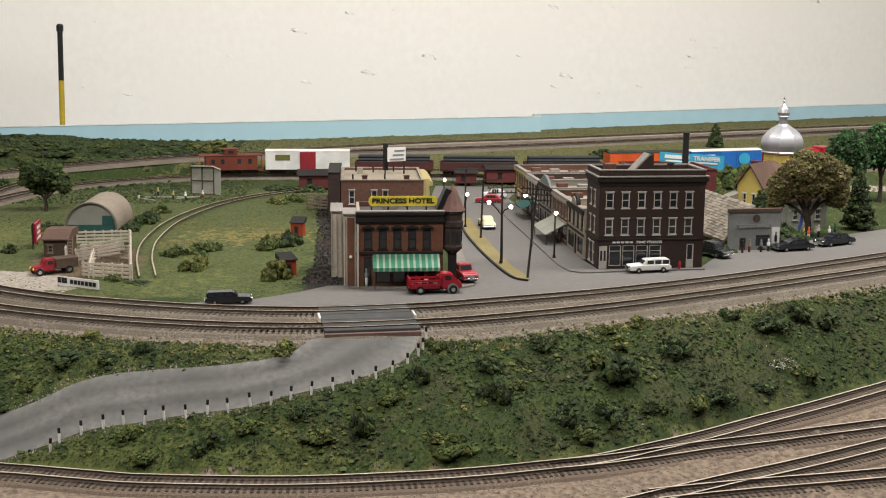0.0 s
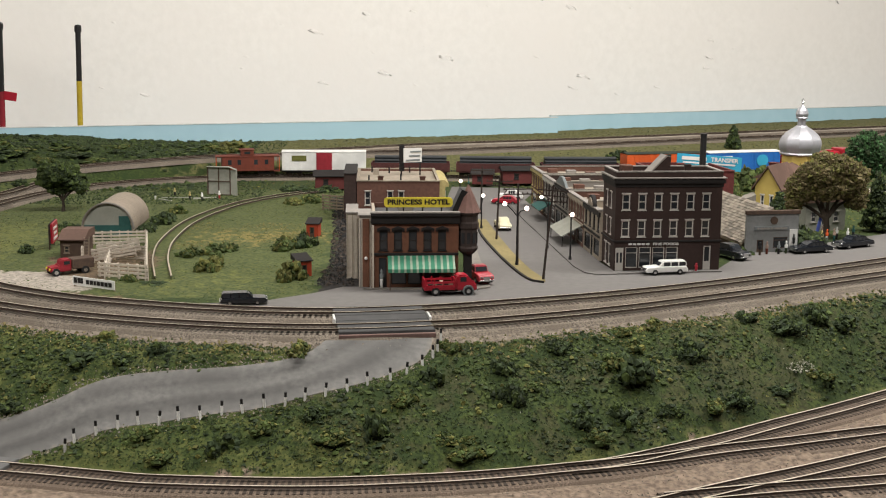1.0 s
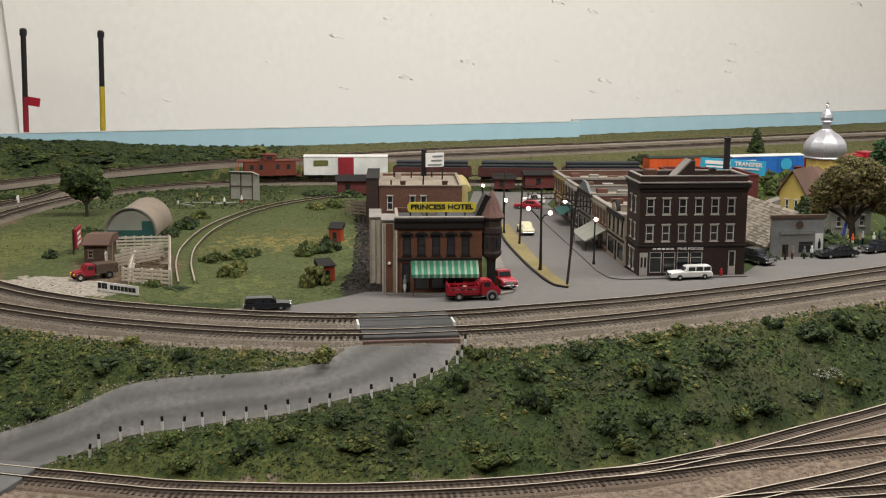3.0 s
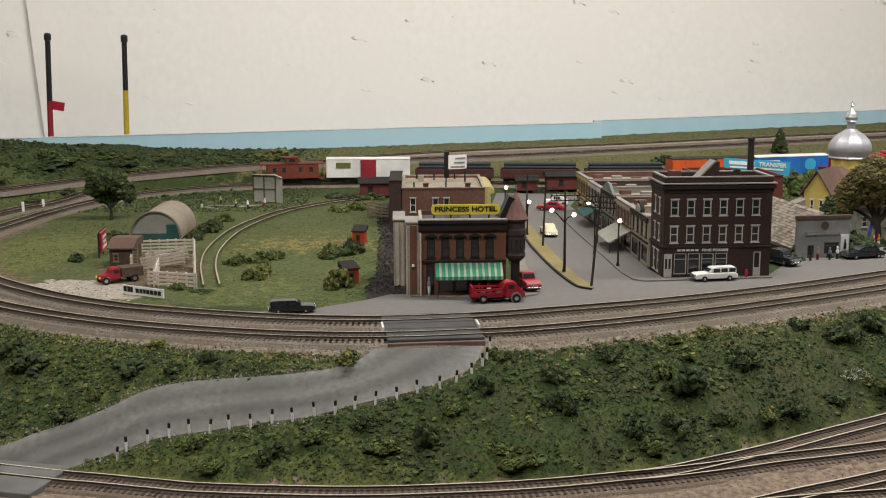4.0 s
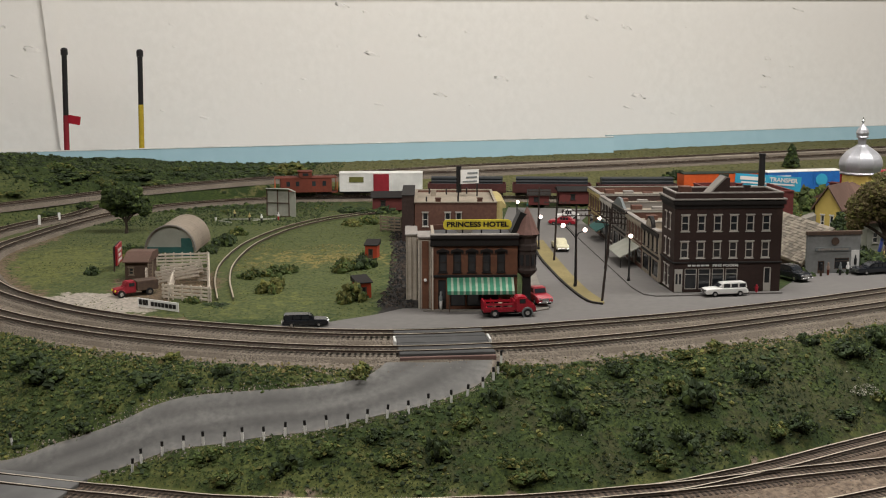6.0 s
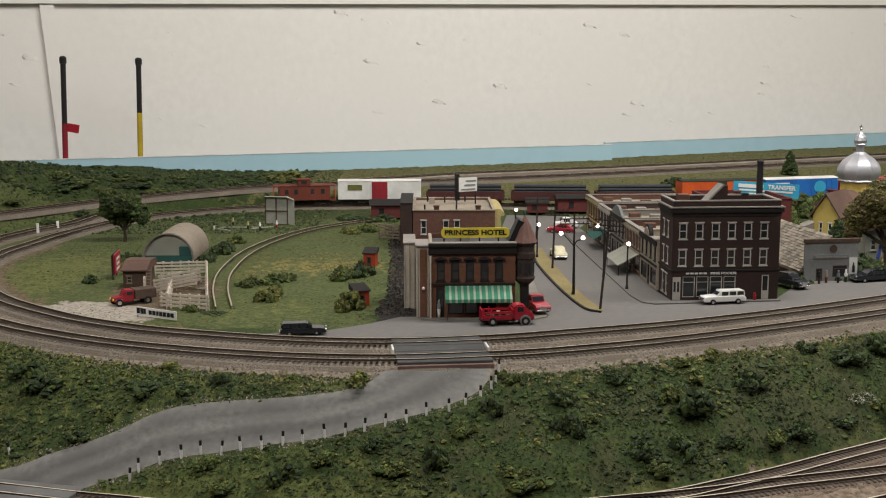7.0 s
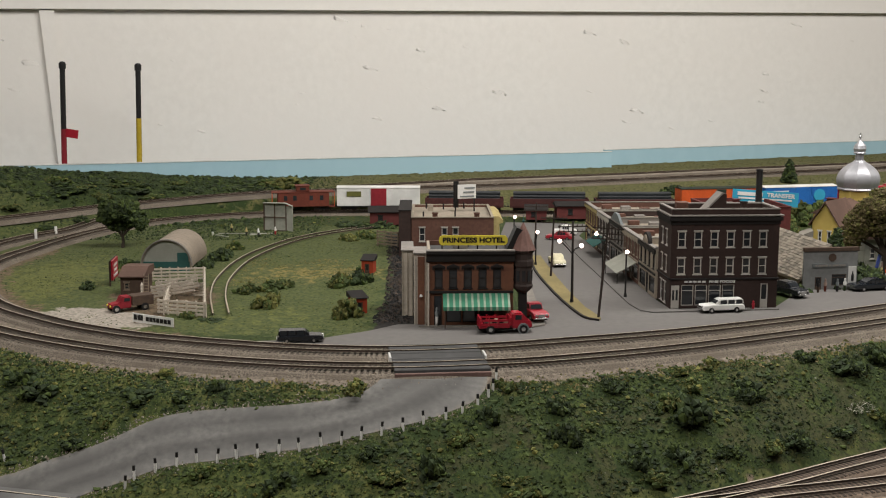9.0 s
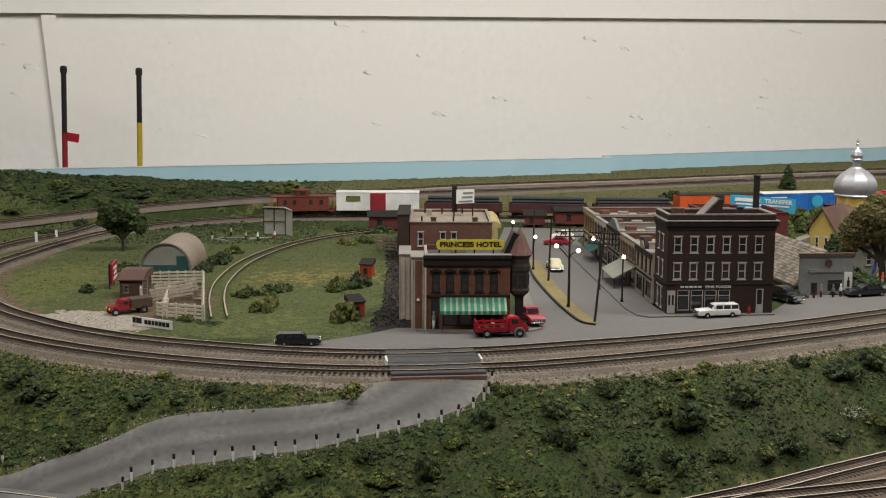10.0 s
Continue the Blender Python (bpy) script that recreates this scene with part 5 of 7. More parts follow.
def depot(name, label, m, w, d, h, rise):
    ob = thing(name, label, "shed", m)
    facade(ob, w, h, Matrix(), M["brickred"], [(w * 0.25, w * 0.25 + 0.008, h * 0.35, h * 0.75)], M["darktrim"])
    facade(ob, d, h, rz(0, d + 0.003, -90), M["brickred"])
    facade(ob, d, h, rz(w, 0.003, 90), M["brickred"])
    facade(ob, w, h, rz(w, d + 0.006, 180), M["brickred"])
    bm = bmesh.new()
    prism(bm, [(-0.003, h + 0.0001), (-0.003, h + 0.0012), (d / 2 + 0.003, h + rise), (d + 0.009, h + 0.0012), (d + 0.009, h + 0.0001)], 0, -0.003, w + 0.003)
    part("roof", bm, M["darktrim"], ob, "low dark tarred roof")


depot("red_shed", "small dark red trackside shed", rz(-0.122, 1.90, 4, 0.004), 0.052, 0.035, 0.020, 0.009)
depot("red_shed", "small dark red shed at the street end", rz(0.134, 1.955, -4, 0.006), 0.034, 0.03, 0.016, 0.008)
depot("red_shed", "long dark red shed at the street end", rz(0.186, 1.965, 2, 0.006), 0.075, 0.03, 0.021, 0.007)
# ---------------------------------------------------------------- street furniture
def street_lamp(m, h, arms, label):
    """A dark post with one or two curved arms and lit globes."""
    ob = thing("street_lamp", label, "street lamp", m, group="street lamps")
    bm = bmesh.new()
    cyl(bm, (0, 0, 0), (0, 0, h), 0.0011, 0.0008, 8)
    cyl(bm, (0, 0, 0), (0, 0, 0.004), 0.0020, 0.0014, 8)
    part("post", bm, M["black"], ob)
    for dx, dz in arms:
        bm = bmesh.new()
        p = [(0, 0, h - 0.012), (dx * 0.35, 0, h - 0.006), (dx * 0.75, 0, h + dz - 0.001), (dx, 0, h + dz)]
        for a, b in zip(p, p[1:]):
            cyl(bm, a, b, 0.0006, seg=6)
        part("arm", bm, M["black"], ob)
        bm = bmesh.new()
        bmesh.ops.create_icosphere(bm, subdivisions=2, radius=0.0024, matrix=Matrix.Translation((dx, 0, h + dz + 0.001)))
        part("globe", bm, M["bulb"], ob, "glowing pinkish-white globe", smooth=True)
    return ob


street_lamp(rz(0.1405, 1.277, 0, 0.003), 0.066, [(-0.014, 0.001), (0.010, -0.004)], "dark post lamp with two curved arms and glowing globes")
street_lamp(rz(0.2045, 1.31, 0, 0.003), 0.050, [(0.001, 0.0)], "dark kerb lamp with one glowing globe")
street_lamp(rz(0.188, 1.385, 0, 0.003), 0.060, [(-0.008, 0.0)], "dark kerb lamp leaning over the street, globe lit")
street_lamp(rz(0.119, 1.524, 0, 0.003), 0.042, [(0.002, 0.0)], "slim dark lamp with a lit globe beside the verge")
street_lamp(rz(0.098, 1.66, 0, 0.001), 0.046, [(0.001, 0.0)], "slim dark lamp at the far end of the street")


def telegraph_pole(m, h, lean, bars, label):
    ob = thing("telegraph_pole", label, "utility pole", m @ Matrix.Rotation(radians(lean), 4, "Y"), group="telegraph poles")
    bm = bmesh.new()
    cyl(bm, (0, 0, -0.002), (0, 0, h), 0.0014, 0.0010, 8)
    part("pole", bm, M["polewood"], ob)
    for k in range(bars):
        z = h - 0.006 - k * 0.0055
        arm = part("cross_arm", bx(-0.0165, 0.0165, -0.0018, -0.0008, z - 0.0006, z + 0.0006), M["polewood"], ob)
        for x in (-0.015, -0.010, -0.005, 0.005, 0.010, 0.015):
            bm = bmesh.new()
            cyl(bm, (x, -0.0013, z + 0.0004), (x, -0.0013, z + 0.0024), 0.0005, seg=6)
            part("insulator", bm, M["polewood"], arm)
    return ob


telegraph_pole(rz(0.1605, 1.20, 6, 0.002), 0.100, 5.0, 3, "dark leaning telegraph pole with three cross arms")
telegraph_pole(rz(0.132, 1.441, 4, 0.003), 0.078, 2.0, 2, "dark telegraph pole with two cross arms")
telegraph_pole(rz(0.1415, 1.278, 4, 0.003), 0.090, -0.5, 2, "dark pole with two cross arms beside the lamp")
telegraph_pole(rz(0.128, 1.66, 4, 0.001), 0.068, 1.0, 2, "far dark telegraph pole with two cross arms")

# road guard posts
_posts = [(-0.244, 0.875), (-0.238, 0.881), (-0.222, 0.884), (-0.206, 0.887), (-0.191, 0.890), (-0.175, 0.889), (-0.160, 0.891), (-0.143, 0.890), (-0.127, 0.893), (-0.111, 0.894), (-0.094, 0.897),
          (-0.078, 0.896), (-0.063, 0.898), (-0.047, 0.902), (-0.030, 0.907), (-0.014, 0.915), (0.004, 0.920), (0.017, 0.927), (0.030, 0.936), (0.039, 0.948), (0.043, 0.955), (0.046, 0.968)]
_guard = None
_r = random.Random(2)
for k, (x, y) in enumerate(_posts):
    m = pose(x, y, height(x, y) - 0.001, _r.uniform(-5, 5), _r.uniform(-6, 5), _r.uniform(0, 90))
    if _guard is None:
        _guard = thing("guard_post", "white roadside guard post with a black top", "guard post", m, group="road guard posts")
        bm = bmesh.new()
        cyl(bm, (0, 0, 0), (0, 0, 0.0085), 0.0011, seg=8)
        part("shaft", bm, M["whitepaint"], _guard)
        bm = bmesh.new()
        cyl(bm, (0, 0, 0.0085), (0, 0, 0.0125), 0.00112, seg=8)
        part("black_top", bm, M["black"], _guard, "black painted top")
    else:
        copy_thing(_guard, m)
copy_thing(_guard, pose(-0.352, 0.918, height(-0.352, 0.918) - 0.001, 3, -8, 0))


# ---------------------------------------------------------------- vehicles
def wheel(parent, x, y, r, w=0.0026):
    bm = bmesh.new()
    cyl(bm, (x, y - w / 2, r), (x, y + w / 2, r), r, seg=14)
    wh = part("wheel", bm, M["rubber"], parent)
    bm = bmesh.new()
    s = -1 if y < 0 else 1
    cyl(bm, (x, y + s * w / 2, r), (x, y + s * (w / 2 + 0.0003), r), r * 0.5, seg=10)
    part("hubcap", bm, M["chrome"], wh)


def car(name, label, m, L, W, H, paint, cabin, nose=0.30, category="car", group="parked cars"):
    """Saloon, wagon or hearse: rounded lower body, narrower glasshouse, four wheels, bumpers and lamps. The nose points to +x."""
    ob = thing(name, label, category, m, group=group)
    h0, h1 = H * 0.20, H * 0.60
    bm = bmesh.new()
    prism(bm, [(-L / 2, h0), (L / 2, h0), (L / 2 + 0.0005, h1 * 0.75), (L / 2 - 0.0015, h1 * 0.96), (L / 2 - nose * L, h1 * 1.04), (-L / 2 + 0.002, h1), (-L / 2 - 0.0003, h1 * 0.72)], 1, -W / 2, W / 2)
    bmesh.ops.bevel(bm, geom=bm.edges[:], offset=0.0009, segments=2, affect="EDGES", profile=0.6)
    part("body", bm, M[paint], ob)
    a, b, c, d = [v * L for v in cabin]
    bm = bmesh.new()
    prism(bm, [(a, h1 * 0.98), (d, h1 * 0.98), (c, H), (b, H)], 1, -W * 0.41, W * 0.41)
    bmesh.ops.bevel(bm, geom=bm.edges[:], offset=0.0008, segments=2, affect="EDGES")
    cab = part("cabin", bm, M[paint], ob)
    n = 3 if (d - a) > 0.5 * L else 2
    for s in (-1, 1):
        for k in range(n):
            x0 = b + (c - b) * (k + 0.08) / n
            x1 = b + (c - b) * (k + 0.90) / n
            part("side_window", bx(x0, x1, s * W * 0.41 - 0.0002, s * W * 0.41 + 0.0002, h1 * 1.08, H * 0.93), M["glass"], cab)
    wm = Matrix.Translation(((c + d) / 2 + 0.0002, 0, (h1 + H) / 2)) @ Matrix.Rotation(math.atan2(d - c, H - h1), 4, "Y").inverted()
    part("windscreen", bx(-0.0002, 0.0003, -W * 0.35, W * 0.35, -(H - h1) * 0.36, (H - h1) * 0.38, m=wm), M["glass"], cab)
    for x in (-L * 0.30, L * 0.30):
        for s in (-1, 1):
            wheel(ob, x, s * (W / 2 - 0.0008), H * 0.21)
    for x in (-L / 2 - 0.0006, L / 2 + 0.0008):
        part("bumper", bx(x - 0.0005, x + 0.0005, -W * 0.46, W * 0.46, h0 + 0.0004, h0 + 0.0018, 0.0002), M["chrome"], ob)
    for s in (-1, 1):
        bm = bmesh.new()
        cyl(bm, (L / 2 - 0.0004, s * W * 0.34, h1 * 0.78), (L / 2 + 0.0009, s * W * 0.34, h1 * 0.78), 0.0011, seg=10)
        part("headlight", bm, M["chrome"], ob)
    part("grille", bx(L / 2 + 0.0003, L / 2 + 0.0008, -W * 0.22, W * 0.22, h0 + 0.0018, h1 * 0.85), M["chrome"], ob)
    return ob


SEDAN, WAGON, BEETLE = (-0.40, -0.24, 0.08, 0.24), (-0.49, -0.46, 0.10, 0.22), (-0.42, -0.16, 0.12, 0.28)
Z0 = 0.0018
car("hearse", "long black hearse parked on the grey street", rz(-0.1345, 1.0935, 8, Z0), 0.0425, 0.016, 0.0118, "blackpaint", WAGON, category="hearse")
car("ambulance_wagon", "white station wagon parked before the grocery", rz(0.2955, 1.236, 191, Z0), 0.047, 0.0155, 0.0145, "whitepaint", WAGON)
car("sedan", "black rounded sedan parked beside the shingled shop", rz(0.393, 1.328, -62, Z0), 0.046, 0.018, 0.0165, "blackpaint", SEDAN)
car("sedan", "black sedan parked at the kerb under the willow", rz(0.498, 1.363, 196, Z0), 0.050, 0.018, 0.0135, "blackpaint", SEDAN)
car("sedan", "black sedan parked at the kerb ahead of another", rz(0.562, 1.398, 206, Z0), 0.054, 0.018, 0.0140, "blackpaint", SEDAN)
car("small_car", "pale yellow rounded car driving up the street", rz(0.1475, 1.530, 95, Z0), 0.043, 0.0165, 0.0150, "palepaint", BEETLE)
car("convertible", "red and white car at the far end of the street", rz(0.172, 1.755, 165, Z0), 0.040, 0.017, 0.0130, "redpaint", SEDAN)
car("camper_van", "white panel van at the far end of the street", rz(0.184, 1.80, 175, Z0), 0.036, 0.017, 0.0165, "whitepaint", BEETLE)
car("pickup", "red pickup truck parked at the hotel corner", rz(0.0935, 1.195, -75, 0.0032), 0.048, 0.0165, 0.0165, "redpaint", (-0.12, -0.10, 0.10, 0.20), category="truck")


def stake_truck(m, label, L=0.052, W=0.018, paint="redpaint"):
    ob = thing("stake_truck", label, "truck", m)
    bm = bmesh.new()
    prism(bm, [(0.006, 0.0045), (L / 2, 0.0045), (L / 2 + 0.0005, 0.0100), (L / 2 - 0.003, 0.0130), (0.0165, 0.0195), (0.0080, 0.0200), (0.006, 0.0190)], 1, -W * 0.46, W * 0.46)
    bmesh.ops.bevel(bm, geom=bm.edges[:], offset=0.0012, segments=2, affect="EDGES")
    cab = part("cab", bm, M[paint], ob, "rounded red cab")
    for s in (-1, 1):
        part("side_window", bx(0.0095, 0.0155, s * W * 0.46 - 0.0002, s * W * 0.46 + 0.0003, 0.0135, 0.0180), M["glass"], cab)
        bm = bmesh.new()
        cyl(bm, (L * 0.335, s * W * 0.40, 0.0045), (L * 0.335, s * W * 0.53, 0.0045), 0.0056, seg=16)
        part("fender", bm, M["tinfront"], ob)
    wm = Matrix.Translation((0.0198, 0, 0.0160)) @ Matrix.Rotation(radians(40), 4, "Y").inverted()
    part("windscreen", bx(-0.0004, 0.0006, -W * 0.36, W * 0.36, -0.0028, 0.0030, m=wm), M["glass"], cab)
    part("chassis", bx(-L / 2, 0.008, -W * 0.35, W * 0.35, 0.0035, 0.0055), M["rubber"], ob)
    part("bed", bx(-L / 2, 0.0045, -W / 2, W / 2, 0.0056, 0.0078, 0.0003), M[paint], ob)
    for s in (-1, 1):
        part("side_board", bx(-L / 2, 0.0045, s * W / 2 - 0.0005, s * W / 2 + 0.0005, 0.0080, 0.0105), M[paint], ob)
        part("side_rail", bx(-L / 2, 0.0045, s * W / 2 - 0.0005, s * W / 2 + 0.0005, 0.0122, 0.0142), M[paint], ob)
        for x in (-L / 2 + 0.001, -0.017, -0.008, 0.003):
            part("stake", bx(x, x + 0.0012, s * W / 2 - 0.0011, s * W / 2 - 0.0005, 0.0078, 0.0160), M[paint], ob)
    for x in (-L / 2 + 0.0002, 0.0046):
        part("end_board", bx(x, x + 0.0010, -W / 2, W / 2, 0.0078, 0.0160), M[paint], ob)
    for x in (-0.015, L * 0.335):
        for s in (-1, 1):
            wheel(ob, x, s * W * 0.47, 0.0042)
    part("bumper", bx(L / 2 + 0.0004, L / 2 + 0.0014, -W * 0.44, W * 0.44, 0.0042, 0.0060, 0.0003), M["chrome"], ob)
    rr = random.Random(4)
    for k in range(6):
        x, y = -0.021 + 0.004 * k, rr.uniform(-0.005, 0.005)
        part("crate", bx(x, x + 0.0042, y - 0.003, y + 0.003, 0.0080, 0.0105 + rr.random() * 0.002), M["wood"] if k % 2 else M["rubber"], ob)
    return ob


stake_truck(rz(0.0605, 1.137, 7, Z0), "bright red stake-bed truck parked outside the hotel")


def tractor(m):
    ob = thing("farm_truck", "old red farm truck beside the cattle pens", "truck", m)
    bm = bmesh.new()
    prism(bm, [(-0.010, 0.004), (0.012, 0.004), (0.0125, 0.009), (0.002, 0.0105), (0.000, 0.0165), (-0.010, 0.0165)], 1, -0.007, 0.007)
    bmesh.ops.bevel(bm, geom=bm.edges[:], offset=0.001, segments=2, affect="EDGES")
    part("cab", bm, M["polered"], ob)
    part("bed", bx(-0.034, -0.0105, -0.0085, 0.0085, 0.006, 0.0165, 0.0005), M["darkwood"], ob, "dark slatted stock box")
    for s in (-1, 1):
        part("side_window", bx(-0.008, -0.002, s * 0.0070 - 0.0002, s * 0.0070 + 0.0003, 0.0115, 0.0150), M["glass"], ob)
        part("fender", bx(0.003, 0.011, s * 0.0072 - 0.001, s * 0.0072 + 0.001, 0.004, 0.0078, 0.0006), M["redpaint"], ob)
        bm = bmesh.new()
        cyl(bm, (0.012, s * 0.005, 0.0075), (0.0132, s * 0.005, 0.0075), 0.0012, seg=8)
        part("headlight", bm, M["yellowsign"], ob)
    for x in (-0.024, 0.007):
        for s in (-1, 1):
            wheel(ob, x, s * 0.0078, 0.0042)


tractor(rz(-0.344, 1.237, 214, height(-0.344, 1.237)))



# ---------------------------------------------------------------- field: hut, pens, sheds
def quonset():
    ob = thing("quonset_hut", "arched tan metal hut with a grey end wall", "hut", rz(-0.383, 1.482, 1, 0.0))
    W, D, r = 0.060, 0.110, 0.0300
    arc = [(W / 2 - (r + 0.0012) * math.cos(a), 0.008 + (r + 0.0012) * 1.02 * math.sin(a)) for a in np.linspace(-0.1, math.pi + 0.1, 26)]
    inn = [(W / 2 - r * math.cos(a), 0.008 + r * 1.02 * math.sin(a)) for a in np.linspace(-0.1, math.pi + 0.1, 26)]
    for k in range(9):
        bm = bmesh.new()
        prism(bm, arc + inn[::-1], 1, k * D / 9 + 0.0003, (k + 1) * D / 9)
        part("roof_panel", bm, M["tin"], ob)
    bm = bmesh.new()
    prism(bm, [(x, z) for x, z in inn], 1, 0.002, 0.0035)
    end = part("end_wall", bm, M["canvas"], ob, "grey curved end wall")
    part("base_band", bx(0.0005, W - 0.0005, 0.0006, 0.0019, 0.0, 0.0125), M["teal"], end)
    part("door", bx(0.044, 0.058, 0.0004, 0.0018, 0.0126, 0.024), M["teal"], end)
    bm = bmesh.new()
    o = [(W / 2 - (r + 0.0026) * math.cos(a), 0.008 + (r + 0.0026) * 1.02 * math.sin(a)) for a in np.linspace(0, math.pi, 26)]
    i2 = [(W / 2 - (r + 0.0012) * math.cos(a), 0.008 + (r + 0.0012) * 1.02 * math.sin(a)) for a in np.linspace(0, math.pi, 26)]
    prism(bm, o + i2[::-1], 1, -0.001, 0.004)
    part("front_rib", bm, M["concrete"], ob)
    bm = bmesh.new()
    prism(bm, [(x, z) for x, z in inn], 1, D - 0.003, D - 0.001)
    part("rear_wall", bm, M["tinfront"], ob)


quonset()


def fence_panel(name, m, L, rails, label, h=0.016, mt="whitewood"):
    ob = thing(name, label, "fence", m, group="cattle pen fences")
    n = max(2, int(L / 0.010))
    for k in range(n + 1):
        x = L * k / n
        part("post", bx(x - 0.0008, x + 0.0008, 0.0007, 0.0021, -0.001, h + 0.0008), M[mt], ob)
    for j in range(rails):
        z = h * (j + 0.7) / rails
        part("rail", bx(-0.001, L + 0.001, -0.0006, 0.0006, z - 0.0011, z + 0.0011), M[mt], ob)
    return ob


for a, b, n in (((-0.300, 1.221), (-0.247, 1.204), 4), ((-0.362, 1.408), (-0.293, 1.420), 4), ((-0.247, 1.204), (-0.291, 1.42), 4), ((-0.362, 1.408), (-0.338, 1.30), 4), ((-0.325, 1.325), (-0.272, 1.315), 5), ((-0.292, 1.218), (-0.310, 1.32), 4)):
    fence_panel("pen_fence", rz(*a, math.degrees(math.atan2(b[1] - a[1], b[0] - a[0])), 0.0005), math.hypot(b[0] - a[0], b[1] - a[1]), n, "weathered pale wooden cattle pen fence")
fence_panel("loading_ramp_fence", rz(-0.322, 1.290, 6, 0.003) @ Matrix.Rotation(radians(-9), 4, "Y"), 0.045, 4, "tilted pale fence of the cattle ramp", 0.014)
fence_panel("loading_ramp_fence", rz(-0.320, 1.305, 6, 0.005) @ Matrix.Rotation(radians(-9), 4, "Y"), 0.045, 4, "tilted pale fence of the cattle ramp", 0.014)


def shack():
    ob = thing("shack", "small dark wooden shack with a ladder", "shed", rz(-0.366, 1.318, 0, 0.0))
    facade(ob, 0.026, 0.022, Matrix(), M["darkwood"], [(0.004, 0.010, 0.008, 0.016)], M["wood"])
    facade(ob, 0.034, 0.022, rz(0, 0.037, -90), M["darkwood"])
    facade(ob, 0.034, 0.022, rz(0.026, 0.003, 90), M["darkwood"])
    facade(ob, 0.026, 0.022, rz(0.026, 0.040, 180), M["darkwood"])
    bm = bmesh.new()
    prism(bm, [(-0.003, 0.0222), (-0.003, 0.0235), (0.018, 0.0320), (0.043, 0.0310), (0.043, 0.0222)], 0, -0.002, 0.028)
    part("roof", bm, M["shingleroof"], ob)
    ld = thing("ladder", "pale wooden ladder leaning on the shack", "ladder", rz(-0.339, 1.312, 0, 0.0) @ Matrix.Rotation(radians(-12), 4, "X"))
    for x in (0, 0.0055):
        part("stile", bx(x - 0.0004, x + 0.0004, -0.0004, 0.0004, 0, 0.027), M["wood"], ld)
    for k in range(7):
        part("rung", bx(0.0004, 0.0051, -0.0003, 0.0003, 0.003 + k * 0.0034, 0.0037 + k * 0.0034), M["wood"], ld)


shack()
_bn = thing("banner", "white banner with dark lettering on low posts", "sign", rz(-0.315, 1.178, -29, 0.0))
part("cloth", bx(0, 0.054, -0.0006, 0.0006, 0.002, 0.0110), M["whitepaint"], _bn)
for k, (a, b) in enumerate(((0.002, 0.006), (0.007, 0.011), (0.0115, 0.014), (0.018, 0.022), (0.023, 0.027), (0.028, 0.031), (0.032, 0.036), (0.037, 0.041), (0.042, 0.046), (0.047, 0.051))):
    part("writing_bar", bx(a, b, -0.0011, -0.0007, 0.0045, 0.0088 + (0.0012 if k < 3 else 0)), M["black"], _bn)
for x in (0.001, 0.053):
    part("post", bx(x - 0.0006, x + 0.0006, 0.0007, 0.0017, -0.001, 0.0105), M["wood"], _bn)
_bn = thing("red_billboard", "red roadside billboard on dark posts", "billboard", rz(-0.394, 1.395, 97, 0.0))
part("panel", bx(-0.020, 0.020, -0.001, 0.001, 0.008, 0.031), M["redpaint"], _bn)
part("frame", bx(-0.021, 0.021, 0.0012, 0.0022, 0.007, 0.032), M["black"], _bn)
for k, (a, b) in enumerate(((-0.014, 0.014), (-0.010, 0.010), (-0.012, 0.012))):
    part("writing_bar", bx(a, b, -0.0015, -0.0011, 0.011 + k * 0.006, 0.014 + k * 0.006), M["whitepaint"], _bn)
for x in (-0.016, 0.016):
    part("post", bx(x - 0.001, x + 0.001, 0.0024, 0.0040, 0, 0.03), M["darkwood"], _bn)


def backstop():
    ob = thing("baseball_backstop", "three-sided mesh baseball backstop on dark posts", "backstop", rz(-0.286, 1.855, -14, height(-0.27, 1.85)))
    H = 0.044
    for x in (0, 0.018, 0.037):
        part("post", bx(x - 0.0008, x + 0.0008, -0.0008, 0.0008, 0, H), M["darkwood"], ob)
    for z in (0.001, H * 0.5, H - 0.001):
        part("crossbar", bx(0.0008, 0.0362, -0.0006, 0.0006, z - 0.0006, z + 0.0006), M["darkwood"], ob)
    part("netting", bx(0.0008, 0.0362, 0.0010, 0.0014, 0.001, H - 0.001), M["canvas"], ob, "grey netting")
    part("side_panel", bx(0.0380, 0.0480, 0.0, 0.0016, 0.0, H - 0.004, m=Matrix.Rotation(radians(-0), 4, "Z")), M["canvas"], ob, "pale board side panel")
    bm = bmesh.new()
    prism(bm, [(0.0, H), (0.0380, H), (0.0480, H - 0.004), (0.0480, H - 0.003), (0.036, H + 0.0015), (0.0, H + 0.001)], 1, -0.004, 0.002)
    part("hood", bm, M["canvas"], ob)


backstop()
for fx, fy, turn, long in ((-0.352, 1.815, 2, 0.085), (-0.352, 1.800, -40, 0.030), (-0.300, 1.800, 34, 0.034)):
    _fl = link("foul_line", bx(0, long, -0.0012, 0.0012, 0.0, 0.0016, 0.0003), M["canvas"])
    _fl.matrix_world = rz(fx, fy, turn, height(fx, fy) + 0.0002)
    tagged(_fl, "pale chalk line of the little ball field", "marking", kind="structure")


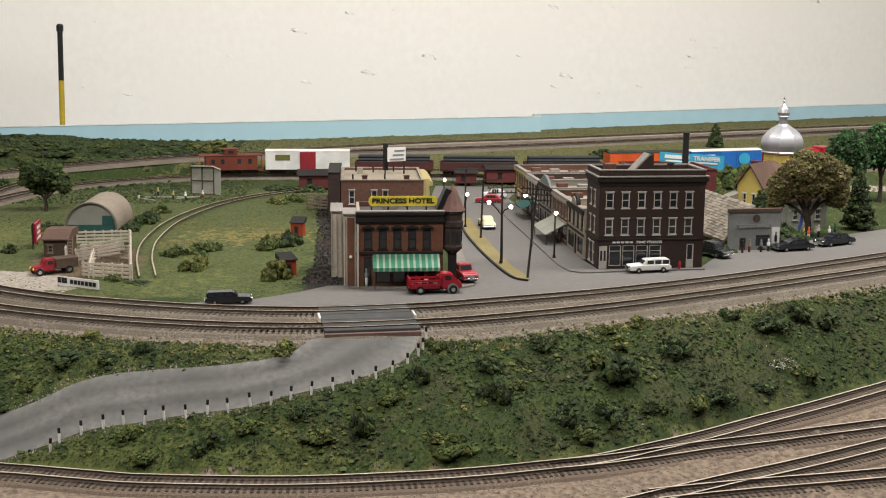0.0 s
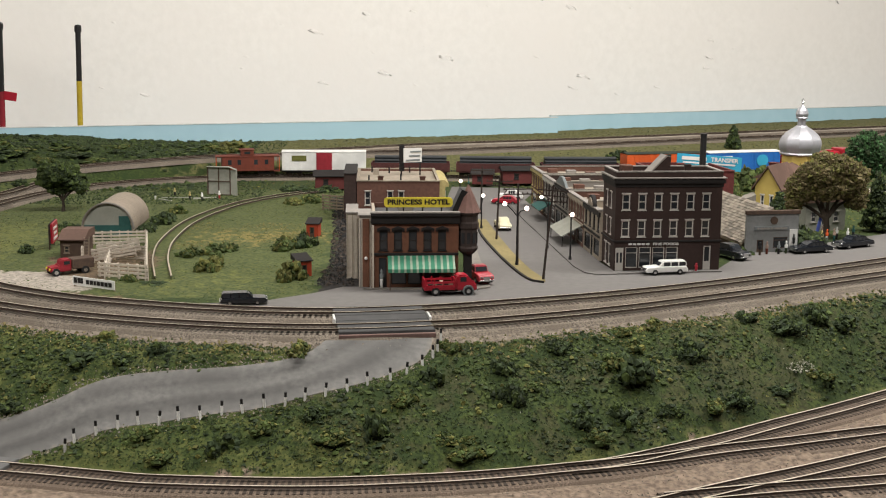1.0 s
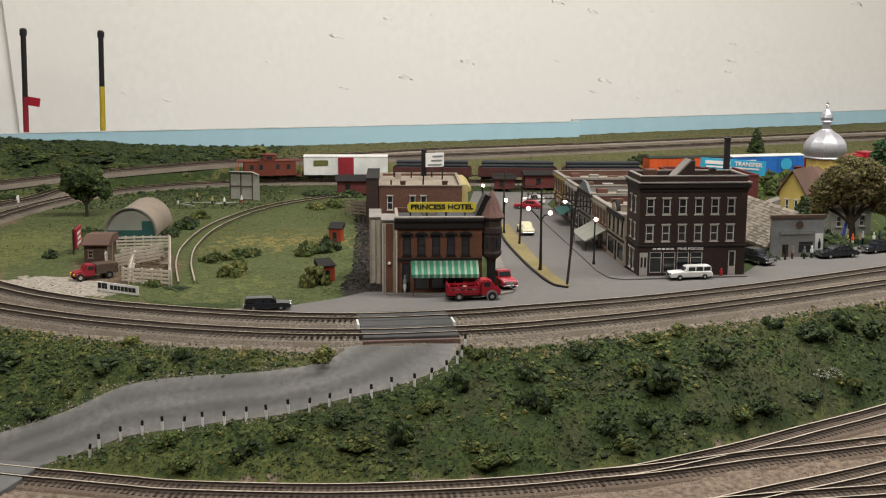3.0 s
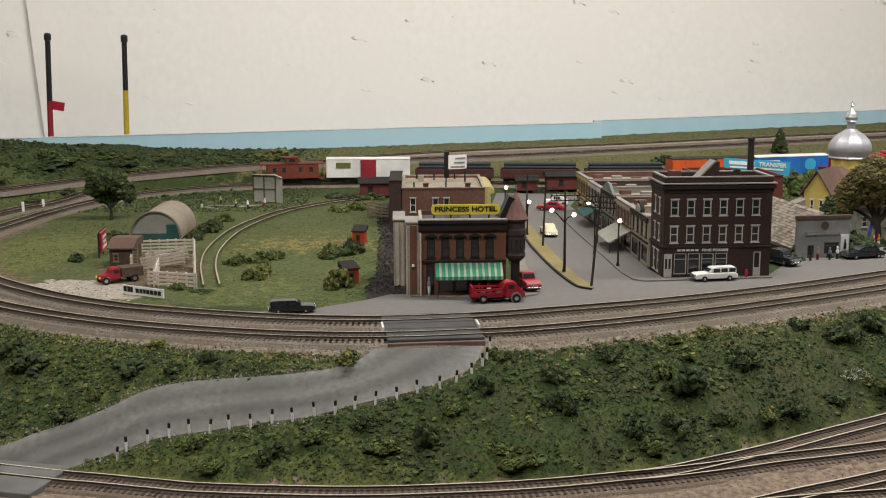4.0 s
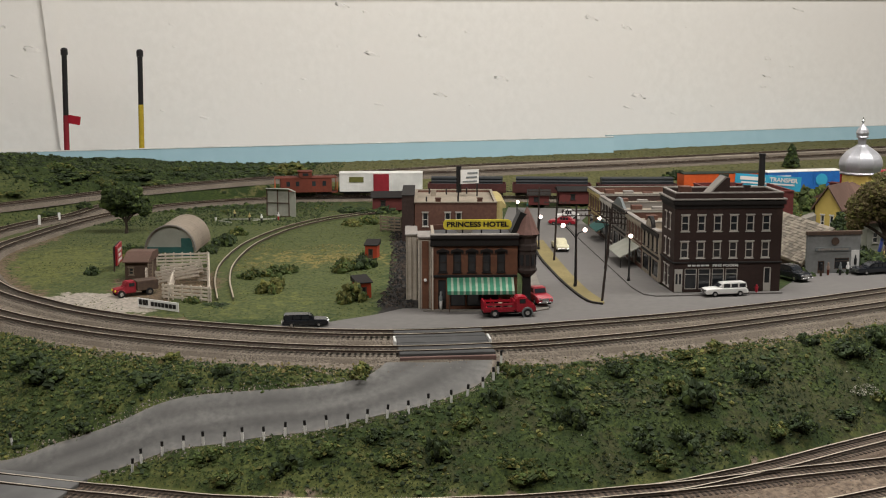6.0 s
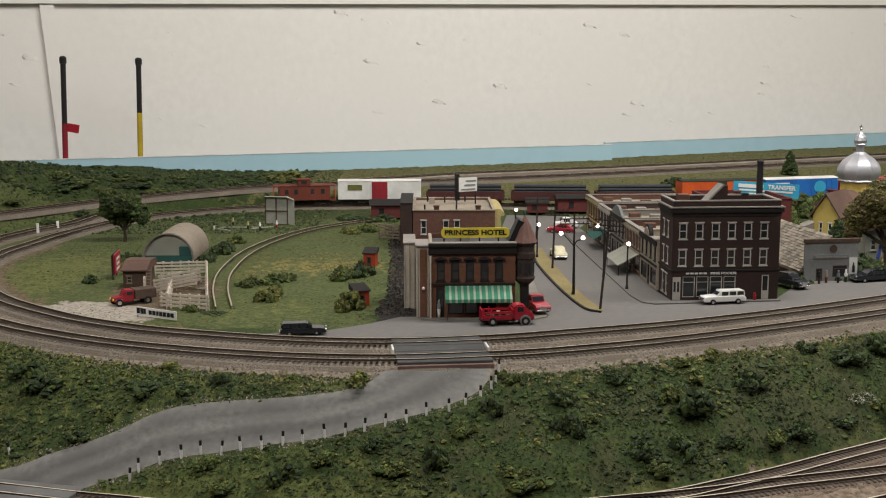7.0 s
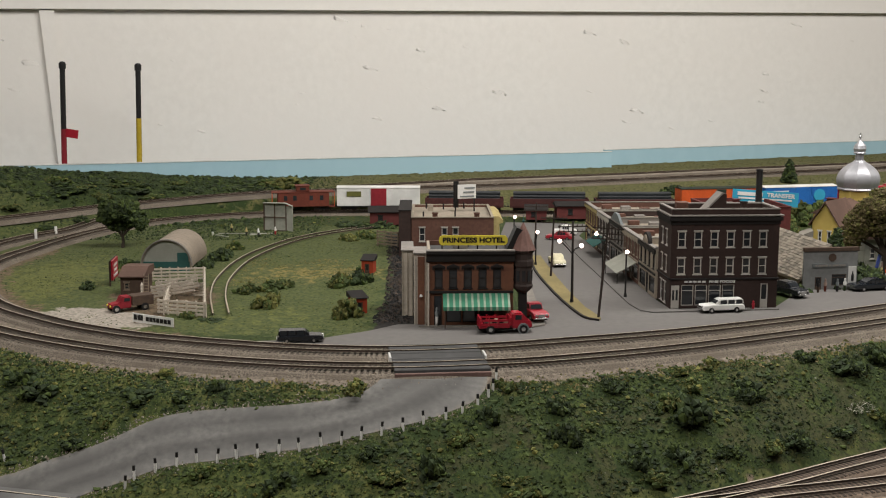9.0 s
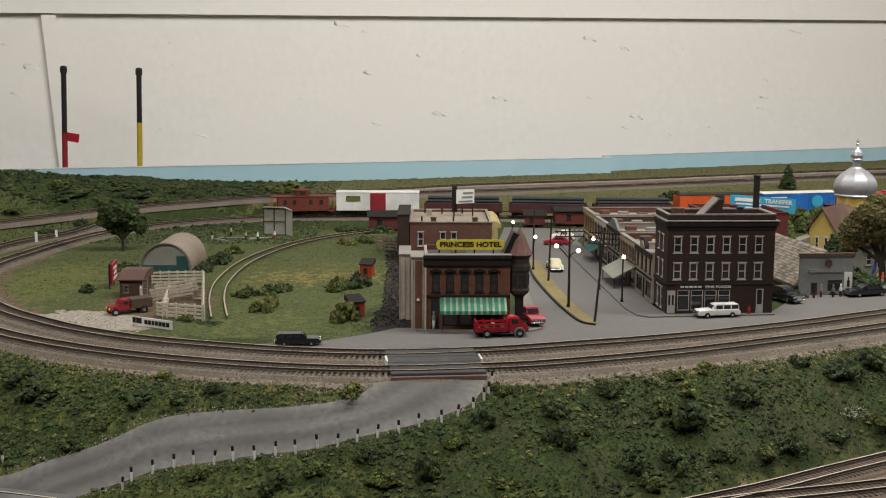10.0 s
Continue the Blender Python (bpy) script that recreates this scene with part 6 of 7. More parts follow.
def shed(m, label):
    ob = thing("orange_shed", label, "shed", m, group="orange sheds")
    facade(ob, 0.015, 0.016, Matrix(), M["orangered"], (), M["darkwood"], door=[(0.004, 0.010, 0.0, 0.0125)])
    facade(ob, 0.012, 0.016, rz(0, 0.015, -90), M["orangered"])
    facade(ob, 0.012, 0.016, rz(0.015, 0.003, 90), M["orangered"])
    facade(ob, 0.015, 0.016, rz(0.015, 0.018, 180), M["orangered"])
    bm = bmesh.new()
    prism(bm, [(-0.0015, 0.0162), (-0.0015, 0.0172), (0.0195, 0.0222), (0.0195, 0.0162)], 0, -0.0015, 0.0165)
    part("roof", bm, M["darktrim"], ob)


shed(rz(-0.104, 1.470, -8, 0.0005), "small bright orange-red outhouse with a dark roof")
shed(rz(-0.094, 1.222, 24, 0.0005), "orange-red outhouse half hidden by a bush")
fence_panel("board_fence", rz(-0.098, 1.70, -30, 0.001), 0.035, 5, "grey board yard fence", 0.022, "wood")
for x, y, h in ((-0.609, 1.743, 0.018), (-0.595, 1.791, 0.015)):
    _m = thing("mile_post", "white trackside marker post", "post", rz(x, y, 20, height(x, y)), group="trackside markers")
    part("shaft", bx(-0.002, 0.002, -0.001, 0.001, -0.001, h, 0.0004), M["whitepaint"], _m)


def figurine(x, y, c1, c2, z=None, h=0.019):
    """A tiny plain painted figure on the layout."""
    bm = bmesh.new()
    lathe(bm, [(0.0012, 0.0), (0.0015, h * 0.25), (0.0017, h * 0.50), (0.0021, h * 0.70), (0.0008, h * 0.80), (0.0013, h * 0.88), (0.0009, h * 0.97), (0.0003, h)], 8)
    ob = link("figurine", bm, [M[c1], M[c2]], smooth=True)
    ob.data.polygons.foreach_set("material_index", [1 if p.center.z > h * 0.5 else 0 for p in ob.data.polygons])
    ob.matrix_world = rz(x, y, 0, (height(x, y) if z is None else z) - 0.0002)
    return tagged(ob, "tiny painted figurine standing on the layout", "figurine", "painted figurines")


for x, y, a, b in ((-0.357, 1.80, "whitepaint", "leafdark"), (-0.335, 1.84, "black", "paleyellow"), (-0.262, 1.81, "redpaint", "whitepaint"), (-0.305, 1.80, "black", "paleyellow"), (-0.285, 1.79, "black", "whitepaint"),
                   (0.432, 1.346, "darkwood", "black"), (0.442, 1.352, "caboose", "cloth"), (0.456, 1.352, "black", "tinfront"), (0.466, 1.356, "leafdark", "whitepaint"),
                   (0.535, 1.43, "orangecar", "paleyellow"), (0.545, 1.44, "whitepaint", "orangecar"), (0.556, 1.445, "teal", "cloth"), (0.565, 1.46, "black", "whitepaint"), (0.575, 1.45, "cloth", "whitepaint"), (0.590, 1.47, "black", "teal"), (0.55, 1.47, "redpaint", "cloth")):
    figurine(x, y, a, b, None, 0.013 if x < 0 else 0.017)
figurine(-0.006, 1.1575, "whitepaint", "tinfront", 0.0032)
figurine(0.332, 1.246, "redpaint", "redpaint", 0.0018, 0.010)
_g = link("stage_glow_flag", bx(-0.0025, 0.0025, -0.0005, 0.0005, 0.0, 0.028, 0.0003), M["flagblue"])
_g.matrix_world = rz(0.545, 1.475, 20, 0.008) @ Matrix.Rotation(radians(14), 4, "Y")
tagged(_g, "blue and white pennant standing under the willow", "flag")
_h = thing("porch_house", "pale grey house front behind the willow", "building", rz(0.545, 1.52, 14, 0.0))
facade(_h, 0.060, 0.038, Matrix(), M["canvas"], [(0.008, 0.016, 0.012, 0.026), (0.042, 0.050, 0.012, 0.026)], M["window"], door=[(0.024, 0.034, 0.0, 0.024)])
facade(_h, 0.05, 0.038, rz(0.060, 0.003, 90), M["canvas"])
facade(_h, 0.05, 0.038, rz(0, 0.053, -90), M["canvas"])
facade(_h, 0.060, 0.038, rz(0.060, 0.056, 180), M["canvas"])
bm = bmesh.new()
prism(bm, [(-0.003, 0.0382), (0.063, 0.0382), (0.030, 0.058)], 1, -0.003, 0.059)
part("roof", bm, M["shingleroof"], _h)

# sticks standing behind the backdrop
for x, y, low, lab in ((-0.720, 2.225, "polered", "black-topped red stick with a red tag"), (-0.590, 2.270, "poleyellow", "black-topped yellow stick")):
    k = y / 2.25
    top = 0.26 + (0.2655 - 0.26) * k if low == "polered" else 0.26 + (0.2623 - 0.26) * k
    ob = thing("uncoupling_stick", lab + " leaning behind the backdrop", "stick", rz(x, y, 0, 0.0) @ Matrix.Rotation(radians(1.4 if x < -0.6 else 1.2), 4, "Y"), group="sticks behind the backdrop")
    z1 = 0.158 if low == "poleyellow" else 0.140
    bm = bmesh.new()
    cyl(bm, (0, 0, -0.05), (0, 0, z1), 0.0052, seg=12)
    part("lower_shaft", bm, M[low], ob)
    bm = bmesh.new()
    cyl(bm, (0, 0, z1 + 0.0001), (0, 0, top - 0.014), 0.0050, seg=12)
    part("upper_shaft", bm, M["black"], ob)
    bm = bmesh.new()
    lathe(bm, [(0.0066, top - 0.0139), (0.0066, top - 0.004), (0.005, top - 0.001), (0.001, top)], 12)
    part("end_cap", bm, M["black"], ob, "rubber end cap")
    if low == "polered":
        m = Matrix.Translation((0.016, -0.003, 0.132)) @ Matrix.Rotation(radians(8), 4, "Y")
        part("tag", bx(-0.012, 0.012, -0.0008, 0.0008, -0.008, 0.008, 0.0005, m=m), M["redpaint"], ob, "red plastic tag")


# ---------------------------------------------------------------- train on the back track
_curve = spline([(p[0], p[1], 0) for p in LOOP], 0.005)
_s = np.concatenate([[0], np.cumsum(np.linalg.norm(np.diff(_curve[:, :2], axis=0), axis=1))])
_i0 = max(range(len(_curve)), key=lambda i: -abs(_curve[i][0] + 0.117) - abs(_curve[i][1] - 2.0))


def on_track(d):
    s = _s[_i0] + d
    p, q = [np.array([np.interp(s + e, _s, _curve[:, k]) for k in (0, 1)]) for e in (-0.05, 0.05)]
    c = (p + q) / 2
    return rz(c[0], c[1], math.degrees(math.atan2(q[1] - p[1], q[0] - p[0])), height(c[0], c[1]) + 0.0074) @ Matrix.Diagonal((1, 1, 0.92, 1))


def bogies(ob, L):
    for x in (-L * 0.36, L * 0.36):
        b = part("bogie", bx(x - 0.013, x + 0.013, -0.0095, 0.0095, 0.003, 0.0075, 0.0006), M["black"], ob)
        for dx in (-0.009, 0.009):
            for s in (-1, 1):
                bm = bmesh.new()
                cyl(bm, (x + dx, s * 0.0070, 0.0052), (x + dx, s * 0.0094, 0.0052), 0.0052, seg=14)
                part("wheel", bm, M["railbrown"], b)
    for x in (-L / 2 - 0.005, L / 2 + 0.001):
        part("coupler", bx(x, x + 0.004, -0.001, 0.001, 0.008, 0.0105), M["black"], ob)


def boxcar(d, name, label, paint, extra):
    ob = thing(name, label, "freight car", on_track(d), group="freight train")
    L, W = 0.144, 0.033
    part("body", bx(-L / 2, L / 2, -W / 2, W / 2, 0.0100, 0.0440, 0.0005), M[paint], ob)
    bm = bmesh.new()
    prism(bm, [(-W / 2 - 0.0006, 0.0441), (W / 2 + 0.0006, 0.0441), (W / 2 + 0.0006, 0.0450), (0, 0.0475), (-W / 2 - 0.0006, 0.0450)], 0, -L / 2 - 0.0005, L / 2 + 0.0005)
    part("roof", bm, M["whitepaint"] if paint != "orangecar" else M["greencar"], ob)
    part("sill", bx(-L / 2, L / 2, -W / 2 + 0.002, W / 2 - 0.002, 0.0075, 0.0098), M["black"], ob)
    for s in (-1, 1):
        y = s * (W / 2 + 0.0006)
        for k in range(15):
            x = -L / 2 + 0.004 + k * (L - 0.008) / 14
            part("rib", bx(x - 0.0004, x + 0.0004, min(y - s * 0.0005, y), max(y - s * 0.0005, y), 0.0105, 0.0436), M[paint], ob)
        if extra == "white":
            part("door", bx(-0.013, 0.014, y - 0.0007, y + 0.0007, 0.0112, 0.0434, 0.0003), M["polered"], ob, "dark red sliding door")
            part("emblem", bx(-0.055, -0.030, y - 0.0005, y + 0.0009, 0.028, 0.038, 0.0003), M["leafyellow"], ob, "olive emblem panel")
        elif extra == "blue":
            part("door", bx(-0.014, 0.014, y - 0.0007, y + 0.0007, 0.0112, 0.0434, 0.0003), M["bluecar"], ob)
            bm = bmesh.new()
            cyl(bm, (0.035, y - s * 0.0003, 0.028), (0.035, y + s * 0.0008, 0.028), 0.0115, seg=24)
            part("round_emblem", bm, M["signblue"], ob, "round pale emblem")
            for z in (0.037, 0.018):
                part("writing_bar", bx(-0.058, -0.026, y - 0.0004, y + 0.0007, z - 0.001, z + 0.001), M["whitepaint"], ob)
        else:
            part("door", bx(-0.009, 0.009, y - 0.0007, y + 0.0007, 0.0112, 0.0434, 0.0003), M["greencar"], ob)
            part("lower_band", bx(-L / 2, L / 2, y - 0.0006, y + 0.00075, 0.0100, 0.0160), M["greencar"], ob)
    bogies(ob, L)


def gondola(d):
    ob = thing("gondola_car", "brown-red gondola car loaded with black pipes", "freight car", on_track(d), group="freight train")
    L, W = 0.136, 0.034
    part("floor", bx(-L / 2, L / 2, -W / 2, W / 2, 0.0095, 0.0112), M["gondola"], ob)
    for s in (-1, 1):
        y = s * (W / 2 - 0.0006)
        part("side", bx(-L / 2, L / 2, y - 0.0006, y + 0.0006, 0.0085, 0.0255), M["gondola"], ob)
        for k in range(12):
            x = -L / 2 + 0.006 + k * (L - 0.012) / 11
            part("rib", bx(x - 0.0006, x + 0.0006, min(y, y + s * 0.0014), max(y, y + s * 0.0014), 0.0090, 0.0250), M["gondola"], ob)
    for x in (-L / 2 + 0.0006, L / 2 - 0.0006):
        part("end", bx(x - 0.0006, x + 0.0006, -W / 2 + 0.0012, W / 2 - 0.0012, 0.0112, 0.0255), M["gondola"], ob)
    for row, n in ((0, 5), (1, 4), (2, 3)):
        for k in range(n):
            y = (k - (n - 1) / 2) * 0.0062
            z = 0.0235 + row * 0.0055
            bm = bmesh.new()
            cyl(bm, (-L / 2 + 0.006, y, z), (L / 2 - 0.006, y, z), 0.0030, seg=12)
            part("pipe", bm, M["pipe"], ob, "long black pipe")
    bogies(ob, L)


def caboose(d):
    ob = thing("caboose", "brown-red caboose with a raised cupola", "caboose", on_track(d), group="freight train")
    L, W = 0.088, 0.031
    part("body", bx(-L / 2, L / 2, -W / 2, W / 2, 0.0100, 0.0360, 0.0005), M["caboose"], ob)
    part("roof", bx(-L / 2 - 0.010, L / 2 + 0.010, -W / 2 - 0.0008, W / 2 + 0.0008, 0.0362, 0.0380, 0.0006), M["caboose"], ob)
    cu = part("cupola", bx(-0.012, 0.010, -W / 2 + 0.002, W / 2 - 0.002, 0.0382, 0.0480, 0.0006), M["caboose"], ob)
    part("cupola_roof", bx(-0.014, 0.012, -W / 2 + 0.001, W / 2 - 0.001, 0.0482, 0.0494, 0.0003), M["caboose"], ob)
    for s in (-1, 1):
        y = s * W / 2
        for x in (-0.034, -0.018, 0.010, 0.028):
            part("window", bx(x, x + 0.006, y - 0.0003, y + 0.0005, 0.022, 0.031), M["glass"], ob)
        part("pane", bx(-0.006, 0.004, s * (W / 2 - 0.002) - 0.0003, s * (W / 2 - 0.002) + 0.0005, 0.0410, 0.0460), M["glass"], cu)
    for x in (-L / 2 - 0.010, L / 2):
        pl = part("platform", bx(x, x + 0.010, -W / 2, W / 2, 0.0085, 0.0098), M["caboose"], ob)
        for s in (-1, 1):
            xx = x + 0.0006 if x < 0 else x + 0.0088
            part("railing", bx(xx, xx + 0.0008, s * W * 0.45 - 0.0006, s * W * 0.45 + 0.0006, 0.0099, 0.0360), M["orangecar"], pl)
    bogies(ob, L)


def locomotive(d):
    ob = thing("diesel_locomotive", "bright red diesel road switcher locomotive", "locomotive", on_track(d), group="freight train")
    L = 0.186
    part("frame", bx(-L / 2, L / 2, -0.0175, 0.0175, 0.0105, 0.0140, 0.0005), M["black"], ob)
    part("long_hood", bx(-L / 2 + 0.008, 0.036, -0.0105, 0.0105, 0.0142, 0.0400, 0.0020), M["redpaint"], ob)
    cb = part("cab", bx(0.0364, 0.062, -0.0165, 0.0165, 0.0142, 0.0455, 0.0016), M["redpaint"], ob)
    part("short_hood", bx(0.0624, L / 2 - 0.006, -0.0105, 0.0105, 0.0142, 0.0340, 0.0020), M["redpaint"], ob)
    for s in (-1, 1):
        part("side_window", bx(0.041, 0.057, s * 0.0165 - 0.0003, s * 0.0165 + 0.0005, 0.033, 0.041), M["glass"], cb)
        bm = bmesh.new()
        cyl(bm, (-L / 2 + 0.018, s * 0.0104, 0.0265), (-L / 2 + 0.018, s * 0.0112, 0.0265), 0.0100, seg=20)
        em = part("round_emblem", bm, M["whitepaint"], ob)
        part("emblem_wedge", bx(-L / 2 + 0.009, -L / 2 + 0.019, s * 0.0114 - 0.0002, s * 0.0114 + 0.0003, 0.020, 0.033), M["black"], em)
        for k in range(6):
            x = -0.05 + k * 0.016
            part("hood_door", bx(x, x + 0.012, s * 0.0106 - 0.0003, s * 0.0106 + 0.0005, 0.017, 0.036), M["redpaint"], ob)
        part("handrail", bx(-L / 2 + 0.004, 0.034, s * 0.0170 - 0.0003, s * 0.0170 + 0.0003, 0.0238, 0.0246), M["redpaint"], ob)
    for x in (-0.06, -0.02, 0.02):
        bm = bmesh.new()
        cyl(bm, (x, 0, 0.0400), (x, 0, 0.0425), 0.0080, seg=16)
        part("roof_fan", bm, M["redpaint"], ob)
    bogies(ob, L)


caboose(-0.132)
boxcar(0.0, "boxcar", "white boxcar with a dark red door", "whitepaint", "white")
for k in range(3):
    gondola(0.150 + 0.147 * k)
boxcar(0.592, "reefer_car", "orange and dark green refrigerator boxcar", "orangecar", "reefer")
boxcar(0.744, "boxcar", "bright blue boxcar with a round emblem", "bluecar", "blue")
locomotive(0.916)
# ---------------------------------------------------------------- plants
def leaf_mesh(name, lobes, count, size, materials, seed, inside=0.35):
    """Many small leaf quads scattered over uneven lobes (x, y, z, rx, ry, rz)."""
    r = np.random.RandomState(seed)
    vol = np.array([l[3] * l[4] * l[5] for l in lobes]) ** (2 / 3)
    pick = r.choice(len(lobes), count, p=vol / vol.sum())
    L = np.array(lobes)[pick]
    d = r.normal(size=(count, 3))
    d /= np.linalg.norm(d, axis=1)[:, None]
    rad = 1 - inside * r.rand(count) ** 2 + 0.10 * r.randn(count)
    c = L[:, :3] + d * L[:, 3:] * rad[:, None]
    c[:, 2] = np.maximum(c[:, 2], 0.0005)
    a = r.normal(size=(count, 3))
    a /= np.linalg.norm(a, axis=1)[:, None]
    b = np.cross(a, r.normal(size=(count, 3)))
    b /= np.linalg.norm(b, axis=1)[:, None]
    s = size * (0.5 + r.rand(count))[:, None]
    n = np.cross(a, b) * s * 0.35
    v = np.stack([c - a * s - b * s * 0.6, c + a * s * 0.2 - b * s + n, c + a * s, c - a * s * 0.1 + b * s + n * 0.6], 1).reshape(-1, 3)
    f = np.arange(count * 4).reshape(-1, 4)
    me = bpy.data.meshes.new(name)
    me.from_pydata(v.tolist(), [], f.tolist())
    for m in materials:
        me.materials.append(M[m])
    return me


_t = (1 + 5 ** 0.5) / 2
ICO_V = np.array([(-1, _t, 0), (1, _t, 0), (-1, -_t, 0), (1, -_t, 0), (0, -1, _t), (0, 1, _t), (0, -1, -_t), (0, 1, -_t), (_t, 0, -1), (_t, 0, 1), (-_t, 0, -1), (-_t, 0, 1)]) / 1.9
ICO_F = np.array([(0, 11, 5), (0, 5, 1), (0, 1, 7), (0, 7, 10), (0, 10, 11), (1, 5, 9), (5, 11, 4), (11, 10, 2), (10, 7, 6), (7, 1, 8),
                  (3, 9, 4), (3, 4, 2), (3, 2, 6), (3, 6, 8), (3, 8, 9), (4, 9, 5), (2, 4, 11), (6, 2, 10), (8, 6, 7), (9, 8, 1)])


def foam_mesh(name, lobes, lump_n, lump, crumb_n, crumb, mats, seed, mix=0.3):
    """Foam foliage: rugged lumps over uneven lobes, and fine crumbs that break up their outline."""
    r = np.random.RandomState(seed)
    L0 = np.array(lobes)
    vol = (L0[:, 3] * L0[:, 4] * L0[:, 5]) ** (2 / 3)

    def spots(n, deep):
        L = L0[r.choice(len(L0), n, p=vol / vol.sum())]
        d = r.normal(size=(n, 3))
        d /= np.linalg.norm(d, axis=1)[:, None]
        p = L[:, :3] + d * L[:, 3:] * (1 - deep * r.rand(n, 1) ** 2 + 0.09 * r.randn(n, 1))
        p[:, 2] = np.maximum(p[:, 2], 0)
        return p
    c = spots(lump_n, 0.5)
    v1 = (c[:, None] + ICO_V[None] * (1 + 0.35 * r.randn(lump_n, 12, 1)) * (lump * (0.45 + 0.9 * r.rand(lump_n, 1, 1)))).reshape(-1, 3)
    f1 = (np.arange(lump_n)[:, None, None] * 12 + ICO_F[None]).reshape(-1, 3)
    m1 = np.repeat(r.rand(lump_n) < mix, 20)
    c = spots(crumb_n, 0.25)
    base = np.array([(1, 0, -0.4), (-0.5, 0.87, -0.4), (-0.5, -0.87, -0.4), (0, 0, 1.0)])
    v2 = (c[:, None] + base[None] * (1 + 0.6 * r.randn(crumb_n, 4, 3)) * (crumb * (0.5 + r.rand(crumb_n, 1, 1)))).reshape(-1, 3)
    f2 = (np.arange(crumb_n)[:, None, None] * 4 + np.array(((0, 1, 3), (1, 2, 3), (2, 0, 3)))[None]).reshape(-1, 3) + len(v1)
    m2 = np.repeat(r.rand(crumb_n) < mix + 0.15, 3)
    me = bpy.data.meshes.new(name)
    me.from_pydata(np.vstack([v1, v2]).tolist(), [], np.vstack([f1, f2]).tolist())
    for m in mats:
        me.materials.append(M[m])
    me.polygons.foreach_set("material_index", np.concatenate([m1, m2]).astype(np.int32))
    return me


def lobes_of(seed, n, w, h):
    r = random.Random(seed)
    out = []
    for k in range(n):
        a, q = r.uniform(0, 6.28), r.uniform(0.05, 0.85)
        s = r.uniform(0.16, 0.38)
        top = h * (1 - 0.55 * q) * r.uniform(0.45, 0.85)
        out.append((math.cos(a) * q * w, math.sin(a) * q * w, top * 0.6, s * w, s * w, top * 0.6))
    return out


BUSH = {}
for kind, mats in (("leaf", ("leaf", "leafyellow")), ("leafdark", ("leafdark", "leaf")), ("leafyellow", ("leafyellow", "leaf"))):
    BUSH[kind] = [foam_mesh("bush", lobes_of(k * 7 + len(kind), 12, 1.0, 1.0), 130, 0.15, 800, 0.05, mats, k + 3) for k in range(4)]


def bush(x, y, w, h, kind="leaf", seed=0, label="small clumpy green model bush on the turf"):
    r = random.Random(seed * 13 + int(1000 * (x + 2)))
    ob = new("bush", r.choice(BUSH[kind]))
    ob.matrix_world = Matrix.Translation((x, y, height(x, y) - 0.0012)) @ Matrix.Rotation(r.uniform(0, 6.28), 4, "Z") @ Matrix.Diagonal((w / 2 * r.uniform(1.0, 1.45), w / 2 * r.uniform(0.85, 1.25), h * r.uniform(0.75, 1.0), 1))
    return tagged(ob, label, "bush", "bushes")


